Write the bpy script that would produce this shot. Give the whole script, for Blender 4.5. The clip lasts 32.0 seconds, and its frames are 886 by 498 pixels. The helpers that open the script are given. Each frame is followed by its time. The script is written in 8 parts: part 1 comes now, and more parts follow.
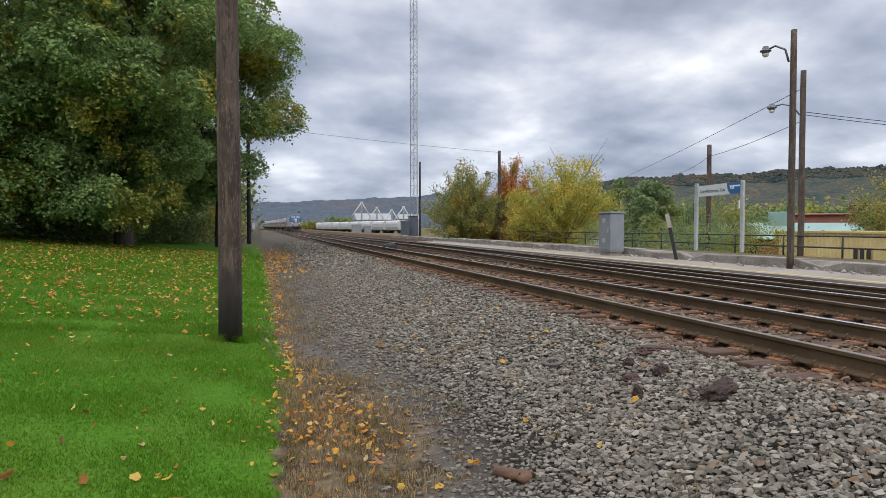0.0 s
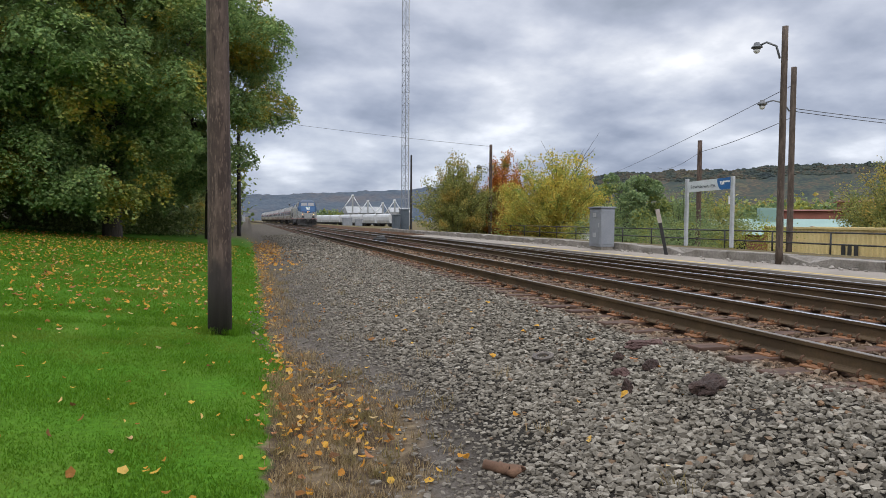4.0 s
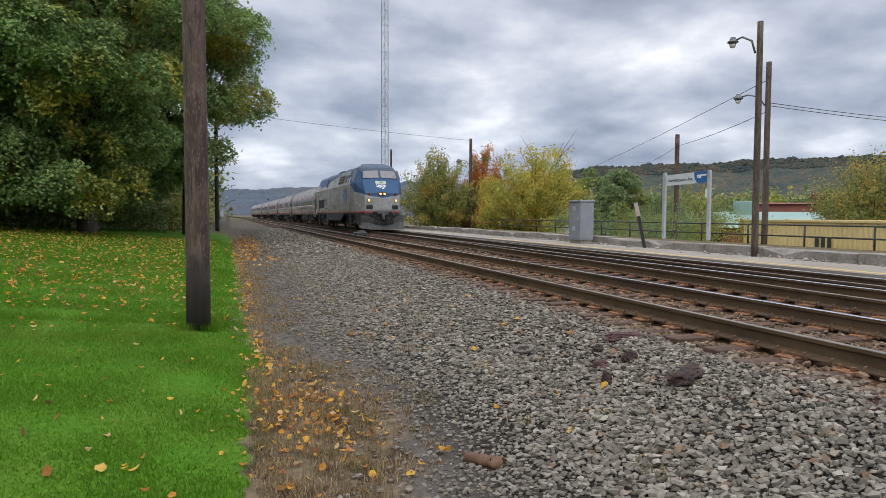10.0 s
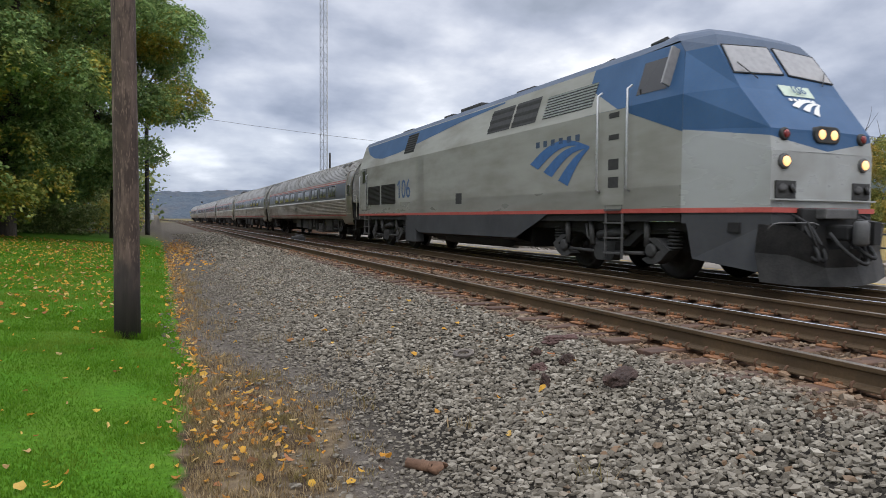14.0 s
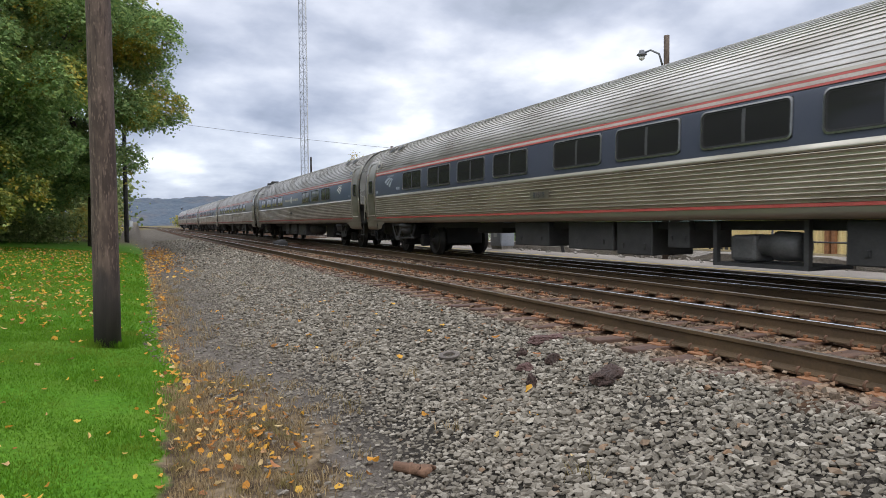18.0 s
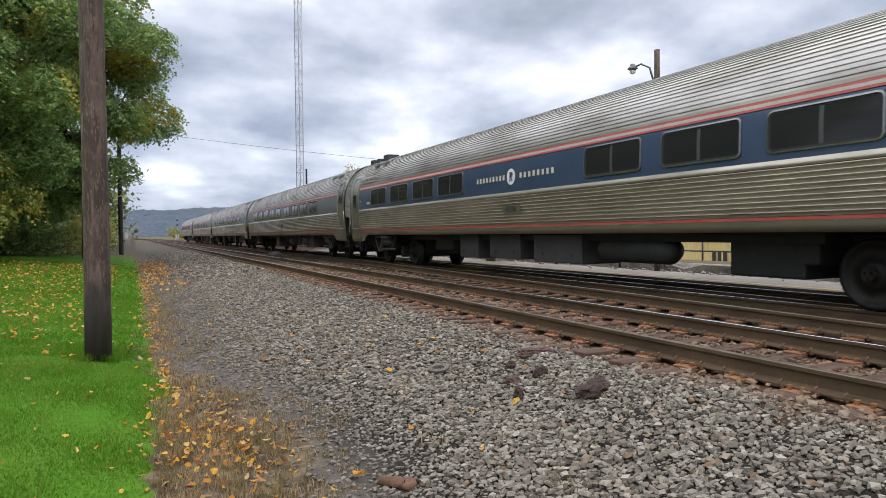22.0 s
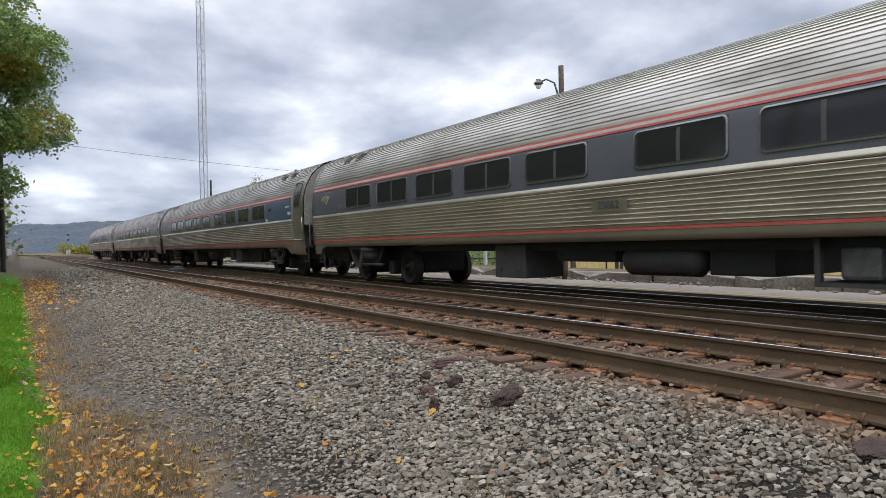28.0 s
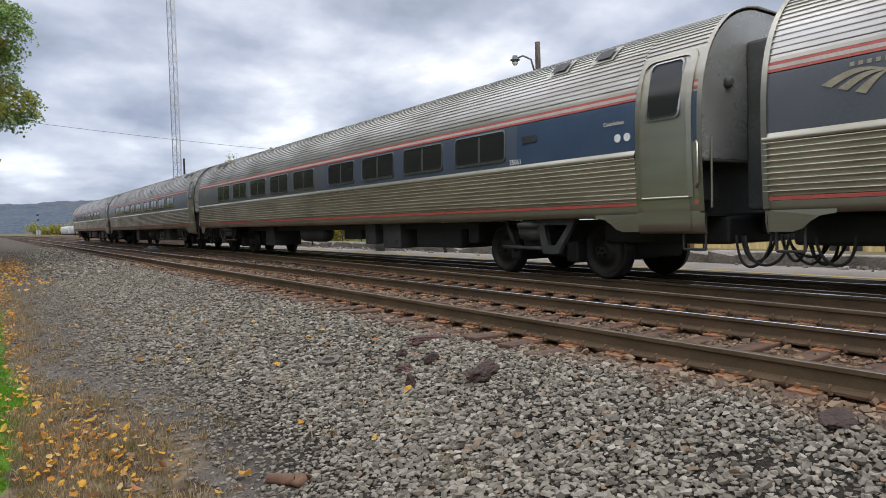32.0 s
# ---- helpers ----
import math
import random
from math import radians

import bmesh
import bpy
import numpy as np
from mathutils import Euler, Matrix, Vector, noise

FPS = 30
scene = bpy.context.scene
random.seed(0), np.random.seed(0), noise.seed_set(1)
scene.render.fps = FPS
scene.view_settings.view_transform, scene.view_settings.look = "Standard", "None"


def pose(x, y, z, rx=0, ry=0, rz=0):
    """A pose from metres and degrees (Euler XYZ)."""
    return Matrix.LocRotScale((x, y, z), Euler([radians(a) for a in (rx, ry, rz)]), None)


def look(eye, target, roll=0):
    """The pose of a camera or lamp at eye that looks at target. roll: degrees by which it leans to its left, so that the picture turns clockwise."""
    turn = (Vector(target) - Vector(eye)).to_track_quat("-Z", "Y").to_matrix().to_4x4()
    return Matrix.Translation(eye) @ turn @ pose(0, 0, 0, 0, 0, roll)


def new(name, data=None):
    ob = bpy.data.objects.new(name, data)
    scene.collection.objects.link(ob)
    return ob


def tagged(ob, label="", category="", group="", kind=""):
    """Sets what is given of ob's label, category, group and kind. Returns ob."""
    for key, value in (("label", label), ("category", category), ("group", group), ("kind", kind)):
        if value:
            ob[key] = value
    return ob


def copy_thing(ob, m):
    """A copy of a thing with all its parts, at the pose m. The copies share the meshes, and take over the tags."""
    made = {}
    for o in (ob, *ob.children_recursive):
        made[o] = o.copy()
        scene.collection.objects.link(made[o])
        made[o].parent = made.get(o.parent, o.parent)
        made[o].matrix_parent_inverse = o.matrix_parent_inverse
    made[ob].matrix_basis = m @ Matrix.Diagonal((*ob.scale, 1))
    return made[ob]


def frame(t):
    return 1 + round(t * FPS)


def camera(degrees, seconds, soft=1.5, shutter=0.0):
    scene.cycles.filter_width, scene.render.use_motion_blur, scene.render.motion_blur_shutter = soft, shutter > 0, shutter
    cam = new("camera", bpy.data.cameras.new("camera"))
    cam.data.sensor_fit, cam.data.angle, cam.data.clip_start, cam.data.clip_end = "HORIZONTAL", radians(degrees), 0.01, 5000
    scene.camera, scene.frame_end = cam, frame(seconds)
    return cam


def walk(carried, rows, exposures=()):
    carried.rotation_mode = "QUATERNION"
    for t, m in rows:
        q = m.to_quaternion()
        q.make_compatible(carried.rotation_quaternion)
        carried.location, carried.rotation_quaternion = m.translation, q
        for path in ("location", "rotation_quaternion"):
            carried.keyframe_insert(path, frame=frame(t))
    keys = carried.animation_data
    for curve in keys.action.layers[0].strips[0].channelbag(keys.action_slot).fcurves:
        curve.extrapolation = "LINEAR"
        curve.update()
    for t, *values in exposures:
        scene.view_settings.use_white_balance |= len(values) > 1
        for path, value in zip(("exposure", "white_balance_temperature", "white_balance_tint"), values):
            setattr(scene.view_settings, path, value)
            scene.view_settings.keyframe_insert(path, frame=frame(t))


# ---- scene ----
import itertools
from math import cos, sin, pi, tan

cam = camera(68.0, 32.0, 0.7, 0.12)
# seconds, place, then yaw to the left from +y, pitch and lean in degrees
PATH = [
    (0, 0.000, 0.000, 1.550, -15.58, -1.91, -0.00),
    (0.5, 0.001, -0.001, 1.550, -15.61, -1.84, 0.01),
    (1, 0.005, -0.003, 1.552, -15.77, -1.85, 0.05),
    (1.5, 0.002, -0.012, 1.556, -16.02, -1.85, 0.01),
    (2, 0.004, -0.006, 1.556, -16.04, -1.85, 0.01),
    (2.5, 0.005, 0.001, 1.554, -16.08, -1.98, 0.07),
    (3, 0.006, 0.003, 1.553, -16.15, -2.22, 0.18),
    (3.5, 0.002, 0.013, 1.550, -16.32, -2.40, 0.42),
    (5.5, 0.005, 0.016, 1.550, -16.67, -2.56, 0.11),
    (6, 0.006, 0.012, 1.553, -16.62, -2.66, 0.03),
    (6.5, 0.005, 0.012, 1.550, -16.58, -2.62, -0.26),
    (7, 0.005, 0.013, 1.549, -16.61, -2.66, -0.26),
    (7.5, 0.007, 0.007, 1.550, -16.83, -2.46, -0.22),
    (8, 0.002, 0.011, 1.550, -17.29, -2.47, 0.13),
    (8.5, 0.000, 0.006, 1.551, -17.45, -2.48, 0.08),
    (9, -0.001, 0.005, 1.550, -17.53, -2.49, 0.05),
    (9.5, -0.005, 0.006, 1.550, -17.66, -2.66, -0.10),
    (10, 0.001, 0.011, 1.545, -18.09, -2.95, 0.17),
    (10.5, 0.005, 0.021, 1.545, -18.84, -3.07, 0.34),
    (11, 0.005, 0.020, 1.545, -20.23, -2.70, 0.36),
    (11.5, -0.004, 0.007, 1.553, -20.32, -2.57, 0.30),
    (12, -0.009, 0.011, 1.548, -20.09, -2.50, -0.32),
    (12.5, -0.007, 0.011, 1.543, -20.29, -2.13, -0.33),
    (13, -0.004, 0.002, 1.550, -22.03, -1.75, -0.03),
    (13.5, -0.002, 0.022, 1.550, -22.95, -2.13, 0.15),
    (15.5, -0.025, 0.019, 1.542, -24.05, -3.01, 1.14),
    (16, -0.013, 0.041, 1.538, -23.74, -3.12, 0.85),
    (16.5, -0.009, 0.039, 1.541, -23.56, -3.05, 0.86),
    (17, -0.007, 0.037, 1.542, -23.54, -3.09, 0.51),
    (17.5, -0.002, 0.045, 1.536, -23.65, -3.00, 0.10),
    (18, -0.007, 0.041, 1.540, -24.84, -2.31, -0.46),
    (18.5, 0.002, 0.040, 1.542, -25.51, -2.28, -0.49),
    (19, 0.000, 0.033, 1.548, -25.75, -2.31, -0.05),
    (19.5, 0.007, 0.055, 1.539, -26.20, -1.94, -0.05),
    (20, 0.006, 0.055, 1.543, -27.17, -1.50, -0.52),
    (20.5, -0.008, 0.040, 1.548, -27.65, -1.26, -0.82),
    (21, -0.018, 0.041, 1.546, -27.84, -1.48, -0.57),
    (21.5, -0.020, -0.011, 1.560, -27.26, -1.29, -0.38),
    (22, 0.033, -0.047, 1.569, -25.20, -1.34, -0.54),
    (22.5, 0.087, -0.112, 1.566, -24.48, -1.32, -1.46),
    (23, 0.096, -0.109, 1.559, -22.69, -1.18, -3.52),
    (23.5, 0.097, -0.051, 1.545, -23.23, -0.09, -3.33),
    (24, 0.086, -0.063, 1.561, -25.02, 0.46, -3.48),
    (24.5, 0.089, -0.044, 1.553, -25.28, 0.42, -2.69),
    (25, 0.082, -0.029, 1.551, -27.71, 0.31, -2.13),
    (25.5, 0.078, -0.032, 1.551, -29.05, 0.27, -2.12),
    (27.5, 0.053, 0.012, 1.546, -31.99, -0.37, -1.32),
    (28, 0.042, 0.003, 1.551, -32.90, -0.41, -1.15),
    (28.5, 0.040, -0.008, 1.548, -33.23, -0.46, -1.32),
    (29, 0.047, -0.001, 1.545, -33.66, -0.65, -1.35),
    (29.5, 0.052, 0.009, 1.542, -33.95, -0.90, -1.61),
    (30, 0.054, -0.008, 1.544, -33.99, -1.15, -1.63),
    (30.5, 0.052, 0.025, 1.538, -34.21, -1.36, -1.44),
    (31, 0.048, -0.005, 1.544, -34.36, -1.72, -2.09),
    (31.5, 0.054, 0.006, 1.550, -34.57, -2.24, -1.63),
    (32, 0.074, 0.008, 1.541, -34.77, -2.34, -1.44),
]


def camera_pose(x, y, z, yaw, pitch, lean):
    a, p = radians(yaw), radians(pitch)
    ahead = Vector((-sin(a) * cos(p), cos(a) * cos(p), sin(p)))
    return look((x, y, z), Vector((x, y, z)) + ahead * 2, lean)


walk(cam, [(t, camera_pose(*row)) for t, *row in PATH], [(0.0, 0.0), (9.0, 0.0), (13.0, 0.04), (16.0, 0.20), (19.0, 0.29), (23.0, 0.29), (25.0, 0.22), (28.0, 0.19), (32.0, 0.17)])

# ---- light ----
world = bpy.data.worlds.new("world")
scene.world = world
world.use_nodes = True


def build_sky():
    nt = world.node_tree
    nt.nodes.clear()
    N, L = nt.nodes.new, nt.links.new
    out, bg, sky = N("ShaderNodeOutputWorld"), N("ShaderNodeBackground"), N("ShaderNodeTexSky")
    sky.sky_type, sky.sun_disc = "NISHITA", False
    sky.sun_elevation, sky.sun_rotation = radians(38), radians(150)
    # cloud cover, mapped on a flat layer overhead
    tc, sep = N("ShaderNodeTexCoord"), N("ShaderNodeSeparateXYZ")
    L(tc.outputs["Generated"], sep.inputs[0])
    add = N("ShaderNodeMath"); add.operation = "ADD"; add.inputs[1].default_value = 0.30
    mx = N("ShaderNodeMath"); mx.operation = "MAXIMUM"; mx.inputs[1].default_value = 0.0
    L(sep.outputs[2], mx.inputs[0]); L(mx.outputs[0], add.inputs[0])
    comb = N("ShaderNodeCombineXYZ")
    for i in (0, 1):
        d = N("ShaderNodeMath"); d.operation = "DIVIDE"
        L(sep.outputs[i], d.inputs[0]); L(add.outputs[0], d.inputs[1]); L(d.outputs[0], comb.inputs[i])
    big, mid = N("ShaderNodeTexNoise"), N("ShaderNodeTexNoise")
    big.inputs["Scale"].default_value, big.inputs["Detail"].default_value, big.inputs["Roughness"].default_value = 1.25, 7.0, 0.50
    big.inputs["Distortion"].default_value = 0.25
    mid.inputs["Scale"].default_value, mid.inputs["Detail"].default_value, mid.inputs["Roughness"].default_value = 3.0, 6.0, 0.5
    mp = N("ShaderNodeMapping"); mp.inputs["Location"].default_value = (3.7, 1.9, 0.0)
    L(comb.outputs[0], mp.inputs[0]); L(mp.outputs[0], big.inputs[0]); L(comb.outputs[0], mid.inputs[0])
    mix = N("ShaderNodeMix"); mix.data_type = "FLOAT"; mix.inputs[0].default_value = 0.42
    L(big.outputs[0], mix.inputs[2]); L(mid.outputs[0], mix.inputs[3])
    ramp = N("ShaderNodeValToRGB")
    els = ramp.color_ramp.elements
    els[0].position, els[0].color = 0.36, (0.31, 0.35, 0.43, 1)
    els[1].position, els[1].color = 0.65, (1.28, 1.27, 1.27, 1)
    for pos, col in ((0.43, (0.42, 0.46, 0.56, 1)), (0.50, (0.60, 0.635, 0.725, 1)), (0.57, (0.84, 0.86, 0.91, 1))):
        e = els.new(pos); e.color = col
    L(mix.outputs[0], ramp.inputs[0])
    both = N("ShaderNodeMix"); both.data_type = "RGBA"; both.inputs[0].default_value = 0.93
    scaled = N("ShaderNodeVectorMath"); scaled.operation = "SCALE"; scaled.inputs[3].default_value = 0.12
    L(sky.outputs[0], scaled.inputs[0]); L(scaled.outputs[0], both.inputs[6]); L(ramp.outputs[0], both.inputs[7])
    # the cover thins toward the zenith
    lift = N("ShaderNodeMapRange"); lift.interpolation_type = "SMOOTHSTEP"
    lift.inputs["From Min"].default_value, lift.inputs["From Max"].default_value = 0.32, 0.9
    lift.inputs["To Min"].default_value, lift.inputs["To Max"].default_value = 1.0, 2.6
    L(sep.outputs[2], lift.inputs["Value"])
    # blue-grey depth of the cover low down
    low = N("ShaderNodeMapRange"); low.interpolation_type = "SMOOTHSTEP"
    low.inputs["From Min"].default_value, low.inputs["From Max"].default_value = 0.05, 0.42
    L(sep.outputs[2], low.inputs["Value"])
    tone = N("ShaderNodeMix"); tone.data_type = "RGBA"
    tone.inputs[6].default_value, tone.inputs[7].default_value = (0.74, 0.785, 0.87, 1), (1.26, 1.24, 1.22, 1)
    L(low.outputs[0], tone.inputs[0])
    deep = N("ShaderNodeVectorMath"); deep.operation = "MULTIPLY"
    L(both.outputs[2], deep.inputs[0]); L(tone.outputs[2], deep.inputs[1])
    lit = N("ShaderNodeVectorMath"); lit.operation = "SCALE"
    L(deep.outputs[0], lit.inputs[0]); L(lift.outputs[0], lit.inputs[3]); L(lit.outputs[0], bg.inputs[0])
    bg.inputs[1].default_value = 1.0
    L(bg.outputs[0], out.inputs[0])


build_sky()
sun = new("sun", bpy.data.lights.new("sun", "SUN"))
sun.data.energy, sun.data.angle, sun.data.color = 1.05, radians(30), (1.0, 0.96, 0.9)
sun.matrix_world = look((0, 0, 36), (18, 34, 0))

# ---- materials ----


class Mat:
    """Small builder for node materials in object space."""

    def __init__(self, name, rough=0.7, metal=0.0):
        self.m = bpy.data.materials.new(name)
        self.m.use_nodes = True
        self.t = self.m.node_tree
        self.b = self.t.nodes["Principled BSDF"]
        self.b.inputs["Roughness"].default_value, self.b.inputs["Metallic"].default_value = rough, metal
        self.tc = self.t.nodes.new("ShaderNodeTexCoord")
        self.geo = self.t.nodes.new("ShaderNodeNewGeometry")

    def link(self, a, b):
        self.t.links.new(a, b)

    def noise(self, scale, detail=4.0, stretch=None, rough=0.55, coord="Object"):
        n = self.t.nodes.new("ShaderNodeTexNoise")
        n.inputs["Scale"].default_value, n.inputs["Detail"].default_value, n.inputs["Roughness"].default_value = scale, detail, rough
        src = self.tc.outputs[coord]
        if stretch:
            mp = self.t.nodes.new("ShaderNodeMapping")
            mp.inputs["Scale"].default_value = stretch
            self.link(src, mp.inputs[0])
            src = mp.outputs[0]
        self.link(src, n.inputs[0])
        return n.outputs[0]

    def ramp(self, fac, stops):
        r = self.t.nodes.new("ShaderNodeValToRGB")
        els = r.color_ramp.elements
        els[0].position, els[0].color = stops[0][0], (*stops[0][1], 1)
        els[1].position, els[1].color = stops[-1][0], (*stops[-1][1], 1)
        for p, c in stops[1:-1]:
            els.new(p).color = (*c, 1)
        self.link(fac, r.inputs[0])
        return r.outputs[0]

    def mix(self, fac, a, b, blend="MIX"):
        n = self.t.nodes.new("ShaderNodeMix")
        n.data_type, n.blend_type = "RGBA", blend
        for sock, v in ((n.inputs[0], fac), (n.inputs[6], a), (n.inputs[7], b)):
            if isinstance(v, (int, float)):
                sock.default_value = v
            elif isinstance(v, tuple):
                sock.default_value = (*v, 1)
            else:
                self.link(v, sock)
        return n.outputs[2]

    def math(self, op, a, b=0.0, c=None):
        n = self.t.nodes.new("ShaderNodeMath")
        n.operation = op
        for i, v in enumerate((a, b, c)):
            if v is None:
                continue
            if isinstance(v, (int, float)):
                n.inputs[i].default_value = v
            else:
                self.link(v, n.inputs[i])
        return n.outputs[0]

    def step(self, v, lo, hi):
        n = self.t.nodes.new("ShaderNodeMapRange")
        n.interpolation_type = "SMOOTHSTEP"
        n.inputs["From Min"].default_value, n.inputs["From Max"].default_value = lo, hi
        self.link(v, n.inputs["Value"])
        return n.outputs[0]

    def color(self, v):
        if isinstance(v, tuple):
            self.b.inputs["Base Color"].default_value = (*v, 1)
        else:
            self.link(v, self.b.inputs["Base Color"])
        return self

    def bump(self, h, strength=0.3, dist=0.02):
        n = self.t.nodes.new("ShaderNodeBump")
        n.inputs["Strength"].default_value, n.inputs["Distance"].default_value = strength, dist
        self.link(h, n.inputs["Height"])
        self.link(n.outputs[0], self.b.inputs["Normal"])
        return self

    def rough(self, v):
        self.link(v, self.b.inputs["Roughness"])
        return self

    def pos(self):
        s = self.t.nodes.new("ShaderNodeSeparateXYZ")
        self.link(self.geo.outputs["Position"], s.inputs[0])
        return s.outputs

    def island(self):
        return self.geo.outputs["Random Per Island"]

    def object_random(self):
        return self.t.nodes.new("ShaderNodeObjectInfo").outputs["Random"]


def varied(name, a, b, scale=3.0, rough=0.7, metal=0.0, bump=0.15, fine=40.0, c=None, stretch=None, dist=0.01):
    """Two-scale colour variation with a fine relief."""
    m = Mat(name, rough, metal)
    n1, n2 = m.noise(scale, 5, stretch), m.noise(fine, 4, stretch)
    col = m.ramp(n1, [(0.3, a), (0.7, b)])
    col = m.mix(m.step(n2, 0.35, 0.75), col, c or tuple(v * 0.72 for v in a))
    m.color(m.mix(0.55, col, m.ramp(n1, [(0.3, a), (0.7, b)])))
    if bump:
        m.bump(n2, bump, dist)
    return m.m


def leafy(name, stops, warm=None, scale=0.35):
    """Leaves: colour by leaf, with patches of a second hue."""
    m = Mat(name, 0.55)
    col = m.ramp(m.island(), stops)
    if warm:
        col = m.mix(m.step(m.noise(scale, 3), 0.50, 0.63), col, m.ramp(m.island(), warm))
    m.color(col)
    m.b.inputs["Specular IOR Level"].default_value = 0.12
    sub = m.t.nodes.new("ShaderNodeBsdfTranslucent")
    m.link(col, sub.inputs[0])
    mixs = m.t.nodes.new("ShaderNodeMixShader")
    mixs.inputs[0].default_value = 0.38
    m.link(m.b.outputs[0], mixs.inputs[1]); m.link(sub.outputs[0], mixs.inputs[2])
    m.link(mixs.outputs[0], m.t.nodes["Material Output"].inputs[0])
    return m.m


def plain(name, col, rough=0.6, metal=0.0, emit=0.0):
    m = Mat(name, rough, metal)
    m.color(m.mix(m.step(m.noise(9.0, 4), 0.3, 0.75), col, tuple(v * 0.8 for v in col)))
    if emit:
        m.b.inputs["Emission Color"].default_value = (*col, 1)
        m.b.inputs["Emission Strength"].default_value = emit
    return m.m


def glass_mat(name, tint=(0.03, 0.035, 0.04)):
    m = Mat(name, 0.10)
    m.color(tint)
    m.b.inputs["Specular IOR Level"].default_value = 0.35
    return m.m


def stainless(name, base=(0.53, 0.50, 0.44), dirt=(0.21, 0.175, 0.12), amount=0.7, metal=0.9, gloss=0.24):
    m = Mat(name, 0.38, metal)
    streak = m.noise(1.6, 6, (1.0, 0.35, 1.6))
    film = m.noise(0.5, 4)
    grime = m.step(m.math("ADD", m.math("MULTIPLY", streak, 0.6), m.math("MULTIPLY", film, 0.4)), 0.35, 0.72)
    m.color(m.mix(m.math("MULTIPLY", grime, amount), base, dirt))
    m.rough(m.math("ADD", m.math("MULTIPLY", grime, 0.22), gloss))
    return m.m


def dull(m, level=0.22):
    """Less sheen for weathered paint."""
    m.node_tree.nodes["Principled BSDF"].inputs["Specular IOR Level"].default_value = level
    return m


def ground_mat():
    """One ground: lawn, dry strip, grey gravel, rusty track bed, and rough land beyond."""
    m = Mat("ground_soil", 0.95)
    x, y, z = m.pos()
    wob = m.math("MULTIPLY", m.math("SUBTRACT", m.noise(1.6, 5, coord="Object"), 0.5), 0.75)
    far = m.math("MULTIPLY", m.math("SUBTRACT", m.noise(0.25, 3), 0.5), 0.6)
    xw = m.math("ADD", m.math("ADD", x, wob), far)
    fine, mid, big = m.noise(70, 4), m.noise(14, 4), m.noise(0.7, 4)
    lawn = m.ramp(m.noise(26, 4), [(0.3, (0.038, 0.104, 0.007)), (0.55, (0.062, 0.160, 0.011)), (0.75, (0.092, 0.204, 0.018))])
    lawn = m.mix(m.step(big, 0.4, 0.7), lawn, m.mix(0.5, lawn, (0.105, 0.150, 0.022)))
    dry = m.ramp(mid, [(0.3, (0.075, 0.056, 0.036)), (0.55, (0.15, 0.112, 0.07)), (0.75, (0.22, 0.168, 0.10))])
    # Near-black below the stones: crevice shade is put into the ground colour.
    shaded_grit = m.ramp(fine, [(0.25, (0.008, 0.007, 0.005)), (0.5, (0.024, 0.021, 0.017)), (0.8, (0.06, 0.053, 0.044))])
    dirt = m.ramp(fine, [(0.25, (0.062, 0.052, 0.043)), (0.5, (0.102, 0.088, 0.074)), (0.8, (0.162, 0.141, 0.119))])
    shaded_grit = m.mix(m.step(xw, 1.0, 1.9), dirt, shaded_grit)
    rust = m.ramp(mid, [(0.3, (0.03, 0.017, 0.010)), (0.55, (0.10, 0.052, 0.027)), (0.8, (0.20, 0.105, 0.05))])
    wild = m.ramp(m.noise(0.08, 5), [(0.3, (0.13, 0.095, 0.055)), (0.6, (0.12, 0.105, 0.05)), (0.8, (0.18, 0.135, 0.08))])
    soil = m.ramp(m.noise(34, 5), [(0.3, (0.026, 0.018, 0.012)), (0.55, (0.068, 0.048, 0.031)), (0.75, (0.125, 0.09, 0.056))])
    dry = m.mix(m.step(m.noise(3.2, 4), 0.45, 0.6), dry, soil)
    along = m.math("DIVIDE", y, 50.0)
    lawn_edge = m.ramp(along, [(k / 50, (0.5 + v / 4,) * 3) for k, v in ((0, -0.1), (3.8, 0.02), (5, 0.06), (6.3, 0.24), (7.3, 0.26), (9.2, 0.14), (13.0, 0.18), (26, 0.1))])
    dry_edge = m.ramp(along, [(k / 50, (v / 2,) * 3) for k, v in ((0, 0.6), (3.0, 0.8), (3.8, 1.0), (5.0, 1.2), (6.1, 0.9), (7.4, 0.6), (9.2, 0.34), (20, 0.6))])
    rim = m.math("MULTIPLY", m.math("SUBTRACT", m.noise(3.5, 5), 0.5), 0.5)
    a = m.math("SUBTRACT", m.math("ADD", x, rim), m.math("MULTIPLY", m.math("SUBTRACT", lawn_edge, 0.5), 4.0))
    col = m.mix(m.step(a, 0.02, 0.12), lawn, dry)
    b = m.math("SUBTRACT", m.math("ADD", x, m.math("ADD", rim, wob)), m.math("MULTIPLY", dry_edge, 2.0))
    col = m.mix(m.step(b, -0.15, 0.15), col, shaded_grit)
    col = m.mix(m.step(xw, 3.9, 4.35), col, m.mix(0.2, rust, shaded_grit))
    weedy = m.ramp(mid, [(0.3, (0.06, 0.05, 0.03)), (0.6, (0.12, 0.105, 0.05)), (0.8, (0.17, 0.13, 0.07))])
    col = m.mix(m.math("MULTIPLY", m.step(y, 38.0, 46.0), m.math("SUBTRACT", 1.0, m.step(xw, 0.2, 0.8))), col, weedy)
    col = m.mix(m.step(xw, 14.2, 15.2), col, wild)
    # The train's shade on the far bed, painted as a near-black band.
    train_shade = m.math("MULTIPLY", m.step(xw, 7.4, 8.3), m.math("SUBTRACT", 1.0, m.step(xw, 10.2, 10.8)))
    col = m.mix(m.math("MULTIPLY", train_shade, 0.85), col, (0.012, 0.010, 0.009))
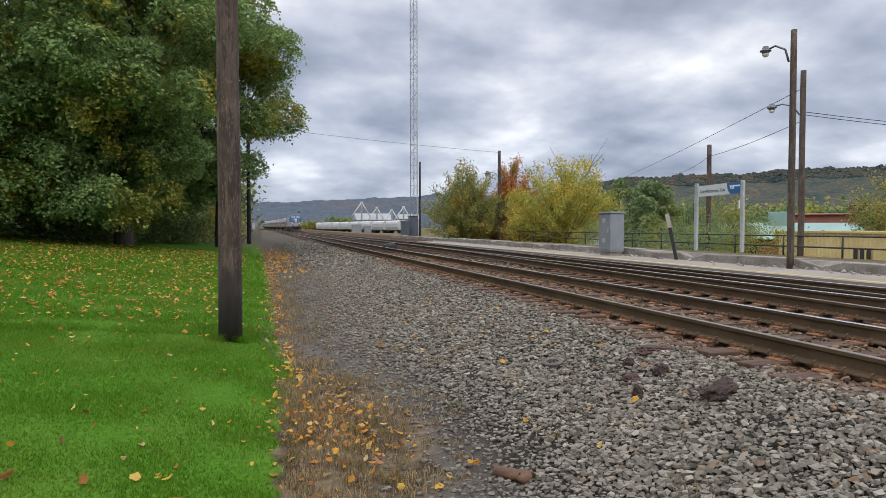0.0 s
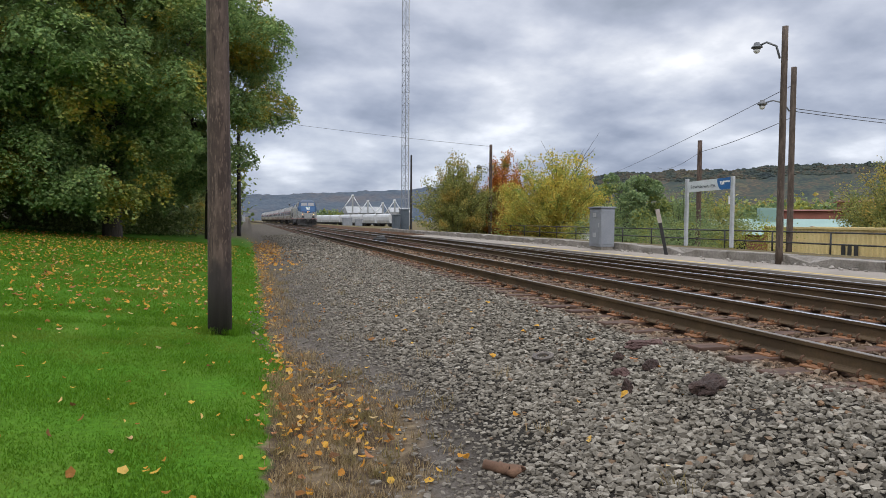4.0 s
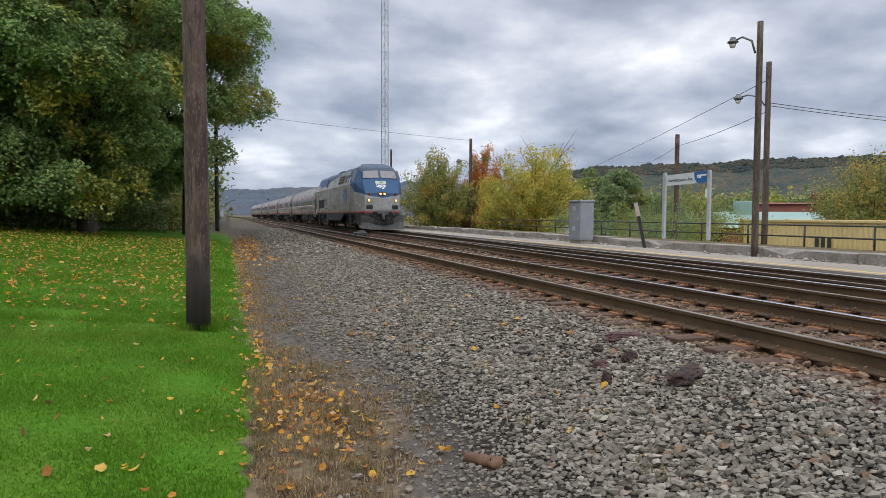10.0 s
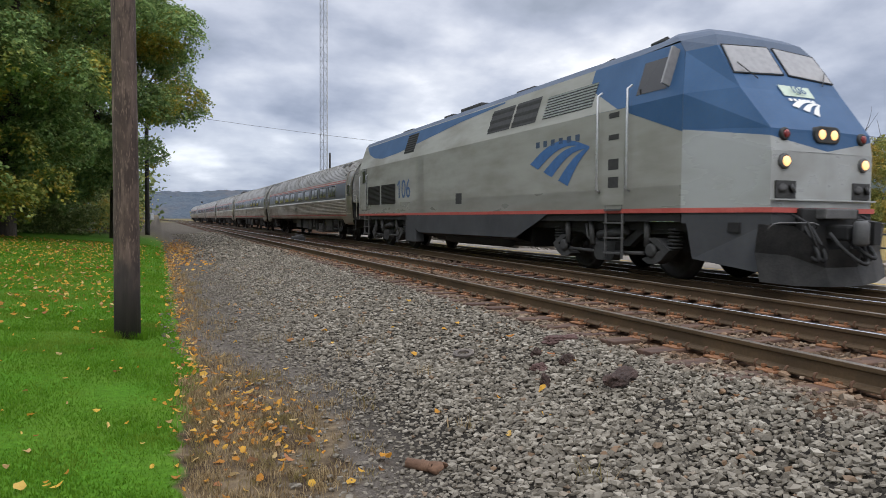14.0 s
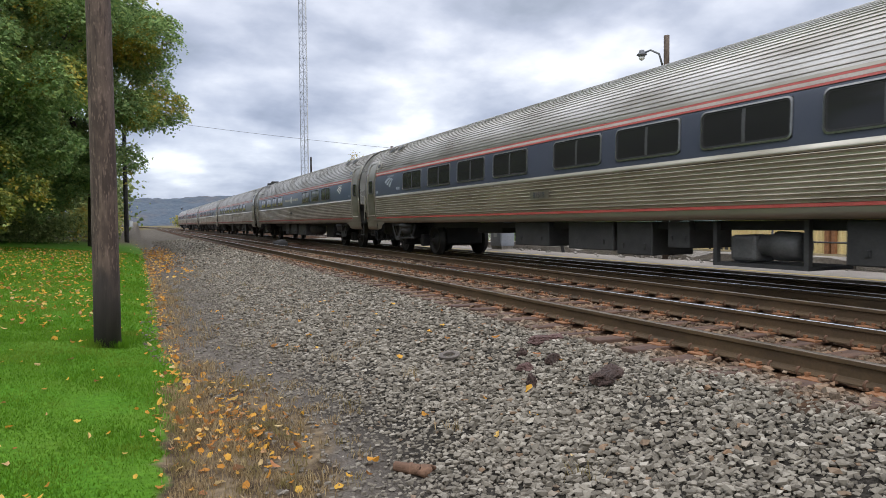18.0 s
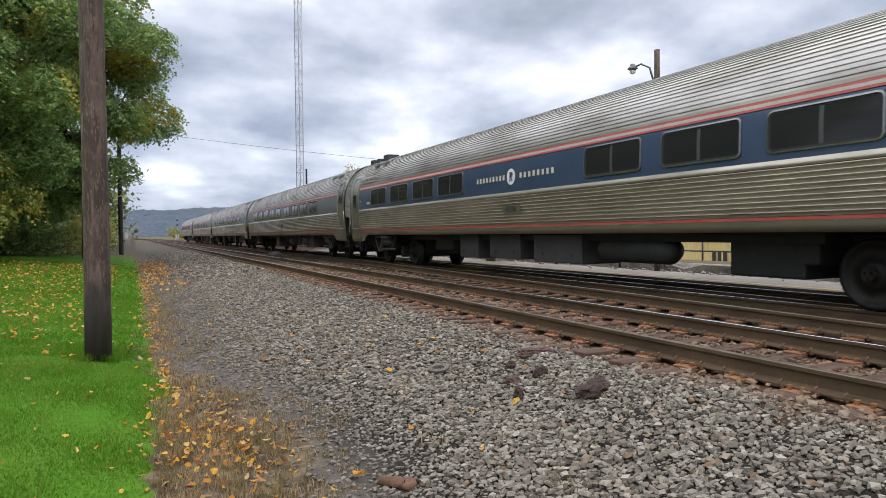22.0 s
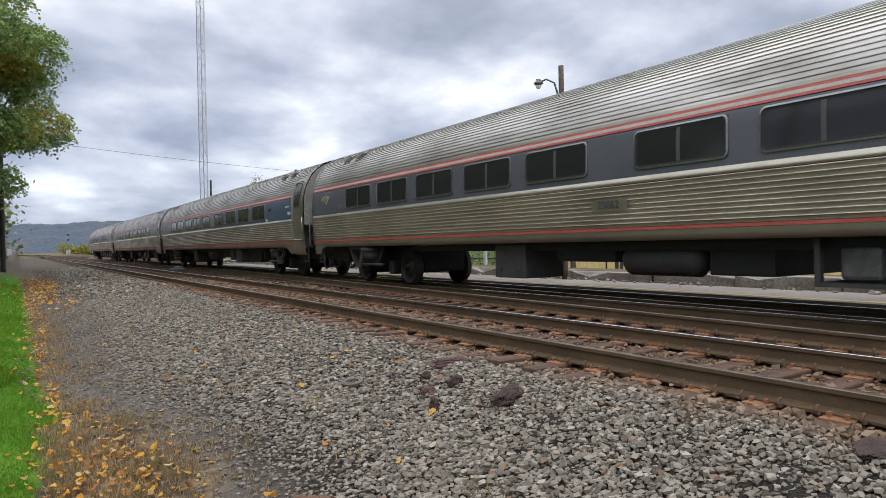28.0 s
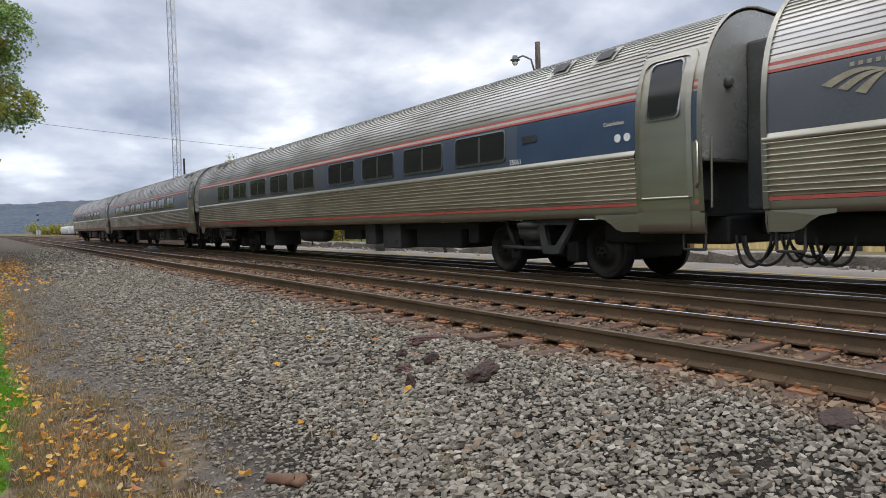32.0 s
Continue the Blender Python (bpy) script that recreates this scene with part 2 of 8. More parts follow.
    open_bed = m.ramp(mid, [(0.3, (0.055, 0.047, 0.037)), (0.6, (0.095, 0.082, 0.065)), (0.8, (0.13, 0.112, 0.088))])
    col = m.mix(m.math("MULTIPLY", m.step(y, 34.0, 58.0), m.math("SUBTRACT", 1.0, m.step(xw, 3.9, 4.4))), col, open_bed)
    col = m.mix(m.step(y, 160.0, 260.0), col, wild)
    m.color(col)
    m.b.inputs["Specular IOR Level"].default_value = 0.08
    m.bump(m.math("ADD", m.math("MULTIPLY", fine, 0.5), mid), 0.6, 0.03)
    return m.m


def stone_mat():
    m = Mat("ballast_stone", 0.9)
    col = m.ramp(m.island(), [(0.0, (0.075, 0.065, 0.052)), (0.25, (0.140, 0.123, 0.098)), (0.6, (0.212, 0.188, 0.151)), (0.90, (0.290, 0.261, 0.212)), (0.965, (0.38, 0.345, 0.285)), (0.98, (0.17, 0.115, 0.075)), (1.0, (0.21, 0.125, 0.07))])
    x, y, z = m.pos()
    wob = m.math("ADD", x, m.math("MULTIPLY", m.math("SUBTRACT", m.noise(1.5, 4), 0.5), 0.8))
    col = m.mix(m.math("MULTIPLY", m.step(wob, 4.05, 4.5), 0.8), col, m.ramp(m.island(), [(0.0, (0.070, 0.039, 0.020)), (0.5, (0.145, 0.078, 0.041)), (0.8, (0.23, 0.118, 0.054)), (1.0, (0.22, 0.165, 0.11))]))
    # Same train shade painted into the stones of the far track.
    train_shade = m.math("MULTIPLY", m.step(wob, 7.4, 8.3), m.math("SUBTRACT", 1.0, m.step(wob, 10.2, 10.8)))
    col = m.mix(m.math("MULTIPLY", train_shade, 0.85), col, (0.016, 0.0135, 0.012))
    dusty = m.math("MULTIPLY", m.math("SUBTRACT", 1.0, m.step(m.math("ADD", wob, m.math("MULTIPLY", m.noise(0.5, 3), 1.5)), 1.4, 3.2)), 0.62)
    col = m.mix(dusty, col, (0.150, 0.130, 0.106))
    m.color(m.mix(0.22, col, m.ramp(m.noise(60, 3), [(0.3, (0.045, 0.038, 0.029)), (0.7, (0.23, 0.21, 0.165))])))
    m.b.inputs["Specular IOR Level"].default_value = 0.15
    m.bump(m.noise(55, 4), 0.3, 0.006)
    return m.m


def wood_mat(name, a, b, dark, ring=14.0, tar=0.0):
    m = Mat(name, 0.88)
    grain = m.noise(ring, 6, (1.0, 1.0, 0.10))
    crack = m.noise(ring * 2.6, 4, (1.0, 1.0, 0.06))
    col = m.ramp(grain, [(0.3, a), (0.7, b)])
    col = m.mix(m.step(crack, 0.56, 0.68), col, dark)
    patch = m.noise(7.0, 5, (1.0, 1.0, 0.35))
    col = m.mix(m.math("MULTIPLY", m.step(patch, 0.42, 0.58), 0.85), col, tuple(0.6 * u + 0.4 * v for u, v in zip(a, dark)))
    col = m.mix(m.math("MULTIPLY", m.step(m.noise(1.1, 3), 0.45, 0.7), 0.4), col, dark)
    fleck = m.noise(ring * 4.5, 3, (1.0, 1.0, 0.22))
    col = m.mix(m.math("MULTIPLY", m.step(fleck, 0.55, 0.68), 0.55), col, tuple(1.35 * v for v in b))
    if tar:
        z = m.t.nodes.new("ShaderNodeSeparateXYZ")
        m.link(m.tc.outputs["Object"], z.inputs[0])
        level = m.math("ADD", z.outputs[2], m.math("MULTIPLY", m.noise(5, 4, (1, 1, 0.3)), 1.6))
        col = m.mix(m.math("SUBTRACT", 1.0, m.step(level, tar - 0.1, tar + 0.5)), col, m.ramp(grain, [(0.3, (0.016, 0.012, 0.011)), (0.7, (0.04, 0.03, 0.026))]))
    m.color(col)
    m.bump(m.math("ADD", grain, crack), 0.7, 0.02)
    return m.m


def tie_mat():
    m = Mat("tie_wood", 0.9)
    grain = m.noise(6, 6, (0.12, 1.5, 1.0))
    col = m.ramp(grain, [(0.25, (0.020, 0.012, 0.009)), (0.55, (0.070, 0.038, 0.026)), (0.8, (0.125, 0.076, 0.053))])
    col = m.mix(m.math("MULTIPLY", m.object_random(), 0.35), col, (0.10, 0.058, 0.036))
    m.color(m.mix(m.math("MULTIPLY", m.step(m.noise(4.5, 5), 0.45, 0.62), 0.45), col, (0.125, 0.064, 0.034)))
    m.bump(grain, 0.8, 0.02)
    return m.m


def hill_mat():
    m = Mat("forest_hill", 1.0)
    fine, mid, big = m.noise(0.12, 5, (1, 1, 0.6)), m.noise(0.016, 4), m.noise(0.004, 3)
    col = m.ramp(fine, [(0.3, (0.05, 0.07, 0.055)), (0.46, (0.09, 0.10, 0.065)), (0.58, (0.15, 0.115, 0.07)), (0.7, (0.21, 0.13, 0.075))])
    col = m.mix(m.step(mid, 0.42, 0.62), col, m.ramp(fine, [(0.3, (0.07, 0.09, 0.07)), (0.7, (0.12, 0.135, 0.09))]))
    # A thin pale blue-grey haze is mixed into the colour itself.
    m.color(m.mix(0.12, col, (0.16, 0.18, 0.21)))
    m.bump(fine, 0.8, 5.0)
    return m.m


M_GROUND, M_STONE, M_TIE, M_HILL = ground_mat(), stone_mat(), tie_mat(), hill_mat()
M_POLE = wood_mat("pole_wood", (0.060, 0.038, 0.029), (0.150, 0.104, 0.080), (0.022, 0.013, 0.010), 11.0, 1.45)
M_POLE_TAN = wood_mat("pole_wood_tan", (0.070, 0.050, 0.038), (0.128, 0.096, 0.072), (0.035, 0.023, 0.016), 10)
M_POLE_DARK = wood_mat("pole_wood_dark", (0.022, 0.02, 0.02), (0.05, 0.045, 0.042), (0.012, 0.011, 0.01))
M_RAIL = varied("rail_steel", (0.054, 0.034, 0.016), (0.108, 0.067, 0.030), 2.0, 0.7, 0.1, 0.25, 50)
M_RAILDULL = varied("rail_dull_top", (0.16, 0.130, 0.098), (0.27, 0.23, 0.185), 6.0, 0.33, 0.65, 0.05, 60)
M_RAILTOP = varied("rail_worn_top", (0.50, 0.50, 0.50), (0.66, 0.66, 0.65), 6.0, 0.26, 1.0, 0.03, 60)
M_PLATE = varied("rusted_plate", (0.19, 0.085, 0.038), (0.31, 0.148, 0.066), 9.0, 0.9, 0.1, 0.4, 60)
M_SPIKE = varied("rusted_spike", (0.10, 0.054, 0.032), (0.18, 0.098, 0.056), 20.0, 0.85, 0.2, 0.2, 60)
M_ASPHALT = varied("platform_asphalt", (0.215, 0.185, 0.152), (0.315, 0.278, 0.232), 0.9, 0.92, 0.0, 0.4, 90, (0.17, 0.14, 0.11))
M_CONCRETE = varied("old_concrete", (0.17, 0.148, 0.122), (0.37, 0.338, 0.295), 1.6, 0.92, 0.0, 0.7, 18, (0.10, 0.085, 0.07), None, 0.05)
M_WALK = varied("sidewalk_concrete", (0.27, 0.255, 0.235), (0.38, 0.365, 0.335), 1.2, 0.9, 0.0, 0.25, 60)
M_YELLOW = varied("worn_yellow_paint", (0.47, 0.33, 0.085), (0.58, 0.41, 0.11), 3.0, 0.85, 0.0, 0.2, 40, (0.32, 0.27, 0.19))
M_CABINET = varied("cabinet_grey", (0.22, 0.235, 0.26), (0.30, 0.315, 0.335), 2.0, 0.55, 0.2, 0.05, 30)
M_LAMP = varied("lamp_grey", (0.10, 0.105, 0.11), (0.17, 0.175, 0.18), 5.0, 0.5, 0.4, 0.05, 40)
M_GALV = varied("galvanised_steel", (0.42, 0.43, 0.44), (0.58, 0.59, 0.60), 5.0, 0.5, 0.6, 0.05, 40)
M_BLACK = varied("black_paint", (0.015, 0.015, 0.016), (0.035, 0.034, 0.033), 5.0, 0.6, 0.0, 0.05, 40)
M_UNDER = varied("underframe_grime", (0.007, 0.007, 0.007), (0.018, 0.0175, 0.0165), 3.0, 0.75, 0.1, 0.3, 30)
M_UNDERGREY = varied("underframe_grey", (0.024, 0.024, 0.024), (0.05, 0.049, 0.047), 3.0, 0.65, 0.1, 0.2, 30)
M_WHEEL = varied("wheel_steel", (0.016, 0.014, 0.013), (0.038, 0.033, 0.029), 6.0, 0.6, 0.5, 0.1, 30)
M_STEEL = stainless("fluted_stainless", (0.51, 0.475, 0.395), (0.235, 0.208, 0.148), 0.75, 0.78, 0.28)
M_STEEL_ROOF = stainless("ribbed_roof_steel", (0.47, 0.448, 0.412), (0.22, 0.20, 0.168), 0.8, 0.8, 0.30)
M_STEEL_SMOOTH = stainless("smooth_stainless", (0.36, 0.338, 0.285), (0.20, 0.182, 0.138), 0.75, 0.85, 0.30)
M_ENDWALL = stainless("end_wall_steel", (0.34, 0.34, 0.32), (0.17, 0.16, 0.145), 0.6, 0.45)
M_BAND_BLUE = varied("band_blue", (0.032, 0.054, 0.098), (0.047, 0.075, 0.128), 1.2, 0.28, 0.0, 0.03, 30, (0.055, 0.07, 0.10))
M_BAND_GREY = varied("band_grey_blue", (0.062, 0.069, 0.084), (0.09, 0.095, 0.108), 1.0, 0.30, 0.0, 0.03, 30, (0.10, 0.095, 0.09))
M_BAND_MID = varied("band_faded_blue", (0.050, 0.065, 0.10), (0.075, 0.09, 0.125), 1.0, 0.30, 0.0, 0.03, 30, (0.075, 0.08, 0.09))
M_BAND_SLATE = varied("band_slate", (0.050, 0.058, 0.080), (0.070, 0.078, 0.104), 1.0, 0.30, 0.0, 0.03, 30, (0.05, 0.056, 0.08))
M_STRIPE = varied("stripe_red", (0.36, 0.060, 0.048), (0.44, 0.10, 0.08), 2.5, 0.5, 0.0, 0.03, 30)
M_STRIPE_PALE = varied("stripe_pale", (0.38, 0.32, 0.28), (0.47, 0.41, 0.37), 2.5, 0.5, 0.0, 0.03, 30)
M_WINDOW = glass_mat("dark_window", (0.022, 0.022, 0.022))
M_RUBBER = plain("rubber", (0.02, 0.02, 0.02), 0.8)
M_LOCO_GREY = stainless("loco_grey_paint", (0.33, 0.34, 0.33), (0.19, 0.185, 0.165), 0.75, 0.12)
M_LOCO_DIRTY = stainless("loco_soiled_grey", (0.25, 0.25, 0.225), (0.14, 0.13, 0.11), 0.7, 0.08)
M_LOCO_BLUE = dull(varied("loco_blue_paint", (0.026, 0.074, 0.162), (0.042, 0.100, 0.205), 1.6, 0.55, 0.0, 0.03, 30, (0.055, 0.092, 0.155)))
M_LOCO_SIDE = dull(stainless("loco_side_grey", (0.30, 0.30, 0.27), (0.175, 0.17, 0.14), 0.75, 0.05, 0.45))
M_FADED = plain("numeral_blue", (0.045, 0.10, 0.22), 0.5)
M_FRAME = varied("window_frame_steel", (0.23, 0.23, 0.225), (0.33, 0.325, 0.315), 3.0, 0.34, 0.9, 0.03, 30)
M_MULLION = varied("mullion_grey", (0.055, 0.056, 0.057), (0.085, 0.085, 0.085), 3.0, 0.5, 0.2, 0.03, 30)
M_DIAPH = varied("diaphragm_grey", (0.055, 0.055, 0.053), (0.095, 0.093, 0.09), 3.0, 0.7, 0.0, 0.2, 20)
M_LOCO_ROOF = varied("loco_roof_slate", (0.032, 0.055, 0.098), (0.050, 0.078, 0.125), 1.6, 0.6, 0.0, 0.05, 30)
M_TRUCK = dull(varied("truck_grey", (0.030, 0.031, 0.031), (0.062, 0.061, 0.058), 3.0, 0.75, 0.0, 0.3, 30))
M_PALEBLUE = plain("logo_pale_blue", (0.36, 0.40, 0.45), 0.5)
M_LOCO_DARK = dull(varied("loco_skirt_grey", (0.036, 0.039, 0.044), (0.060, 0.064, 0.068), 1.6, 0.7, 0.0, 0.1, 30, (0.06, 0.055, 0.048)))
M_PLOW = varied("plow_grey", (0.06, 0.06, 0.06), (0.125, 0.122, 0.118), 3.0, 0.6, 0.2, 0.2, 30)
M_GRILLE = varied("grille_dark", (0.02, 0.02, 0.02), (0.04, 0.04, 0.038), 8.0, 0.7, 0.0, 0.1, 40)
M_LIT = plain("headlight_lit", (1.0, 0.56, 0.23), 0.3, 0.0, 1.25)
M_NUMBOARD = plain("number_board_glow", (0.46, 0.55, 0.44), 0.4)
M_LENS = plain("lamp_lens", (0.55, 0.55, 0.52), 0.15)
M_REDLENS = plain("red_lens", (0.20, 0.02, 0.02), 0.2)
# Windshield: sky reflection painted as pale grey; the wind deflector is simply pale.
M_GLARE_PALE = plain("glare_pale_grey", (0.23, 0.225, 0.225), 0.2)
M_WHITE = varied("white_paint", (0.62, 0.62, 0.60), (0.74, 0.74, 0.72), 2.0, 0.5, 0.0, 0.05, 30)
M_GOLD = varied("logo_gold", (0.22, 0.19, 0.135), (0.32, 0.275, 0.19), 9.0, 0.55, 0.0, 0.05, 40)
M_CREAM = plain("logo_cream", (0.62, 0.58, 0.47), 0.5)
M_LOGO_BLUE = plain("logo_blue", (0.05, 0.13, 0.30), 0.5)
M_SIGN_GREY = varied("sign_grey", (0.44, 0.47, 0.47), (0.52, 0.55, 0.55), 2.0, 0.5, 0.0, 0.02, 30)
M_SIGN_BLUE = varied("sign_blue", (0.02, 0.09, 0.24), (0.03, 0.12, 0.29), 2.0, 0.45, 0.0, 0.02, 30)
M_TEXT_DARK = plain("lettering_dark", (0.05, 0.055, 0.06), 0.6)
M_CONTAINER = varied("container_yellow", (0.60, 0.46, 0.20), (0.70, 0.56, 0.27), 1.0, 0.6, 0.0, 0.1, 20, (0.42, 0.30, 0.12))
M_ROOF_GREEN = varied("roof_green", (0.20, 0.31, 0.27), (0.26, 0.37, 0.33), 0.4, 0.6, 0.0, 0.05, 20)
M_BRICK = varied("brick_far", (0.20, 0.075, 0.055), (0.28, 0.11, 0.08), 0.8, 0.9, 0.0, 0.2, 25)
M_SHED = varied("shed_white", (0.55, 0.56, 0.57), (0.70, 0.70, 0.70), 0.3, 0.6, 0.0, 0.05, 10)
M_SHED_GREY = varied("shed_grey", (0.30, 0.32, 0.34), (0.40, 0.42, 0.43), 0.3, 0.6, 0.0, 0.05, 10)
M_BARK = varied("bark", (0.035, 0.028, 0.022), (0.085, 0.068, 0.055), 2.0, 0.95, 0.0, 0.8, 14, None, (1, 1, 0.3), 0.05)


def forest_mat():
    """Autumn woods with haze painted into dulled colours: broad stands of colour, with little change from crown to
    crown.
    """
    m = Mat("forest_canopy", 1.0)
    stand, broad, crown = m.noise(0.024, 5, (1, 1, 0.4)), m.noise(0.006, 3, (1, 1, 1.0)), m.noise(0.11, 4, (1, 1, 0.5))
    tone = m.math("ADD", m.math("MULTIPLY", stand, 0.45), m.math("ADD", m.math("MULTIPLY", broad, 0.30), m.math("MULTIPLY", crown, 0.25)))
    col = m.ramp(tone, [(0.40, (0.040, 0.052, 0.054)), (0.45, (0.058, 0.070, 0.060)), (0.50, (0.076, 0.084, 0.064)), (0.54, (0.098, 0.078, 0.062)), (0.59, (0.112, 0.106, 0.070))])
    m.color(m.mix(m.step(crown, 0.40, 0.62), m.mix(0.55, col, (0.045, 0.055, 0.055)), col))
    m.b.inputs["Specular IOR Level"].default_value = 0.0
    m.bump(crown, 0.35, 4.0)
    return m.m


M_FOREST = forest_mat()


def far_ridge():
    """Woods with haze painted into the colour: blue-green with russet stands and single crowns."""
    m = Mat("haze_tinted_ridge", 1.0)
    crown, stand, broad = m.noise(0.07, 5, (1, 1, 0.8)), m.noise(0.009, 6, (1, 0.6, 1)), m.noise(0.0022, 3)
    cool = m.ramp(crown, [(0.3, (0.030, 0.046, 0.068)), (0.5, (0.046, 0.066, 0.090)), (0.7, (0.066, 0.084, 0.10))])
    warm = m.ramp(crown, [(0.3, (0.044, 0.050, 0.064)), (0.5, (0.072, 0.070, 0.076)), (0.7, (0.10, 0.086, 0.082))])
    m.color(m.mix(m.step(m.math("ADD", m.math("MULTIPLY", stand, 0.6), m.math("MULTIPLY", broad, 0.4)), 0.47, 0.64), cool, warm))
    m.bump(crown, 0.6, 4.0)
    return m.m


M_MILL = varied("weathered_mill_steel", (0.24, 0.25, 0.25), (0.34, 0.345, 0.34), 0.4, 0.6, 0.0, 0.05, 4.0)
M_WAGON = varied("dusty_white_wagon", (0.40, 0.41, 0.42), (0.52, 0.52, 0.51), 0.5, 0.5, 0.0, 0.05, 5.0)
M_HILL_FAR = far_ridge()
M_LEAF_MAPLE = leafy("maple_leaves", [(0.0, (0.14, 0.22, 0.085)), (0.4, (0.21, 0.32, 0.115)), (0.8, (0.30, 0.41, 0.145)), (1.0, (0.41, 0.47, 0.18))],
                     [(0.0, (0.22, 0.27, 0.06)), (0.5, (0.44, 0.39, 0.07)), (0.8, (0.56, 0.38, 0.07)), (1.0, (0.26, 0.32, 0.07))], 0.36)
M_LEAF_YELLOW = leafy("yellow_leaves", [(0.0, (0.30, 0.35, 0.085)), (0.35, (0.48, 0.44, 0.095)), (0.75, (0.62, 0.50, 0.10)), (1.0, (0.64, 0.40, 0.085))],
                      [(0.0, (0.19, 0.27, 0.075)), (1.0, (0.38, 0.42, 0.095))], 0.6)
M_LEAF_OLIVE = leafy("olive_leaves", [(0.0, (0.17, 0.21, 0.075)), (0.5, (0.27, 0.29, 0.090)), (1.0, (0.40, 0.36, 0.10))],
                     [(0.0, (0.36, 0.31, 0.085)), (1.0, (0.50, 0.33, 0.080))], 0.55)
M_LEAF_RED = leafy("russet_leaves", [(0.0, (0.310, 0.093, 0.031)), (0.5, (0.527, 0.186, 0.046)), (1.0, (0.620, 0.310, 0.062))], [(0.0, (0.124, 0.155, 0.046)), (1.0, (0.248, 0.232, 0.062))], 0.5)
M_LEAF_GREEN = leafy("willow_leaves", [(0.0, (0.13, 0.19, 0.095)), (0.5, (0.20, 0.28, 0.125)), (1.0, (0.31, 0.37, 0.155))], [(0.0, (0.264, 0.295, 0.062)), (1.0, (0.372, 0.357, 0.078))], 0.25)
M_LEAF_HEDGE = leafy("hedge_leaves", [(0.0, (0.116, 0.152, 0.058)), (0.6, (0.210, 0.261, 0.096)), (1.0, (0.348, 0.384, 0.152))])
M_FALLEN = leafy("fallen_leaves", [(0.0, (0.16, 0.075, 0.03)), (0.2, (0.42, 0.18, 0.04)), (0.5, (0.62, 0.30, 0.045)), (0.78, (0.66, 0.40, 0.07)), (0.9, (0.60, 0.44, 0.22)), (1.0, (0.38, 0.12, 0.05))])
M_GRASS = leafy("grass_blades", [(0.0, (0.058, 0.150, 0.008)), (0.5, (0.086, 0.198, 0.011)), (1.0, (0.126, 0.245, 0.020))], [(0.0, (0.094, 0.176, 0.012)), (1.0, (0.155, 0.228, 0.028))], 0.8)
M_STRAW = leafy("dry_grass", [(0.0, (0.13, 0.088, 0.046)), (0.5, (0.285, 0.205, 0.108)), (1.0, (0.46, 0.355, 0.20))], [(0.0, (0.16, 0.12, 0.05)), (1.0, (0.25, 0.21, 0.09))], 3.0)

# ---- shapes ----
RNG = np.random.default_rng(7)


def to_mesh(name, bm, mat=None):
    me = bpy.data.meshes.new(name)
    bmesh.ops.recalc_face_normals(bm, faces=bm.faces)
    bm.to_mesh(me)
    bm.free()
    if mat:
        me.materials.append(mat)
    return me


def part(name, bm, material, parent, label="", at=None):
    ob = new(name, to_mesh(name, bm, material))
    ob.parent = parent
    if at is not None:
        ob.matrix_basis = at
    return tagged(ob, label)


def thing(name, bm, material, label, category, group="", kind="", at=None):
    ob = new(name, to_mesh(name, bm, material))
    if at is not None:
        ob.matrix_basis = at
    return tagged(ob, label, category, group, kind)


def empty(name, at, label, category, group="", kind=""):
    ob = new(name)
    ob.empty_display_size = 0.3
    ob.matrix_basis = at
    return tagged(ob, label, category, group, kind)


def box(bm, x0, x1, y0, y1, z0, z1, bevel=0.0, taper=0.0):
    vs = [bm.verts.new((x, y, z)) for z in (z0, z1) for y in (y0, y1) for x in (x0, x1)]
    if taper:
        cx, cy = (x0 + x1) / 2, (y0 + y1) / 2
        for v in vs[4:]:
            v.co.x, v.co.y = cx + (v.co.x - cx) * (1 - taper), cy + (v.co.y - cy) * (1 - taper)
    fs = [bm.faces.new([vs[i] for i in q]) for q in ((0, 2, 3, 1), (4, 5, 7, 6), (0, 1, 5, 4), (2, 6, 7, 3), (0, 4, 6, 2), (1, 3, 7, 5))]
    if bevel:
        bmesh.ops.bevel(bm, geom=list({e for f in fs for e in f.edges}), offset=bevel, segments=2, profile=0.5, affect="EDGES", clamp_overlap=True)
    return bm


def thicken(bm, depth):
    """Gives a sheet its depth, with crisp edges."""
    bmesh.ops.solidify(bm, geom=bm.faces[:], thickness=depth)
    for f in bm.faces:
        f.smooth = False


def tube(bm, a, b, r0, r1=None, seg=12, cap=True):
    """A round bar from a to b."""
    r1 = r0 if r1 is None else r1
    a, b = Vector(a), Vector(b)
    d = (b - a).normalized()
    u = d.orthogonal().normalized()
    w = d.cross(u)
    rings = []
    for p, r in ((a, r0), (b, r1)):
        rings.append([bm.verts.new(p + (u * cos(2 * pi * k / seg) + w * sin(2 * pi * k / seg)) * r) for k in range(seg)])
    for k in range(seg):
        bm.faces.new((rings[0][k], rings[0][(k + 1) % seg], rings[1][(k + 1) % seg], rings[1][k])).smooth = seg > 6
    if cap:
        bm.faces.new(rings[0][::-1]), bm.faces.new(rings[1])
    return bm


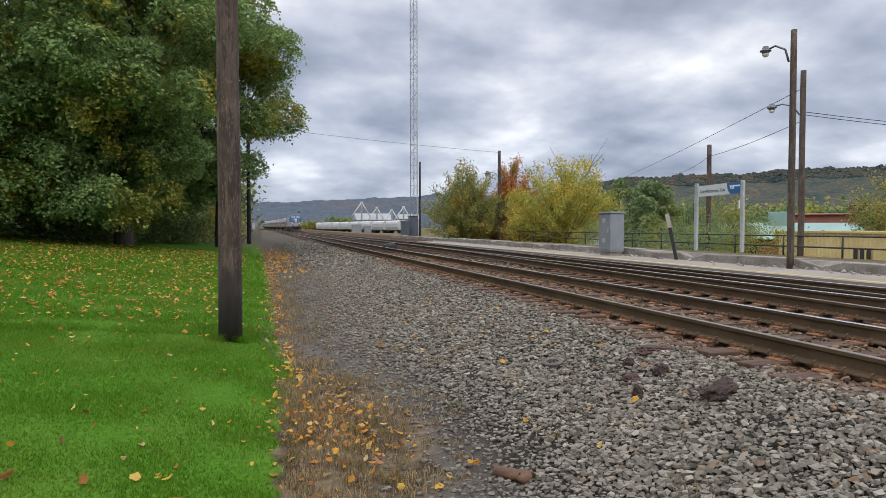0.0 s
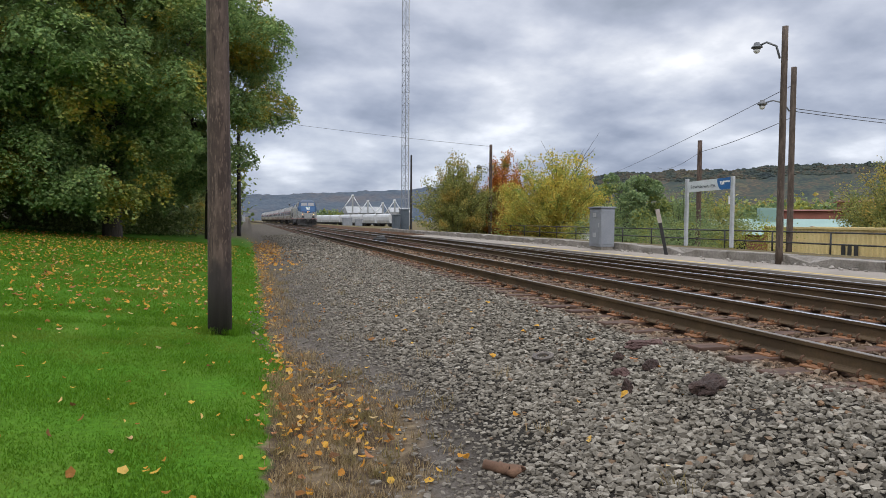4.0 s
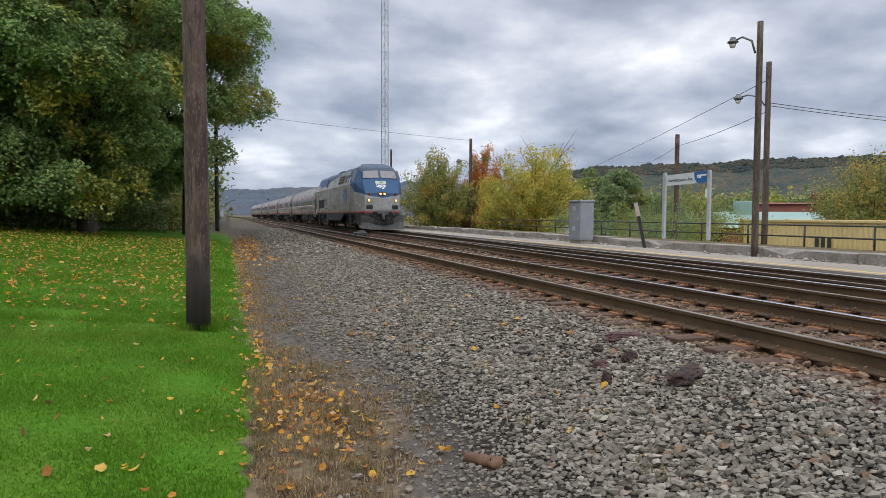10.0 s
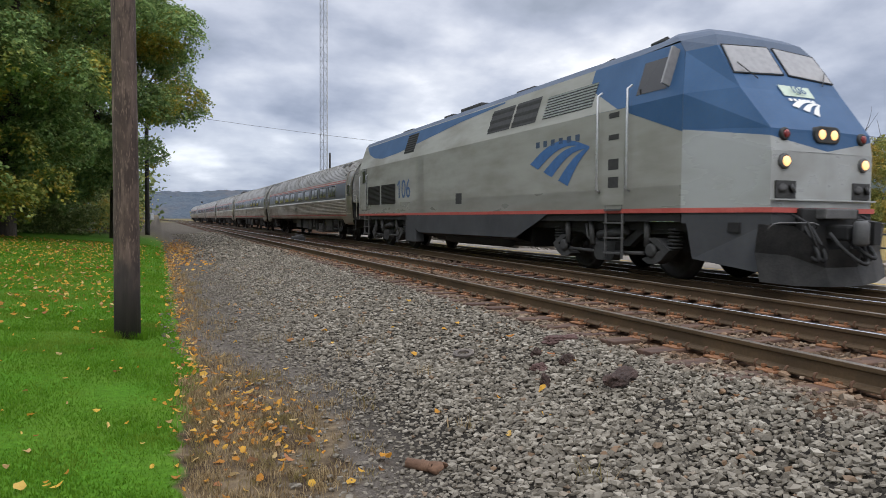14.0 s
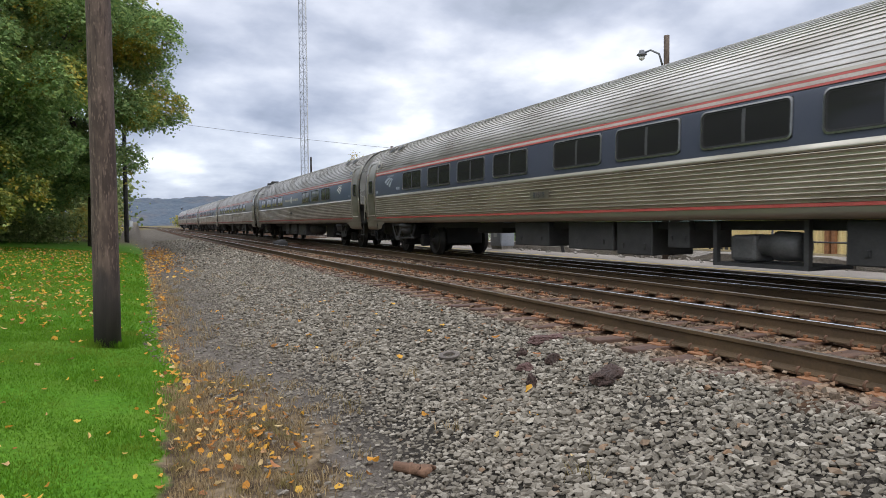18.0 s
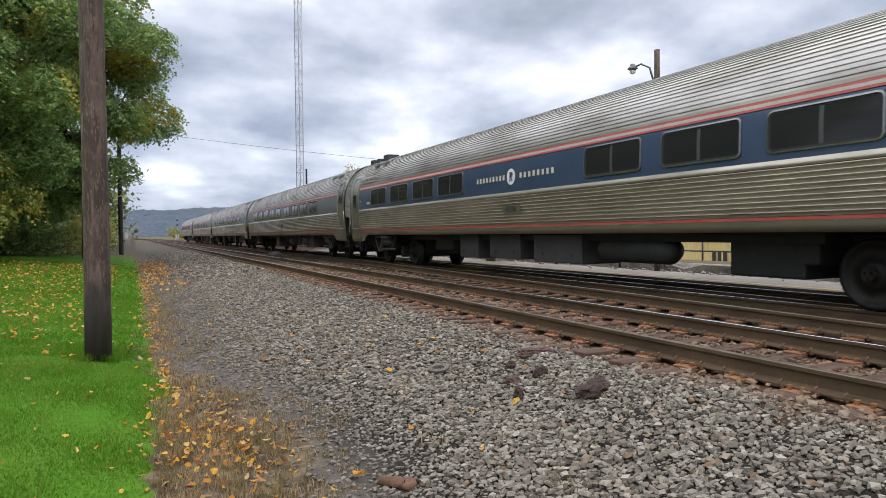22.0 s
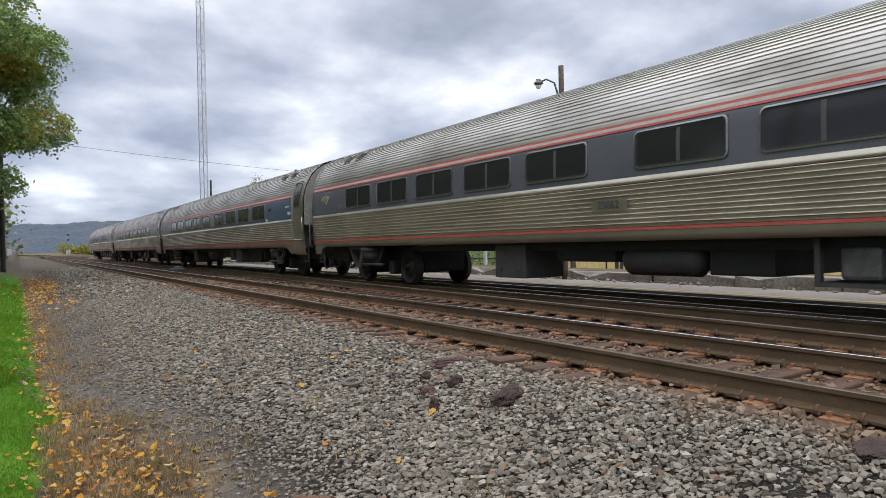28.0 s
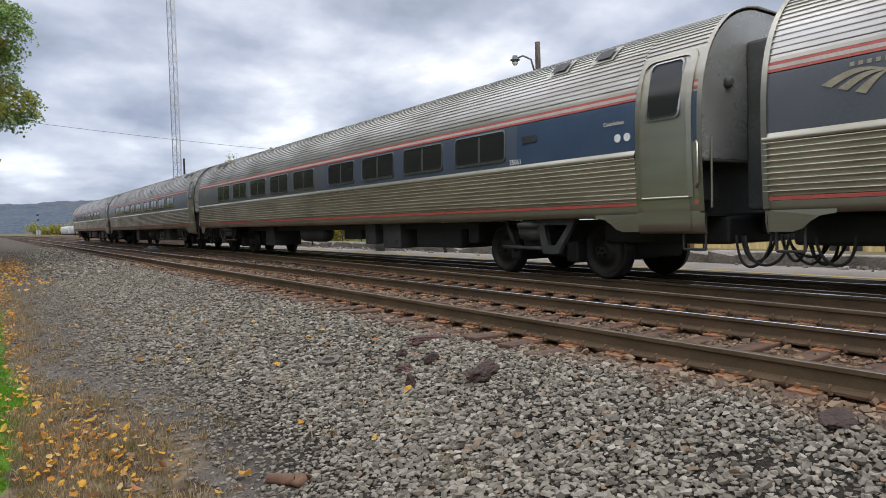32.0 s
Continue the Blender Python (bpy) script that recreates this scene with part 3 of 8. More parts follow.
def lathe(bm, axis_a, axis_b, prof, seg=20):
    """prof: (share of the way from a to b, radius)."""
    a, b = Vector(axis_a), Vector(axis_b)
    d = (b - a).normalized()
    u = d.orthogonal().normalized()
    w = d.cross(u)
    rings = [[bm.verts.new(a + (b - a) * s + (u * cos(2 * pi * k / seg) + w * sin(2 * pi * k / seg)) * max(r, 1e-4)) for k in range(seg)] for s, r in prof]
    for r0, r1 in zip(rings, rings[1:]):
        for k in range(seg):
            bm.faces.new((r0[k], r0[(k + 1) % seg], r1[(k + 1) % seg], r1[k])).smooth = True
    bm.faces.new(rings[0][::-1]), bm.faces.new(rings[-1])
    return bm


def path_tube(bm, pts, r, seg=8):
    """A bent round bar through points, in one piece."""
    pts = [Vector(p) for p in pts]
    u, rings = None, []
    for k, p in enumerate(pts):
        d = (pts[min(k + 1, len(pts) - 1)] - pts[max(k - 1, 0)]).normalized()
        u = d.orthogonal().normalized() if u is None else (u - d * u.dot(d)).normalized()
        w = d.cross(u)
        rings.append([bm.verts.new(p + (u * cos(2 * pi * i / seg) + w * sin(2 * pi * i / seg)) * r) for i in range(seg)])
    for a, b in zip(rings, rings[1:]):
        for i in range(seg):
            bm.faces.new((a[i], a[(i + 1) % seg], b[(i + 1) % seg], b[i])).smooth = True
    bm.faces.new(rings[0][::-1]), bm.faces.new(rings[-1])
    return bm


def slab(bm, outline, x0, x1):
    """A plate with an outline in (y, z), from x0 to x1."""
    a = [bm.verts.new((x0, y, z)) for y, z in outline]
    b = [bm.verts.new((x1, y, z)) for y, z in outline]
    bm.faces.new(a), bm.faces.new(b[::-1])
    n = len(outline)
    for i in range(n):
        bm.faces.new((a[i], b[i], b[(i + 1) % n], a[(i + 1) % n]))
    return bm


def plan_slab(bm, outline, z0, z1):
    a = [bm.verts.new((x, y, z0)) for x, y in outline]
    b = [bm.verts.new((x, y, z1)) for x, y in outline]
    bm.faces.new(a[::-1]), bm.faces.new(b)
    n = len(outline)
    for i in range(n):
        bm.faces.new((a[i], a[(i + 1) % n], b[(i + 1) % n], b[i]))
    return bm


def arrays_mesh(name, verts, faces, mat, soft=False):
    """A mesh from number arrays; all faces have the same corner count."""
    me = bpy.data.meshes.new(name)
    n, k = faces.shape
    me.vertices.add(len(verts)); me.vertices.foreach_set("co", np.ascontiguousarray(verts, np.float32).ravel())
    me.loops.add(n * k); me.loops.foreach_set("vertex_index", np.ascontiguousarray(faces, np.int32).ravel())
    me.polygons.add(n); me.polygons.foreach_set("loop_start", np.arange(0, n * k, k, dtype=np.int32))
    me.polygons.foreach_set("use_smooth", np.full(n, soft))
    me.update(calc_edges=True)
    me.materials.append(mat)
    return me


def spin(n, upright=0.0, rng=RNG):
    """Random turns as n matrices; upright near 1 keeps z close to up."""
    yaw = rng.uniform(0, 2 * pi, n)
    tilt = rng.uniform(0, pi, n) * (1 - upright)
    lean = rng.uniform(0, 2 * pi, n)
    cy, sy, ct, st, cl, sl = np.cos(yaw), np.sin(yaw), np.cos(tilt), np.sin(tilt), np.cos(lean), np.sin(lean)
    z = np.zeros(n)
    o = np.ones(n)
    rz = np.stack([cy, -sy, z, sy, cy, z, z, z, o], 1).reshape(-1, 3, 3)
    rx = np.stack([o, z, z, z, ct, -st, z, st, ct], 1).reshape(-1, 3, 3)
    rl = np.stack([cl, -sl, z, sl, cl, z, z, z, o], 1).reshape(-1, 3, 3)
    return rl @ rx @ rz


def scatter(places, turns, sizes, tv, tf):
    """Copies of a small template as one set of arrays."""
    tv, tf = np.asarray(tv, float), np.asarray(tf)
    v = np.einsum("nij,kj->nki", turns, tv) * np.reshape(sizes, (len(places), 1, -1)) + places[:, None]
    f = tf[None] + (np.arange(len(places)) * len(tv))[:, None, None]
    return v.reshape(-1, 3), f.reshape(-1, tf.shape[1])


KITE_V = [(0, -0.5, 0), (0.45, -0.02, 0.12), (0, 0.55, -0.05), (-0.45, -0.02, 0.12)]
KITE_F = [(0, 1, 2), (0, 2, 3)]


def stone_template(seed=4, points=11):
    """An angular crushed stone: the hull of a few points."""
    bm = bmesh.new()
    rng = random.Random(seed)
    for c in itertools.product((-1, 1), repeat=3):
        d = Vector(c) * 0.36 + Vector((rng.uniform(-1, 1), rng.uniform(-1, 1), rng.uniform(-1, 1))) * 0.2
        bm.verts.new(d)
    for _ in range(points - 8):
        d = Vector((rng.uniform(-1, 1), rng.uniform(-1, 1), rng.uniform(-1, 1))).normalized()
        bm.verts.new(d * 0.56)
    bmesh.ops.convex_hull(bm, input=bm.verts[:])
    bmesh.ops.triangulate(bm, faces=bm.faces[:])
    bm.verts.ensure_lookup_table()
    bm.verts.index_update()
    vs = np.array([v.co[:] for v in bm.verts])
    fs = np.array([[v.index for v in f.verts] for f in bm.faces])
    bm.free()
    return vs, fs


STONE_V, STONE_F = stone_template()
STONES = [stone_template(k, 9) for k in (2, 5, 7, 9, 13, 17)]

# ---- the lie of the land ----
RAIL1, RAIL2 = 0.50, 0.545
A_X, B_X, D_X, F_X = 4.78, 6.285, 8.47, 9.975
TRAIN_X = 9.22


def smooth(v, lo, hi):
    s = np.clip((v - lo) / (hi - lo), 0, 1)
    return s * s * (3 - 2 * s)


def land(x, y):
    """Height of the ground."""
    x, y = np.asarray(x, float), np.asarray(y, float)
    left = 0.08 + 0.085 * np.maximum(-x - 0.3, 0) + 0.009 * np.maximum(y - 6, 0)
    left = np.minimum(left, 2.6)
    bed = np.interp(x, [0, 2.0, 3.0, 3.6, 4.15, 4.6, 4.9, 6.1, 6.5, 10.0, 11.0], [0.02, 0.03, 0.09, 0.20, 0.285, 0.292, 0.272, 0.272, 0.285, 0.315, 0.42])
    bed = bed - 0.03 * smooth(y, 3.2, 5.5) * smooth(x, 3.9, 4.2) * (1 - smooth(x, 4.6, 4.8))
    bed = bed + 0.10 * smooth(y, 12, 60) * (1 - smooth(x, 3, 4.2))
    z = left + (bed - left) * smooth(x, -0.5, 0.35)
    z = z + (0.55 - z) * smooth(x, 10.4, 11.5)
    z = z + (-1.3 - z) * smooth(x, 18.0, 22.0)
    return z - 2.0 * smooth(y, 350, 1200) * (1 - smooth(x, 17, 22))


def ground_sheet():
    xs = np.concatenate([-np.geomspace(3000, 14, 16), np.arange(-12, -1, 0.5), np.arange(-1, 5, 0.15), np.arange(5, 24, 0.5), np.geomspace(25, 3000, 18)])
    ys = np.concatenate([-np.geomspace(800, 6, 8), np.arange(-5, 1, 0.6), np.arange(1, 18, 0.2), np.arange(18, 70, 1.0), np.geomspace(72, 4000, 24)])
    X, Y = np.meshgrid(xs, ys)
    Z = land(X, Y)
    near = (X > -12) & (X < 10.5) & (Y > -4) & (Y < 60)
    bumps = np.array([noise.noise(Vector((a * 1.3, b * 1.3, 0))) for a, b in zip(X.ravel(), Y.ravel())]).reshape(X.shape)
    Z = Z + np.where(near, bumps * 0.022, 0)
    i = np.arange(len(ys) - 1)[:, None] * len(xs) + np.arange(len(xs) - 1)[None]
    f = np.stack([i, i + 1, i + 1 + len(xs), i + len(xs)], -1).reshape(-1, 4)
    me = arrays_mesh("ground", np.stack([X, Y, Z], -1).reshape(-1, 3), f, M_GROUND)
    me.polygons.foreach_set("use_smooth", [True] * len(me.polygons))
    return tagged(new("ground", me), "gently sloping lawn beside grey gravel and track bed", "ground", kind="structure")


ground_sheet()


def hill(name, x0, y0, x1, y1, heights, depth, label):
    """A wooded ridge along a line, rising behind it."""
    n, rows = 220, 22
    a, b = Vector((x0, y0)), Vector((x1, y1))
    d = (b - a).normalized()
    back = Vector((-d.y, d.x))
    if back.dot(a + b) < 0:
        back = -back
    vs, fs = [], []
    hs = np.interp(np.linspace(0, 1, n), np.linspace(0, 1, len(heights)), heights)
    for j in range(rows):
        s = j / (rows - 1)
        for i in range(n):
            p = a + (b - a) * (i / (n - 1)) + back * (depth * s)
            rise = s ** 0.8 if s < 0.85 else 0.85 ** 0.8 + (s - 0.85) * 0.9
            rough = noise.noise(Vector((p.x * 0.012, p.y * 0.012, 0))) * 9 + noise.noise(Vector((p.x * 0.05, p.y * 0.05, 3))) * 5
            vs.append((p.x, p.y, -6 + (hs[i] + 6) * rise + rough * s))
    for j in range(rows - 1):
        for i in range(n - 1):
            k = j * n + i
            fs.append((k, k + 1, k + n + 1, k + n))
    me = arrays_mesh(name, np.array(vs), np.array(fs), M_HILL)
    return tagged(new(name, me), label, "hill", kind="structure")


HILL_FAR = hill("hill_far", -900, 2300, 900, 2100, [56, 60, 64, 70, 78, 88, 98, 103, 110, 116, 124, 132, 134, 128], 500, "distant wooded autumn ridge with blue-grey haze painted into its colour")
HILL_SIDE = hill("hill_side", 400, 1500, 2300, 250, [20, 70, 124, 138, 140, 146, 150, 150, 152, 154, 150, 150, 152, 150, 150], 420, "long wooded hillside in autumn colours behind the town")


def canopy(name, source, n, lo, hi, seed, label, mat=None):
    """Tree crowns over a hillside."""
    me = source.data
    co = np.zeros(len(me.vertices) * 3, np.float32)
    me.vertices.foreach_get("co", co)
    co = co.reshape(-1, 3)
    nr = np.random.default_rng(seed)
    cols = 220
    rows = len(co) // cols
    j, i = np.minimum((rows - 1.01) * (0.78 + 0.22 * nr.uniform(0, 1, n)), rows - 2).astype(int), nr.integers(0, cols - 1, n)
    u, w = nr.uniform(0, 1, (n, 1)), nr.uniform(0, 1, (n, 1))
    a, b, c = co[j * cols + i], co[j * cols + i + 1], co[(j + 1) * cols + i]
    p = a + (b - a) * u + (c - a) * w
    s = nr.uniform(lo, hi, (n, 1)) * np.concatenate([nr.uniform(0.8, 1.2, (n, 2)), nr.uniform(0.5, 0.9, (n, 1))], 1)
    v, f = scatter(p, spin(n, 0.9, nr), s, *STONES[1])
    return tagged(new(name, arrays_mesh(name, v, f, mat or M_FOREST, True)), label, "forest", kind="stuff")


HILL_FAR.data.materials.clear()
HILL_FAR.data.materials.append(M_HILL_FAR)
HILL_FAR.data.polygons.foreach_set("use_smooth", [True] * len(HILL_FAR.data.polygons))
HILL_SIDE.data.materials.clear()
HILL_SIDE.data.materials.append(M_FOREST)
HILL_SIDE.data.polygons.foreach_set("use_smooth", [True] * len(HILL_SIDE.data.polygons))
canopy("hill_side_forest", HILL_SIDE, 9000, 6.0, 11.0, 2, "mixed green and brown woods on the hillside")

# ---- tracks ----


def rail_bm(pts, top):
    """A flat-bottomed rail along points in plan; the worn head is another part."""
    prof = [(-0.07, -0.178), (0.07, -0.178), (0.07, -0.166), (0.016, -0.148), (0.010, -0.136), (0.010, -0.046), (0.035, -0.036), (0.036, -0.004), (-0.036, -0.004), (-0.035, -0.036), (-0.010, -0.046), (-0.010, -0.136), (-0.016, -0.148), (-0.07, -0.166)]
    bm, rings = bmesh.new(), []
    for x, y in pts:
        rings.append([bm.verts.new((x + a, y, top + b)) for a, b in prof])
    for r0, r1 in zip(rings, rings[1:]):
        for k in range(len(prof)):
            bm.faces.new((r0[k], r0[(k + 1) % len(prof)], r1[(k + 1) % len(prof)], r1[k]))
    bm.faces.new(rings[0]), bm.faces.new(rings[-1][::-1])
    return bm


def head_bm(pts, top, half=0.027):
    bm, rings = bmesh.new(), []
    for x, y in pts:
        rings.append([bm.verts.new((x + a, y, top + b)) for a, b in ((-half - 0.006, -0.008), (-half, 0.0), (half, 0.0), (half + 0.006, -0.008))])
    for r0, r1 in zip(rings, rings[1:]):
        for k in range(4):
            bm.faces.new((r0[k], r0[(k + 1) % 4], r1[(k + 1) % 4], r1[k]))
    return bm


YS = [-30, 0, 4, 8, 12, 16, 20, 24, 28, 32, 36, 42, 50, 60, 80, 120, 140, 160, 180, 200, 220, 240, 260, 290, 320, 360, 400, 440, 480]


def bend(y):
    """Sideways drift of the line as it curves away far off."""
    return -max(0.0, y - 120) ** 2 / 8000


def straight(x):
    return [(x + bend(y), y) for y in YS]


def branch(x):
    """A rail of the track that leaves the far one through the switch."""
    out = []
    for y in YS:
        if y <= 36:
            d = 36 - y
            out.append((x - (0.045 * d * d / 28 if d < 14 else 0.045 * (d - 7)), y))
    return out


def tie_mesh():
    bm = box(bmesh.new(), -1.32, 1.32, -0.115, 0.115, -0.18, 0.0, 0.012)
    for v in bm.verts:
        v.co.z += noise.noise(v.co * 3) * 0.012
        v.co.y += noise.noise(v.co * 2 + Vector((5, 0, 0))) * 0.012
    return to_mesh("tie", bm, M_TIE)


TIE = tie_mesh()


def plate_mesh():
    bm = bmesh.new()
    box(bm, -0.18, 0.18, -0.10, 0.10, 0.0, 0.016, 0.003)
    for x in (-0.115, 0.115):
        for y in (-0.06, 0.055):
            box(bm, x - 0.011, x + 0.011, y - 0.011, y + 0.011, 0.012, 0.034)
            box(bm, x - (0.022 if x > 0 else 0.010), x + (0.010 if x > 0 else 0.022), y - 0.017, y + 0.017, 0.034, 0.052)
    return to_mesh("tie_plate", bm, M_PLATE)


def anchor_mesh():
    bm = bmesh.new()
    box(bm, -0.10, 0.10, -0.012, 0.012, -0.19, -0.17)
    for s in (-1, 1):
        path_tube(bm, [(s * 0.07, 0, -0.186), (s * 0.102, 0, -0.176), (s * 0.110, 0, -0.150), (s * 0.098, 0, -0.128), (s * 0.074, 0, -0.124)], 0.0115, 6)
    return to_mesh("rail_anchor", bm, M_SPIKE)


PLATE, ANCHOR = plate_mesh(), anchor_mesh()


def linked(name, mesh, parent, m):
    ob = new(name, mesh)
    ob.parent = parent
    ob.matrix_basis = m
    return ob


def track(name, rails, top, mid, label, heads, near_to=44.0):
    base = empty(name, pose(0, 0, 0), label, "railway track", "railway tracks", "structure")
    for pts, head in zip(rails, heads):
        r = part("rail", rail_bm(pts, top), M_RAIL, base)
        part("worn_head", head_bm(pts, top), head, r, "bright worn rail head" if head is M_RAILTOP else "dull worn rail head")
    rng = random.Random(name)
    y, k, rest = 1.2, 0, []
    while y < 170:
        m = pose(mid(y) + bend(y) + rng.uniform(-0.06, 0.06), y, top - 0.192 + rng.uniform(-0.012, 0.008), 0, 0, rng.uniform(-1.5, 1.5))
        if y < near_to:
            linked("tie", TIE, base, m)
            if y < 26:
                for pts in rails[:2]:
                    x = float(np.interp(y, [p[1] for p in pts], [p[0] for p in pts]))
                    linked("tie_plate", PLATE, base, pose(x, y, top - 0.196 + 0.002))
                    if y < 16:
                        for s in (-0.15, 0.15):
                            linked("rail_anchor", ANCHOR, base, pose(x, y + s, top))
        else:
            rest.append(m)
        y += 0.54 + rng.uniform(-0.03, 0.03)
        k += 1
    bm = bmesh.new()
    for m in rest:
        t = m.translation
        box(bm, t.x - 1.32, t.x + 1.32, t.y - 0.115, t.y + 0.115, t.z - 0.18, t.z)
    tagged(part("far_ties", bm, M_TIE, base), kind="stuff")
    return base


track("track_near", [straight(A_X), straight(B_X)], RAIL1, lambda y: (A_X + B_X) / 2, "rusty jointed track on worn wooden ties", (M_RAILDULL, M_RAILTOP))
track("track_far", [straight(D_X), straight(F_X)], RAIL2, lambda y: TRAIN_X, "main track with polished rail heads beside the platform", (M_RAILTOP, M_RAILTOP))
BR = branch(D_X), branch(F_X)
turnout = empty("track_branch", pose(0, 0, 0), "rails of a branch leaving through a switch", "railway track", "railway tracks", "structure")
for pts in BR:
    r = part("rail", rail_bm(pts, RAIL2 - 0.004), M_RAIL, turnout)
    part("worn_head", head_bm(pts, RAIL2 - 0.004), M_RAILDULL, r, "dull worn rail head")


def turnout_ties():
    """Ends of the long switch ties under the near branch rail."""
    stub = to_mesh("tie_end", box(bmesh.new(), -0.52, 0.06, -0.115, 0.115, -0.18, 0.0, 0.012), M_TIE)
    rng, y = random.Random(8), 0.9
    while y < 17:
        x = float(np.interp(y, [p[1] for p in BR[0]], [p[0] for p in BR[0]]))
        linked("tie", stub, turnout, pose(x + rng.uniform(-0.03, 0.03), y, RAIL2 - 0.196, 0, 0, rng.uniform(-1.5, 1.5)))
        linked("tie_plate", PLATE, turnout, pose(x, y, RAIL2 - 0.198))
        for s in (-0.15, 0.15):
            linked("rail_anchor", ANCHOR, turnout, pose(x, y + s, RAIL2 - 0.004))
        y += 0.54 + rng.uniform(-0.03, 0.03)


turnout_ties()


def switch_machine():
    e = empty("switch_machine", pose(7.35, 37.5, 0.30), "dark low switch machine beside the far track", "switch machine")
    part("housing", box(bmesh.new(), -0.5, 0.25, -0.3, 0.3, 0.0, 0.24, 0.05), M_BLACK, e)
    part("motor_cover", lathe(bmesh.new(), (-0.35, -0.1, 0.22), (0.15, -0.1, 0.22), [(0, 0.08), (0.1, 0.13), (0.9, 0.13), (1, 0.08)]), M_BLACK, e)
    part("throw_rod", tube(bmesh.new(), (0.2, 0.1, 0.1), (1.1, 0.1, 0.12), 0.025), M_SPIKE, e)


switch_machine()

# ---- platform side ----


def platform():
    bm = bmesh.new()
    box(bm, 10.42, 12.35, -25, 44, 0.2, 0.56)
    p = thing("platform", bm, M_ASPHALT, "low grey asphalt station platform with a worn yellow edge line", "platform", kind="structure")
    line = bmesh.new()
    y = -25.0
    rng = random.Random(3)
    while y < 24:
        d = rng.uniform(1.4, 3.2)
        w = rng.uniform(0.0, 0.02)
        vs = [line.verts.new(c) for c in ((10.60 + w, y, 0.5645), (10.80 - w, y, 0.5645), (10.80 - w, y + d, 0.5645), (10.60 + w, y + d, 0.5645))]
        line.faces.new(vs)
        y += d + rng.choice((0, 0, 0, 0.05))
    part("edge_line", line, M_YELLOW, p, "faded yellow painted line")
    return p


platform()


def kerb_wall():
    base = empty("wall_kerb", pose(0, 0, 0), "crumbling low concrete retaining wall behind the platform", "retaining wall", kind="structure")
    y = -25.0
    rng = random.Random(11)
    while y < 62:
        d = rng.uniform(1.9, 2.6)
        bm = bmesh.new()
        x0 = 12.36
        box(bm, x0 + rng.uniform(-0.02, 0.02), x0 + 0.42, y + 0.01, y + d - 0.01, 0.3, 0.80 + rng.uniform(-0.03, 0.02), 0.02)
        bmesh.ops.subdivide_edges(bm, edges=bm.edges[:], cuts=3, use_grid_fill=True)
        off = Vector((y, 0, 0))
        for v in bm.verts:
            if v.co.z > 0.5:
                chip = noise.noise(v.co * 2.2 + off) - 0.18
                if chip > 0 and v.co.x < x0 + 0.3:
                    v.co.z -= chip * 0.35
                v.co.x += noise.noise(v.co * 5) * 0.02
        part("block", bm, M_CONCRETE, base)
        y += d
    return base


kerb_wall()
def walk_slab():
    bm = bmesh.new()
    a = [bm.verts.new((x, -25, z)) for x, z in ((12.79, 0.2), (18.2, -0.2), (18.2, 0.45), (12.79, 0.785))]
    b = [bm.verts.new((v.co.x, 62, v.co.z)) for v in a]
    bm.faces.new(a), bm.faces.new(b[::-1])
    for k in range(4):
        bm.faces.new((a[k], b[k], b[(k + 1) % 4], a[(k + 1) % 4]))
    return bm


thing("sidewalk", walk_slab(), M_WALK, "grey concrete walk above the platform", "sidewalk", kind="structure")


def rubble():
    n = 260
    rng = np.random.default_rng(5)
    y = rng.uniform(2, 48, n)
    p = np.stack([12.3 - rng.exponential(0.14, n), y, np.full(n, 0.565)], 1)
    v, f = scatter(p, spin(n, 0.3, rng), rng.uniform(0.03, 0.11, (n, 1)), STONE_V, STONE_F)
    tagged(new("rubble", arrays_mesh("rubble", v, f, M_CONCRETE)), "crumbled concrete bits along the wall foot", "rubble", kind="stuff")


rubble()


def railing():
    base = empty("railing", pose(0, 0, 0), "dark steel pipe railing along the walk", "railing")
    y = 2.0
    while y < 46:
        part("post", tube(bmesh.new(), (17.85, y, 0.4), (17.85, y, 1.27), 0.03, seg=8), M_BLACK, base)
        y += 2.45
    for z in (0.88, 1.25):
        part("bar", tube(bmesh.new(), (17.85, 1.5, z), (17.85, 46, z), 0.026, seg=8), M_BLACK, base)


railing()


def equipment_cabinet(at):
    e = empty("equipment_cabinet", at, "tall grey metal signal cabinet on the platform", "cabinet")
    part("body", box(bmesh.new(), -0.27, 0.27, -0.40, 0.40, 0.12, 1.46, 0.012), M_CABINET, e)
    part("roof", box(bmesh.new(), -0.31, 0.31, -0.44, 0.44, 1.464, 1.52, 0.015), M_CABINET, e)
    part("plinth", box(bmesh.new(), -0.23, 0.23, -0.36, 0.36, 0.0, 0.118), M_CONCRETE, e)
    d = part("door", box(bmesh.new(), -0.286, -0.272, -0.36, 0.36, 0.2, 1.41, 0.005), M_CABINET, e)
    part("handle", box(bmesh.new(), -0.32, -0.287, -0.32, -0.28, 0.8, 0.95, 0.006), M_GALV, d)
    f = part("front_panel", box(bmesh.new(), -0.24, 0.24, -0.416, -0.402, 0.2, 1.41, 0.005), M_CABINET, e)
    for z in (0.45, 1.15):
        part("notice", box(bmesh.new(), -0.291, -0.2875, -0.1, 0.12, z, z + 0.16), M_GALV, d, "small pale notice plate")
    return e


equipment_cabinet(pose(11.95, 20.75, 0.56))


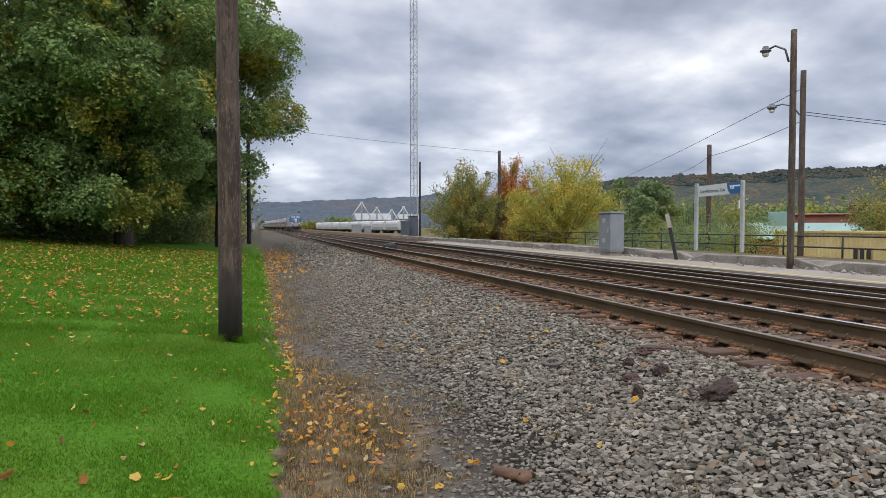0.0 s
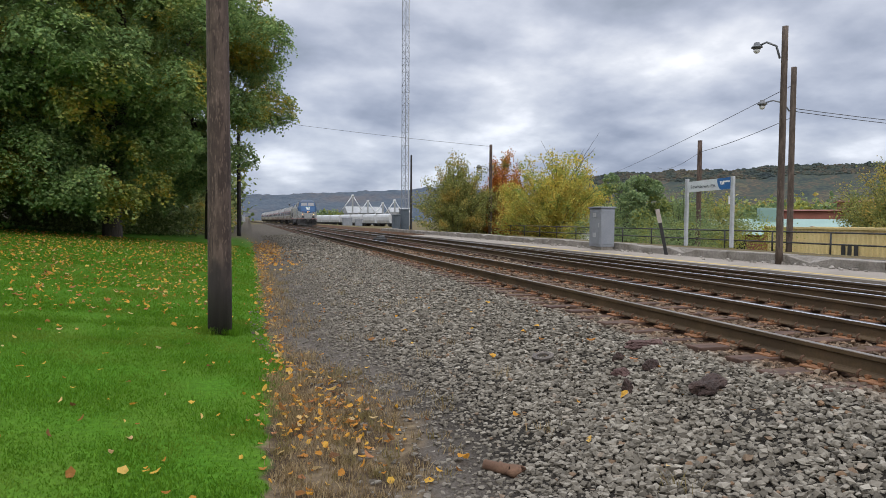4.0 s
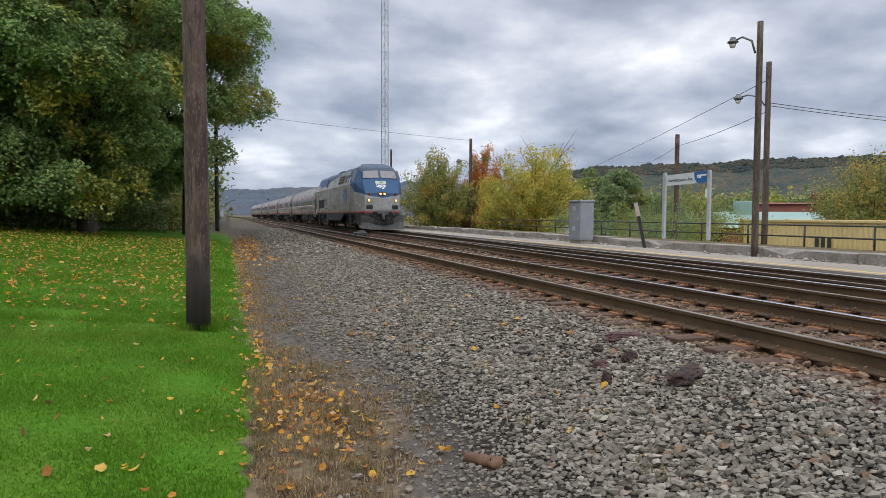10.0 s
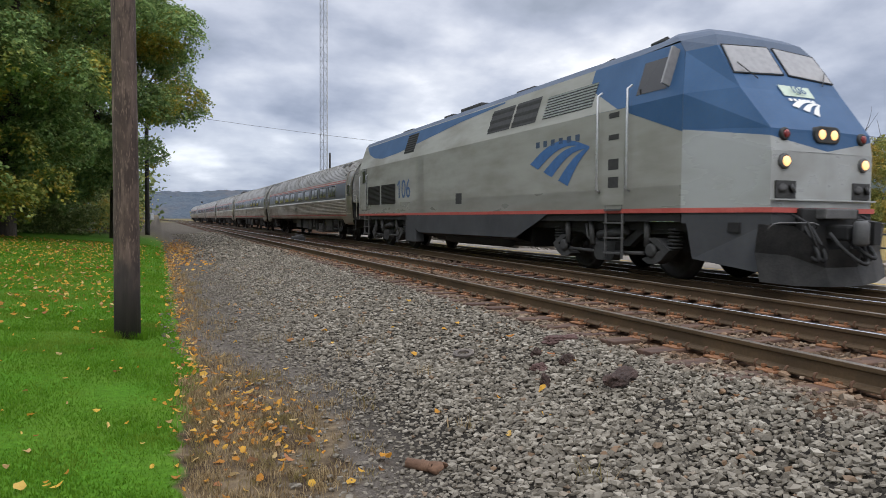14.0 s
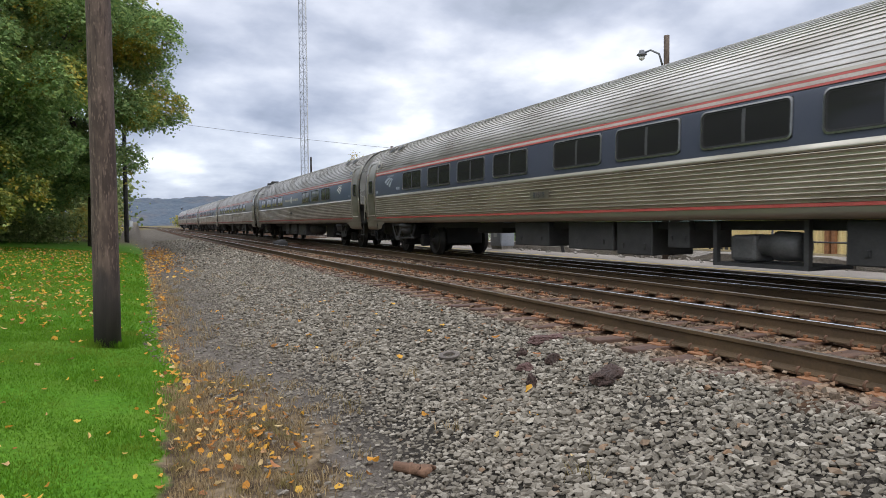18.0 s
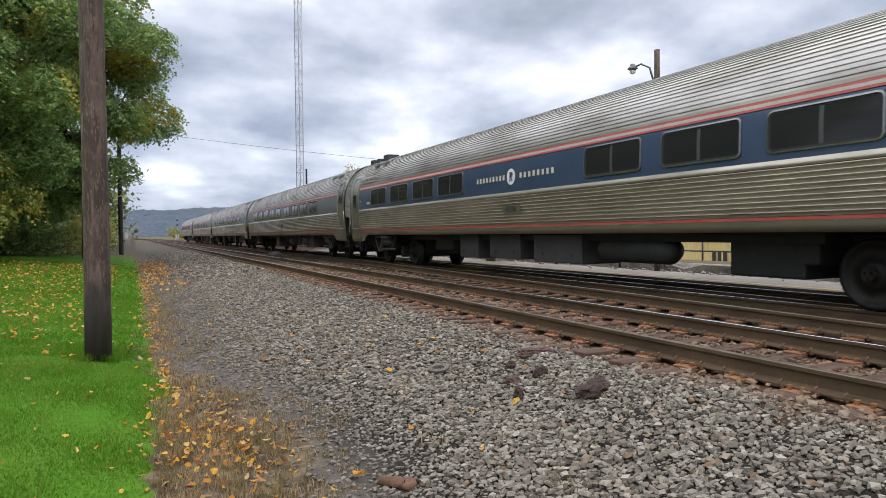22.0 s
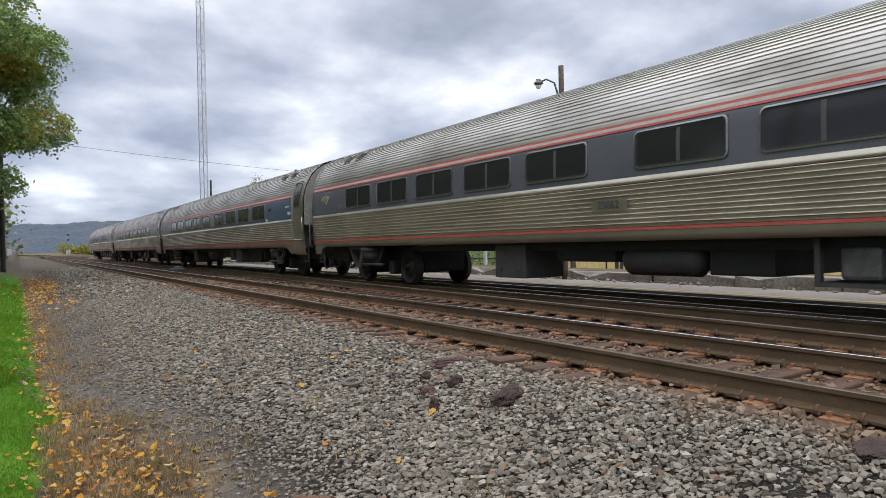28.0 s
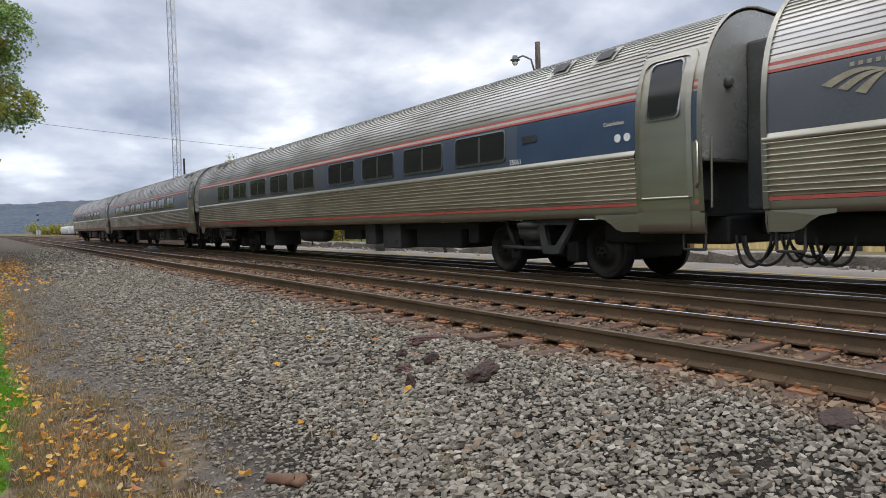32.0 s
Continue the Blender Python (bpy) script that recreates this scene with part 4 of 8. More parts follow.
def text_mesh(body, size, mat, depth=0.004):
    cu = bpy.data.curves.new("lettering", "FONT")
    cu.body, cu.size, cu.extrude, cu.align_x, cu.align_y, cu.resolution_u = body, size, depth, "CENTER", "CENTER", 5
    ob = bpy.data.objects.new("lettering", cu)
    scene.collection.objects.link(ob)
    bpy.context.view_layer.update()
    me = bpy.data.meshes.new_from_object(ob.evaluated_get(bpy.context.evaluated_depsgraph_get()))
    bpy.data.objects.remove(ob)
    me.materials.clear()
    me.materials.append(mat)
    return me


def station_sign(a, b, z0, top):
    a, b = Vector(a), Vector(b)
    w = (b - a).length
    turn = math.degrees(math.atan2(b.y - a.y, b.x - a.x))
    e = empty("station_sign", pose(a.x, a.y, z0, 0, 0, turn), "grey and blue station name sign on two pale posts", "sign")
    h = top - z0
    for x in (0, w):
        p = part("post", box(bmesh.new(), x - 0.05, x + 0.05, -0.05, 0.05, 0, h, 0.01), M_GALV, e)
    bm = bmesh.new()
    outline = [(0.06, h - 0.44), (w - 0.06, h - 0.38), (w - 0.06, h - 0.02), (0.06, h - 0.1)]
    f0 = [bm.verts.new((x, -0.025, z)) for x, z in outline]
    f1 = [bm.verts.new((x, 0.025, z)) for x, z in outline]
    bm.faces.new(f0), bm.faces.new(f1[::-1])
    for i in range(4):
        bm.faces.new((f0[i], f1[i], f1[(i + 1) % 4], f0[(i + 1) % 4]))
    panel = part("panel", bm, M_SIGN_GREY, e)
    bm = bmesh.new()
    arc = [(w - 0.06, h - 0.02), (w * 0.68, h - 0.045)] + [(w * (0.68 + 0.10 * (1 - cos(k * pi / 12))), h - 0.045 - 0.35 * sin(k * pi / 12)) for k in range(1, 7)] + [(w - 0.06, h - 0.383)]
    bm.faces.new([bm.verts.new((x, -0.029, z)) for x, z in arc])
    part("blue_field", bm, M_SIGN_BLUE, panel, "blue field with a white emblem")
    t = linked("lettering", text_mesh("Lewistown, PA", 0.155, M_TEXT_DARK, 0.002), panel, pose(w * 0.375, -0.034, h - 0.265, 90, 0, 0))
    bm = bmesh.new()
    for k in range(3):
        bm.faces.new([bm.verts.new((w * 0.74 + 0.05 * k + x, -0.033, h - 0.13 - y)) for x, y in ((0, 0), (0.045, 0), (0.07, 0.11), (0.04, 0.11))])
    bm.faces.new([bm.verts.new(c) for c in ((w * 0.82, -0.033, h - 0.17), (w * 0.95, -0.033, h - 0.17), (w * 0.95, -0.033, h - 0.12), (w * 0.82, -0.033, h - 0.12))])
    part("emblem", bm, M_WHITE, panel, "white emblem")
    part("notice", box(bmesh.new(), w - 0.09, w - 0.052, -0.075, -0.05, 1.35, 1.6), M_WHITE, e, "small notice on the post")
    return e


station_sign((13.88, 18.65), (14.29, 16.99), 0.78, 2.98)


def marker_post(at):
    e = empty("marker_post", at, "leaning dark post with a white tag", "post")
    part("stake", box(bmesh.new(), -0.05, 0.05, -0.03, 0.03, -0.05, 1.0, 0.008), M_BLACK, e)
    part("tag", box(bmesh.new(), -0.06, 0.06, -0.045, -0.031, 1.0, 1.42, 0.005), M_STRIPE_PALE, e, "faded white and red tag")


marker_post(pose(12.22, 17.35, 0.56, 6, -11, -40))

# ---- poles and wires ----


def utility_pole(name, x, y, z0, z1, r0, r1, mat, label, lean=(0, 0)):
    n, seg = 12, 16
    bm, rings = bmesh.new(), []
    for i in range(n + 1):
        s = i / n
        wob = Vector((noise.noise(Vector((s * 2.5, x, 0))) * 0.012, noise.noise(Vector((s * 2.5, y, 9))) * 0.012, 0))
        c = Vector((lean[0] * s, lean[1] * s, (z1 - z0) * s)) + wob
        rings.append([bm.verts.new(c + Vector((cos(2 * pi * k / seg), sin(2 * pi * k / seg), 0)) * (r0 + (r1 - r0) * s) * (1 + 0.02 * noise.noise(Vector((k * 1.9, s * 4, x))))) for k in range(seg)])
    for a, b in zip(rings, rings[1:]):
        for k in range(seg):
            bm.faces.new((a[k], a[(k + 1) % seg], b[(k + 1) % seg], b[k])).smooth = True
    bm.faces.new(rings[0][::-1]), bm.faces.new(rings[-1])
    e = empty(name, pose(x, y, z0), label, "utility pole", "wooden poles")
    part("shaft", bm, mat, e)
    return e


def lamp_arm(parent, z, reach, dirn, size=1.0):
    """A swan-neck arm with a bell shade."""
    d = Vector(dirn).normalized()
    pts = [d * 0.1 + Vector((0, 0, z - 0.25)), d * (0.3 * reach) + Vector((0, 0, z + 0.05)), d * (0.65 * reach) + Vector((0, 0, z + 0.16)), d * (0.9 * reach) + Vector((0, 0, z + 0.10))]
    arm = part("lamp_arm", path_tube(bmesh.new(), pts, 0.025), M_LAMP, parent)
    p = d * reach + Vector((0, 0, z + 0.08))
    s = size
    part("shade", lathe(bmesh.new(), p + Vector((0, 0, 0.16 * s)), p - Vector((0, 0, 0.12 * s)), [(0, 0.03 * s), (0.05, 0.10 * s), (0.45, 0.13 * s), (0.6, 0.20 * s), (0.75, 0.21 * s), (0.8, 0.15 * s), (1.0, 0.13 * s)]), M_LAMP, arm, "grey bell shade")
    part("globe", lathe(bmesh.new(), p - Vector((0, 0, 0.12 * s)), p - Vector((0, 0, 0.27 * s)), [(0, 0.12 * s), (0.5, 0.12 * s), (0.9, 0.07 * s), (1, 0.01)]), M_LENS, arm, "clear lamp globe")


near_pole = utility_pole("utility_pole", -0.37, 8.75, 0.02, 9.0, 0.148, 0.112, M_POLE, "weathered brown wooden utility pole on the lawn edge")
lamp1 = utility_pole("lamp_pole", 12.18, 12.85, 0.55, 6.20, 0.082, 0.068, M_POLE_TAN, "tan wooden lamp pole standing on the platform")
lamp_arm(lamp1, 5.16, 0.60, (-0.75, 0.66, 0), 0.62)
lamp2 = utility_pole("lamp_pole", 17.95, 18.5, 0.3, 6.9, 0.105, 0.09, M_POLE_TAN, "brown wooden lamp pole behind the walk")
lamp_arm(lamp2, 5.35, 0.95, (-0.75, 0.66, 0), 0.78)
pole3 = utility_pole("utility_pole", 24.0, 31.2, -1.2, 6.1, 0.15, 0.12, M_POLE, "dark brown utility pole behind the railing")
pole4 = utility_pole("utility_pole", 19.4, 52.0, -0.4, 7.95, 0.16, 0.12, M_POLE, "dark utility pole between autumn trees")
lamp_arm(pole4, 6.4, 1.0, (-0.9, 0.3, 0), 1.2)
far_pole = utility_pole("utility_pole", -0.68, 45.0, 0.2, 7.5, 0.14, 0.11, M_POLE_DARK, "dark tarred pole at the edge of the lawn")
utility_pole("utility_pole", 17.6, 72.9, 0.0, 8.95, 0.13, 0.10, M_POLE_DARK, "slim dark pole beside the lattice mast")


def wire(a, b, sag, r=0.012):
    a, b = Vector(a), Vector(b)
    pts = [a + (b - a) * (k / 16) - Vector((0, 0, sag * 4 * (k / 16) * (1 - k / 16))) for k in range(17)]
    thing("overhead_wire", path_tube(bmesh.new(), pts, r, 5), M_BLACK, "thin sagging overhead cable", "cable", "overhead wires")


wire((17.95, 18.5, 5.2), (24.0, 31.2, 5.46), 0.1)
wire((24.0, 31.2, 5.46), (52, 76, 8.8), 0.5)
wire((17.95, 18.5, 6.3), (46, 92, 6.2), 0.5)
wire((17.95, 18.5, 5.5), (45, 22, 6.3), 0.35)
wire((17.95, 18.5, 5.4), (45, 21, 6.0), 0.4)
wire((19.4, 52.0, 7.8), (-14, 62, 12.2), 0.35)


def lattice_mast():
    e = empty("lattice_mast", pose(16.95, 73.1, 0.3), "tall slender triangular lattice radio mast", "radio mast")
    h, r = 44.0, 0.46
    corners = [Vector((cos(a) * r, sin(a) * r, 0)) for a in (0.3, 0.3 + 2 * pi / 3, 0.3 + 4 * pi / 3)]
    for c in corners:
        part("leg", tube(bmesh.new(), c, c + Vector((0, 0, h)), 0.04, seg=6), M_CABINET, e)
    for k in range(3):
        bm = bmesh.new()
        a, b = corners[k], corners[(k + 1) % 3]
        z, up = 0.0, True
        while z < h - 0.8:
            p, q = (a, b) if up else (b, a)
            tube(bm, p + Vector((0, 0, z)), q + Vector((0, 0, z + 0.75)), 0.018, seg=4)
            tube(bm, a + Vector((0, 0, z)), b + Vector((0, 0, z)), 0.016, seg=4)
            z += 0.75
            up = not up
        part("bracing", bm, M_CABINET, e)
    part("cable_run", tube(bmesh.new(), (0.3, -0.35, 0), (0.3, -0.35, h), 0.06, seg=6), M_GALV, e)
    bm = bmesh.new()
    for z in (28.6, 29.6):
        tube(bm, (-0.4, 0, z), (-1.5, -0.2, z), 0.03, seg=6)
    tube(bm, (-1.5, -0.2, 28.2), (-1.5, -0.2, 30.6), 0.04, seg=6)
    part("antenna_bracket", bm, M_GALV, e)
    return e


lattice_mast()


def mast_hut(x, y, w, d, h, mat, label):
    e = empty("equipment_hut", pose(x, y, 0.2), label, "equipment hut", "huts by the mast")
    part("body", box(bmesh.new(), -w / 2, w / 2, -d / 2, d / 2, 0, h, 0.03), mat, e)
    part("roof", box(bmesh.new(), -w / 2 - 0.06, w / 2 + 0.06, -d / 2 - 0.06, d / 2 + 0.06, h + 0.004, h + 0.1, 0.02), mat, e)
    part("door", box(bmesh.new(), -w * 0.3, w * 0.1, -d / 2 - 0.03, -d / 2 - 0.002, 0.1, h - 0.3, 0.01), mat, e)


M_HUT = varied("hut_paint", (0.065, 0.085, 0.105), (0.10, 0.12, 0.145), 3.0, 0.55, 0.0, 0.05)
mast_hut(15.1, 69.5, 0.75, 0.9, 1.9, M_HUT, "blue-grey metal hut under the mast")
mast_hut(16.25, 70.5, 0.9, 0.9, 2.5, M_HUT, "taller blue-grey metal hut under the mast")
mast_hut(17.6, 124.0, 1.7, 1.4, 1.75, M_CABINET, "low grey equipment hut near the tracks")
mast_hut(19.8, 124.5, 1.3, 1.0, 1.45, M_CABINET, "small grey cabinet near the tracks")


def signal_mast(x, y, h):
    e = empty("signal_mast", pose(x, y, 0.3), "distant railway signal on a slim mast", "railway signal", "far signals")
    part("mast", tube(bmesh.new(), (0, 0, 0), (0, 0, h), 0.06, seg=8), M_CABINET, e)
    for z in (h - 0.6, h - 2.2):
        hd = part("signal_head", lathe(bmesh.new(), (0, -0.12, z), (0, -0.3, z), [(0, 0.2), (0.3, 0.32), (1, 0.32)]), M_BLACK, e)
        part("hood", tube(bmesh.new(), (0, -0.3, z), (0, -0.6, z), 0.14, seg=10), M_BLACK, hd)
    part("cabinet", box(bmesh.new(), -0.6, 0.6, 0.3, 1.1, 0, 1.9, 0.02), M_GALV, e)


signal_mast(-1.4, 120, 6.6)
signal_mast(14.0, 250, 7.4)

# ---- the train ----
VEHICLES, WHEELSETS = [], []


def car_curve():
    """Right half of the car's section, from the skirt up to the crown, as dense points."""
    pts = [(1.46, 0.98)]
    for z in np.linspace(1.04, 2.2, 60):
        pts.append((1.60 - 0.05 * ((2.2 - z) / 1.1) ** 2, z))
    for a in np.linspace(0.015, pi / 2, 90):
        pts.append((1.6 * max(cos(a), 0) ** (2 / 2.35), 2.2 + 1.65 * sin(a) ** (2 / 2.35)))
    return np.array(pts)


CURVE = car_curve()
ARC = np.concatenate([[0], np.cumsum(np.hypot(*np.diff(CURVE, axis=0).T))])


def arc_at(z):
    return float(np.interp(z, CURVE[:, 1], ARC))


def on_curve(s, out=0.0):
    x, z = float(np.interp(s, ARC, CURVE[:, 0])), float(np.interp(s, ARC, CURVE[:, 1]))
    x2, z2 = float(np.interp(s + 0.01, ARC, CURVE[:, 0])), float(np.interp(s + 0.01, ARC, CURVE[:, 1]))
    x1, z1 = float(np.interp(s - 0.01, ARC, CURVE[:, 0])), float(np.interp(s - 0.01, ARC, CURVE[:, 1]))
    t = Vector((x2 - x1, z2 - z1)).normalized()
    return x + t.y * out, z - t.x * out


def smooth_line(z0, z1, out=0.0, n=8):
    return [on_curve(s, out) for s in np.linspace(arc_at(z0), arc_at(z1), n)]


def ribbed_line(z0, z1, pitch, depth, share):
    """A flat face with narrow raised ribs."""
    a, b = arc_at(z0), arc_at(z1)
    n = max(1, round((b - a) / pitch))
    step, out = (b - a) / n, []
    for k in range(n):
        s = a + k * step
        for u, d in ((0.0, 0.0), (1 - share, 0.0), (1 - share * 0.8, depth), (1 - share * 0.35, depth * 1.1), (1 - share * 0.1, 0.0)):
            out.append(on_curve(s + u * step, d))
    return out + [on_curve(b, 0)]


def bead_line(z0, z1, n):
    """Side flutes: a slightly overhanging face under each narrow round bead."""
    a, b = arc_at(z0), arc_at(z1)
    step, out = (b - a) / n, []
    for k in range(n):
        s = a + k * step
        for u, d in ((0.0, -0.008), (0.30, -0.006), (0.62, 0.003), (0.70, 0.018), (0.78, 0.024), (0.88, 0.021), (0.96, 0.008)):
            out.append(on_curve(s + u * step, d))
    return out + [on_curve(b, 0)]


def sheet(bm, line, y0, y1, side=-1, crisp=False):
    """Extrude a half section along the car on one side (-1 faces the camera's side)."""
    a = [bm.verts.new((side * x, y0, z)) for x, z in line]
    b = [bm.verts.new((side * x, y1, z)) for x, z in line]
    for i in range(len(line) - 1):
        bm.faces.new((a[i], a[i + 1], b[i + 1], b[i])).smooth = not crisp
    return bm


def shell(bm, line, y0, y1):
    """A sheet over the crown, both sides in one."""
    full = [(x, z) for x, z in line] + [(-x, z) for x, z in line[::-1]][1:]
    return sheet(bm, full, y0, y1, crisp=True)


def rounded(cx, cz, w, h, r, n=4):
    out = []
    for sx, sz, a0 in ((1, 1, 0), (-1, 1, pi / 2), (-1, -1, pi), (1, -1, 3 * pi / 2)):
        for k in range(n + 1):
            a = a0 + k * pi / 2 / n
            out.append((cx + sx * (w / 2 - r) + r * cos(a), cz + sz * (h / 2 - r) + r * sin(a)))
    return out


def on_side(y, z, out, side):
    x, zz = on_curve(arc_at(z), out)
    return (side * x, y, z)


def window_parts(car, y, w, zc, h, side, frame_mat=None, mullion=True, name="window", base=0.0):
    """Dark glass with a thin rounded metal frame, set into the band."""
    bm = bmesh.new()
    sheet(bm, smooth_line(zc - h / 2, zc + h / 2, base + 0.004, 10), y - w / 2, y + w / 2, side)
    g = part(name, bm, M_WINDOW, car)
    bm = bmesh.new()
    inner, outer = rounded(y, zc, w - 0.012, h - 0.012, 0.075, 6), rounded(y, zc, w + 0.036, h + 0.036, 0.09, 6)
    lip = rounded(y, zc, w - 0.07, h - 0.07, 0.06, 6)
    i0 = [bm.verts.new(on_side(a, b, base + 0.008, side)) for a, b in lip]
    i1 = [bm.verts.new(on_side(a, b, base + 0.010, side)) for a, b in inner]
    i2 = [bm.verts.new(on_side(a, b, base + 0.024, side)) for a, b in inner]
    o1 = [bm.verts.new(on_side(a, b, base + 0.020, side)) for a, b in outer]
    o0 = [bm.verts.new(on_side(a, b, base + 0.002, side)) for a, b in outer]
    n = len(inner)
    gasket = bmesh.new()
    g0 = [gasket.verts.new(v.co) for v in i0]
    g1 = [gasket.verts.new(v.co) for v in i1]
    for k in range(n):
        gasket.faces.new((g0[k], g0[(k + 1) % n], g1[(k + 1) % n], g1[k]))
    part("gasket", gasket, M_RUBBER, g)
    for r0, r1 in ((i1, i2), (i2, o1), (o1, o0)):
        for k in range(n):
            bm.faces.new((r0[k], r0[(k + 1) % n], r1[(k + 1) % n], r1[k]))
    bmesh.ops.delete(bm, geom=i0, context="VERTS")
    part("frame", bm, frame_mat or M_FRAME, g, "thin metal window frame")
    if mullion:
        bm = bmesh.new()
        sheet(bm, smooth_line(zc - h / 2, zc + h / 2, base + 0.007, 10), y - 0.03, y + 0.03, side)
        part("mullion", bm, M_MULLION, g, "dull grey window divider")
    return g


def wheelset(parent, y, r, name="wheelset"):
    bm = bmesh.new()
    for s in (-1, 1):
        lathe(bm, (s * 0.66, 0, 0), (s * 0.86, 0, 0), [(0, r * 0.3), (0.02, r + 0.028), (0.22, r + 0.028), (0.28, r), (0.85, r - 0.01), (0.86, r - 0.07), (0.6, r - 0.09), (0.65, r * 0.45), (0.95, r * 0.4), (1.0, r * 0.22)], 28)
    tube(bm, (-0.95, 0, 0), (0.95, 0, 0), 0.085)
    for k in range(3):
        a = k * 2 * pi / 3
        tube(bm, (-0.95, 0.05 * cos(a), 0.05 * sin(a)), (-0.99, 0.05 * cos(a), 0.05 * sin(a)), 0.018, seg=6)
    w = part(name, bm, M_WHEEL, parent)
    w.matrix_basis = pose(0, y, r)
    WHEELSETS.append((w, (0, y, r), r))
    return w


def car_truck(car, y, way=1):
    t = part("truck", bmesh.new(), M_UNDER, car, "grimy inside-bearing truck")
    t.matrix_basis = pose(0, y, 0)
    bm = bmesh.new()
    for s in (-1, 1):
        box(bm, s * 0.42 - 0.1, s * 0.42 + 0.1, -1.5, 1.5, 0.42, 0.66, 0.03)
    box(bm, -1.25, 1.25, -0.28, 0.28, 0.5, 0.85, 0.05)
    box(bm, -0.62, 0.62, -1.7, 1.7, 0.32, 0.96, 0.05)
    t.data = to_mesh("truck", bm, M_UNDER)
    for dy in (-0.72, 0.72):
        part("brake_rigging", box(bmesh.new(), -1.05, 1.05, dy - 0.13, dy + 0.13, 0.26, 0.62, 0.04), M_UNDER, t)
    part("sand_box", box(bmesh.new(), -1.1, -0.6, 1.78, 2.1, 0.55, 0.98, 0.04), M_UNDER, t)
    for s in (-1, 1):
        part("air_spring", lathe(bmesh.new(), (s * 1.16, 0, 0.62), (s * 1.16, 0, 1.02), [(0, 0.16), (0.15, 0.3), (0.4, 0.33), (0.6, 0.33), (0.62, 0.36), (0.8, 0.36), (1, 0.2)], 18), M_UNDERGREY, t)
        bm = bmesh.new()
        outer = [(-1.05, 1.0), (-0.10, 1.0), (-0.28, 0.42), (-0.62, 0.42)]
        inner = [(-0.86, 0.90), (-0.30, 0.90), (-0.40, 0.56), (-0.56, 0.56)]
        for x in (s * 1.30, s * 1.38):
            o = [bm.verts.new((x, way * (a - 0.1), b)) for a, b in outer]
            i = [bm.verts.new((x, way * (a - 0.1), b)) for a, b in inner]
            for k in range(4):
                bm.faces.new((o[k], o[(k + 1) % 4], i[(k + 1) % 4], i[k]))
        part("bolster_bracket", bm, M_UNDERGREY, t, "grey triangular bracket")
        part("anchor_rod", tube(bmesh.new(), (s * 1.34, -0.5 * way, 0.5), (s * 1.3, 0.75 * way, 0.52), 0.035), M_UNDERGREY, t)
        part("damper", tube(bmesh.new(), (s * 1.25, 0.45 * way, 0.45), (s * 1.25, 0.7 * way, 0.98), 0.05), M_UNDER, t)
    for dy in (-1.25, 1.25):
        wheelset(t, dy, 0.457)


FAN = (((0.73, -0.72), (1.08, -0.59)), ((1.33, -0.51), (1.66, -0.38)), ((1.88, -0.31), (2.23, -0.17)))


def fan_emblem(parent, place, y, z, size, mat):
    """Three curved bands that meet at the upper tip; place(y, z) gives the spot on the side."""
    for k, ((ya, za), (yb, zb)) in enumerate(FAN):
        bm = bmesh.new()
        lo, hi = [], []
        for i in range(13):
            u = i / 12
            lift = 0.24 * sin(pi * u) * (0.45 + 0.4 * k)
            lo.append(place(y + size * ya * (1 - u), z + size * (za * (1 - u) - 0.02 * u + lift * 0.8)))
            hi.append(place(y + size * yb * (1 - u), z + size * (zb * (1 - u) + 0.02 * u + lift)))
        v0, v1 = [bm.verts.new(c) for c in lo], [bm.verts.new(c) for c in hi]
        for i in range(12):
            bm.faces.new((v0[i], v0[i + 1], v1[i + 1], v1[i]))
        part("emblem_band", bm, mat, parent)


def side_text(parent, body, y, z, size, mat, side=-1, out=0.014):
    ob = new("lettering", text_mesh(body, size, mat, 0.002))
    ob.parent = parent
    s = arc_at(z)
    (x0, z0), (x1, z1) = on_curve(s - 0.05), on_curve(s + 0.05)
    tilt = math.degrees(math.atan2(x0 - x1, z1 - z0))
    ob.matrix_basis = pose(*on_side(y, z, out, side), 90 - tilt, 0, -90 if side < 0 else 90)
    return ob


def side_bars(parent, name, y, z, w, h, mat, side=-1, count=8, label=""):
    """Writing that stays unread: upright bars in a row."""
    for k in range(count):
        a, b = y - w / 2 + w * k / count, y - w / 2 + w * (k + 0.52) / count
        bm = bmesh.new()
        bm.faces.new([bm.verts.new(on_side(p, q, 0.012, side)) for p, q in ((a, z - h / 2), (b, z - h / 2), (b, z + h / 2), (a, z + h / 2))])
        part(name, bm, mat, parent, label)


def end_flash(car, a, b, side, mat):
    """The band and stripes carried on past the door to the corner."""
    f = part("window_band", sheet(bmesh.new(), smooth_line(1.96, 2.60, 0.005, 8), a, b, side), mat, car)
    for za, zb, m in ((2.635, 2.668, M_STRIPE), (2.670, 2.718, M_STRIPE_PALE), (2.720, 2.753, M_STRIPE), (1.155, 1.20, M_STRIPE)):
        part("stripe", sheet(bmesh.new(), smooth_line(za, zb, 0.006, 3), a, b, side), m, f)


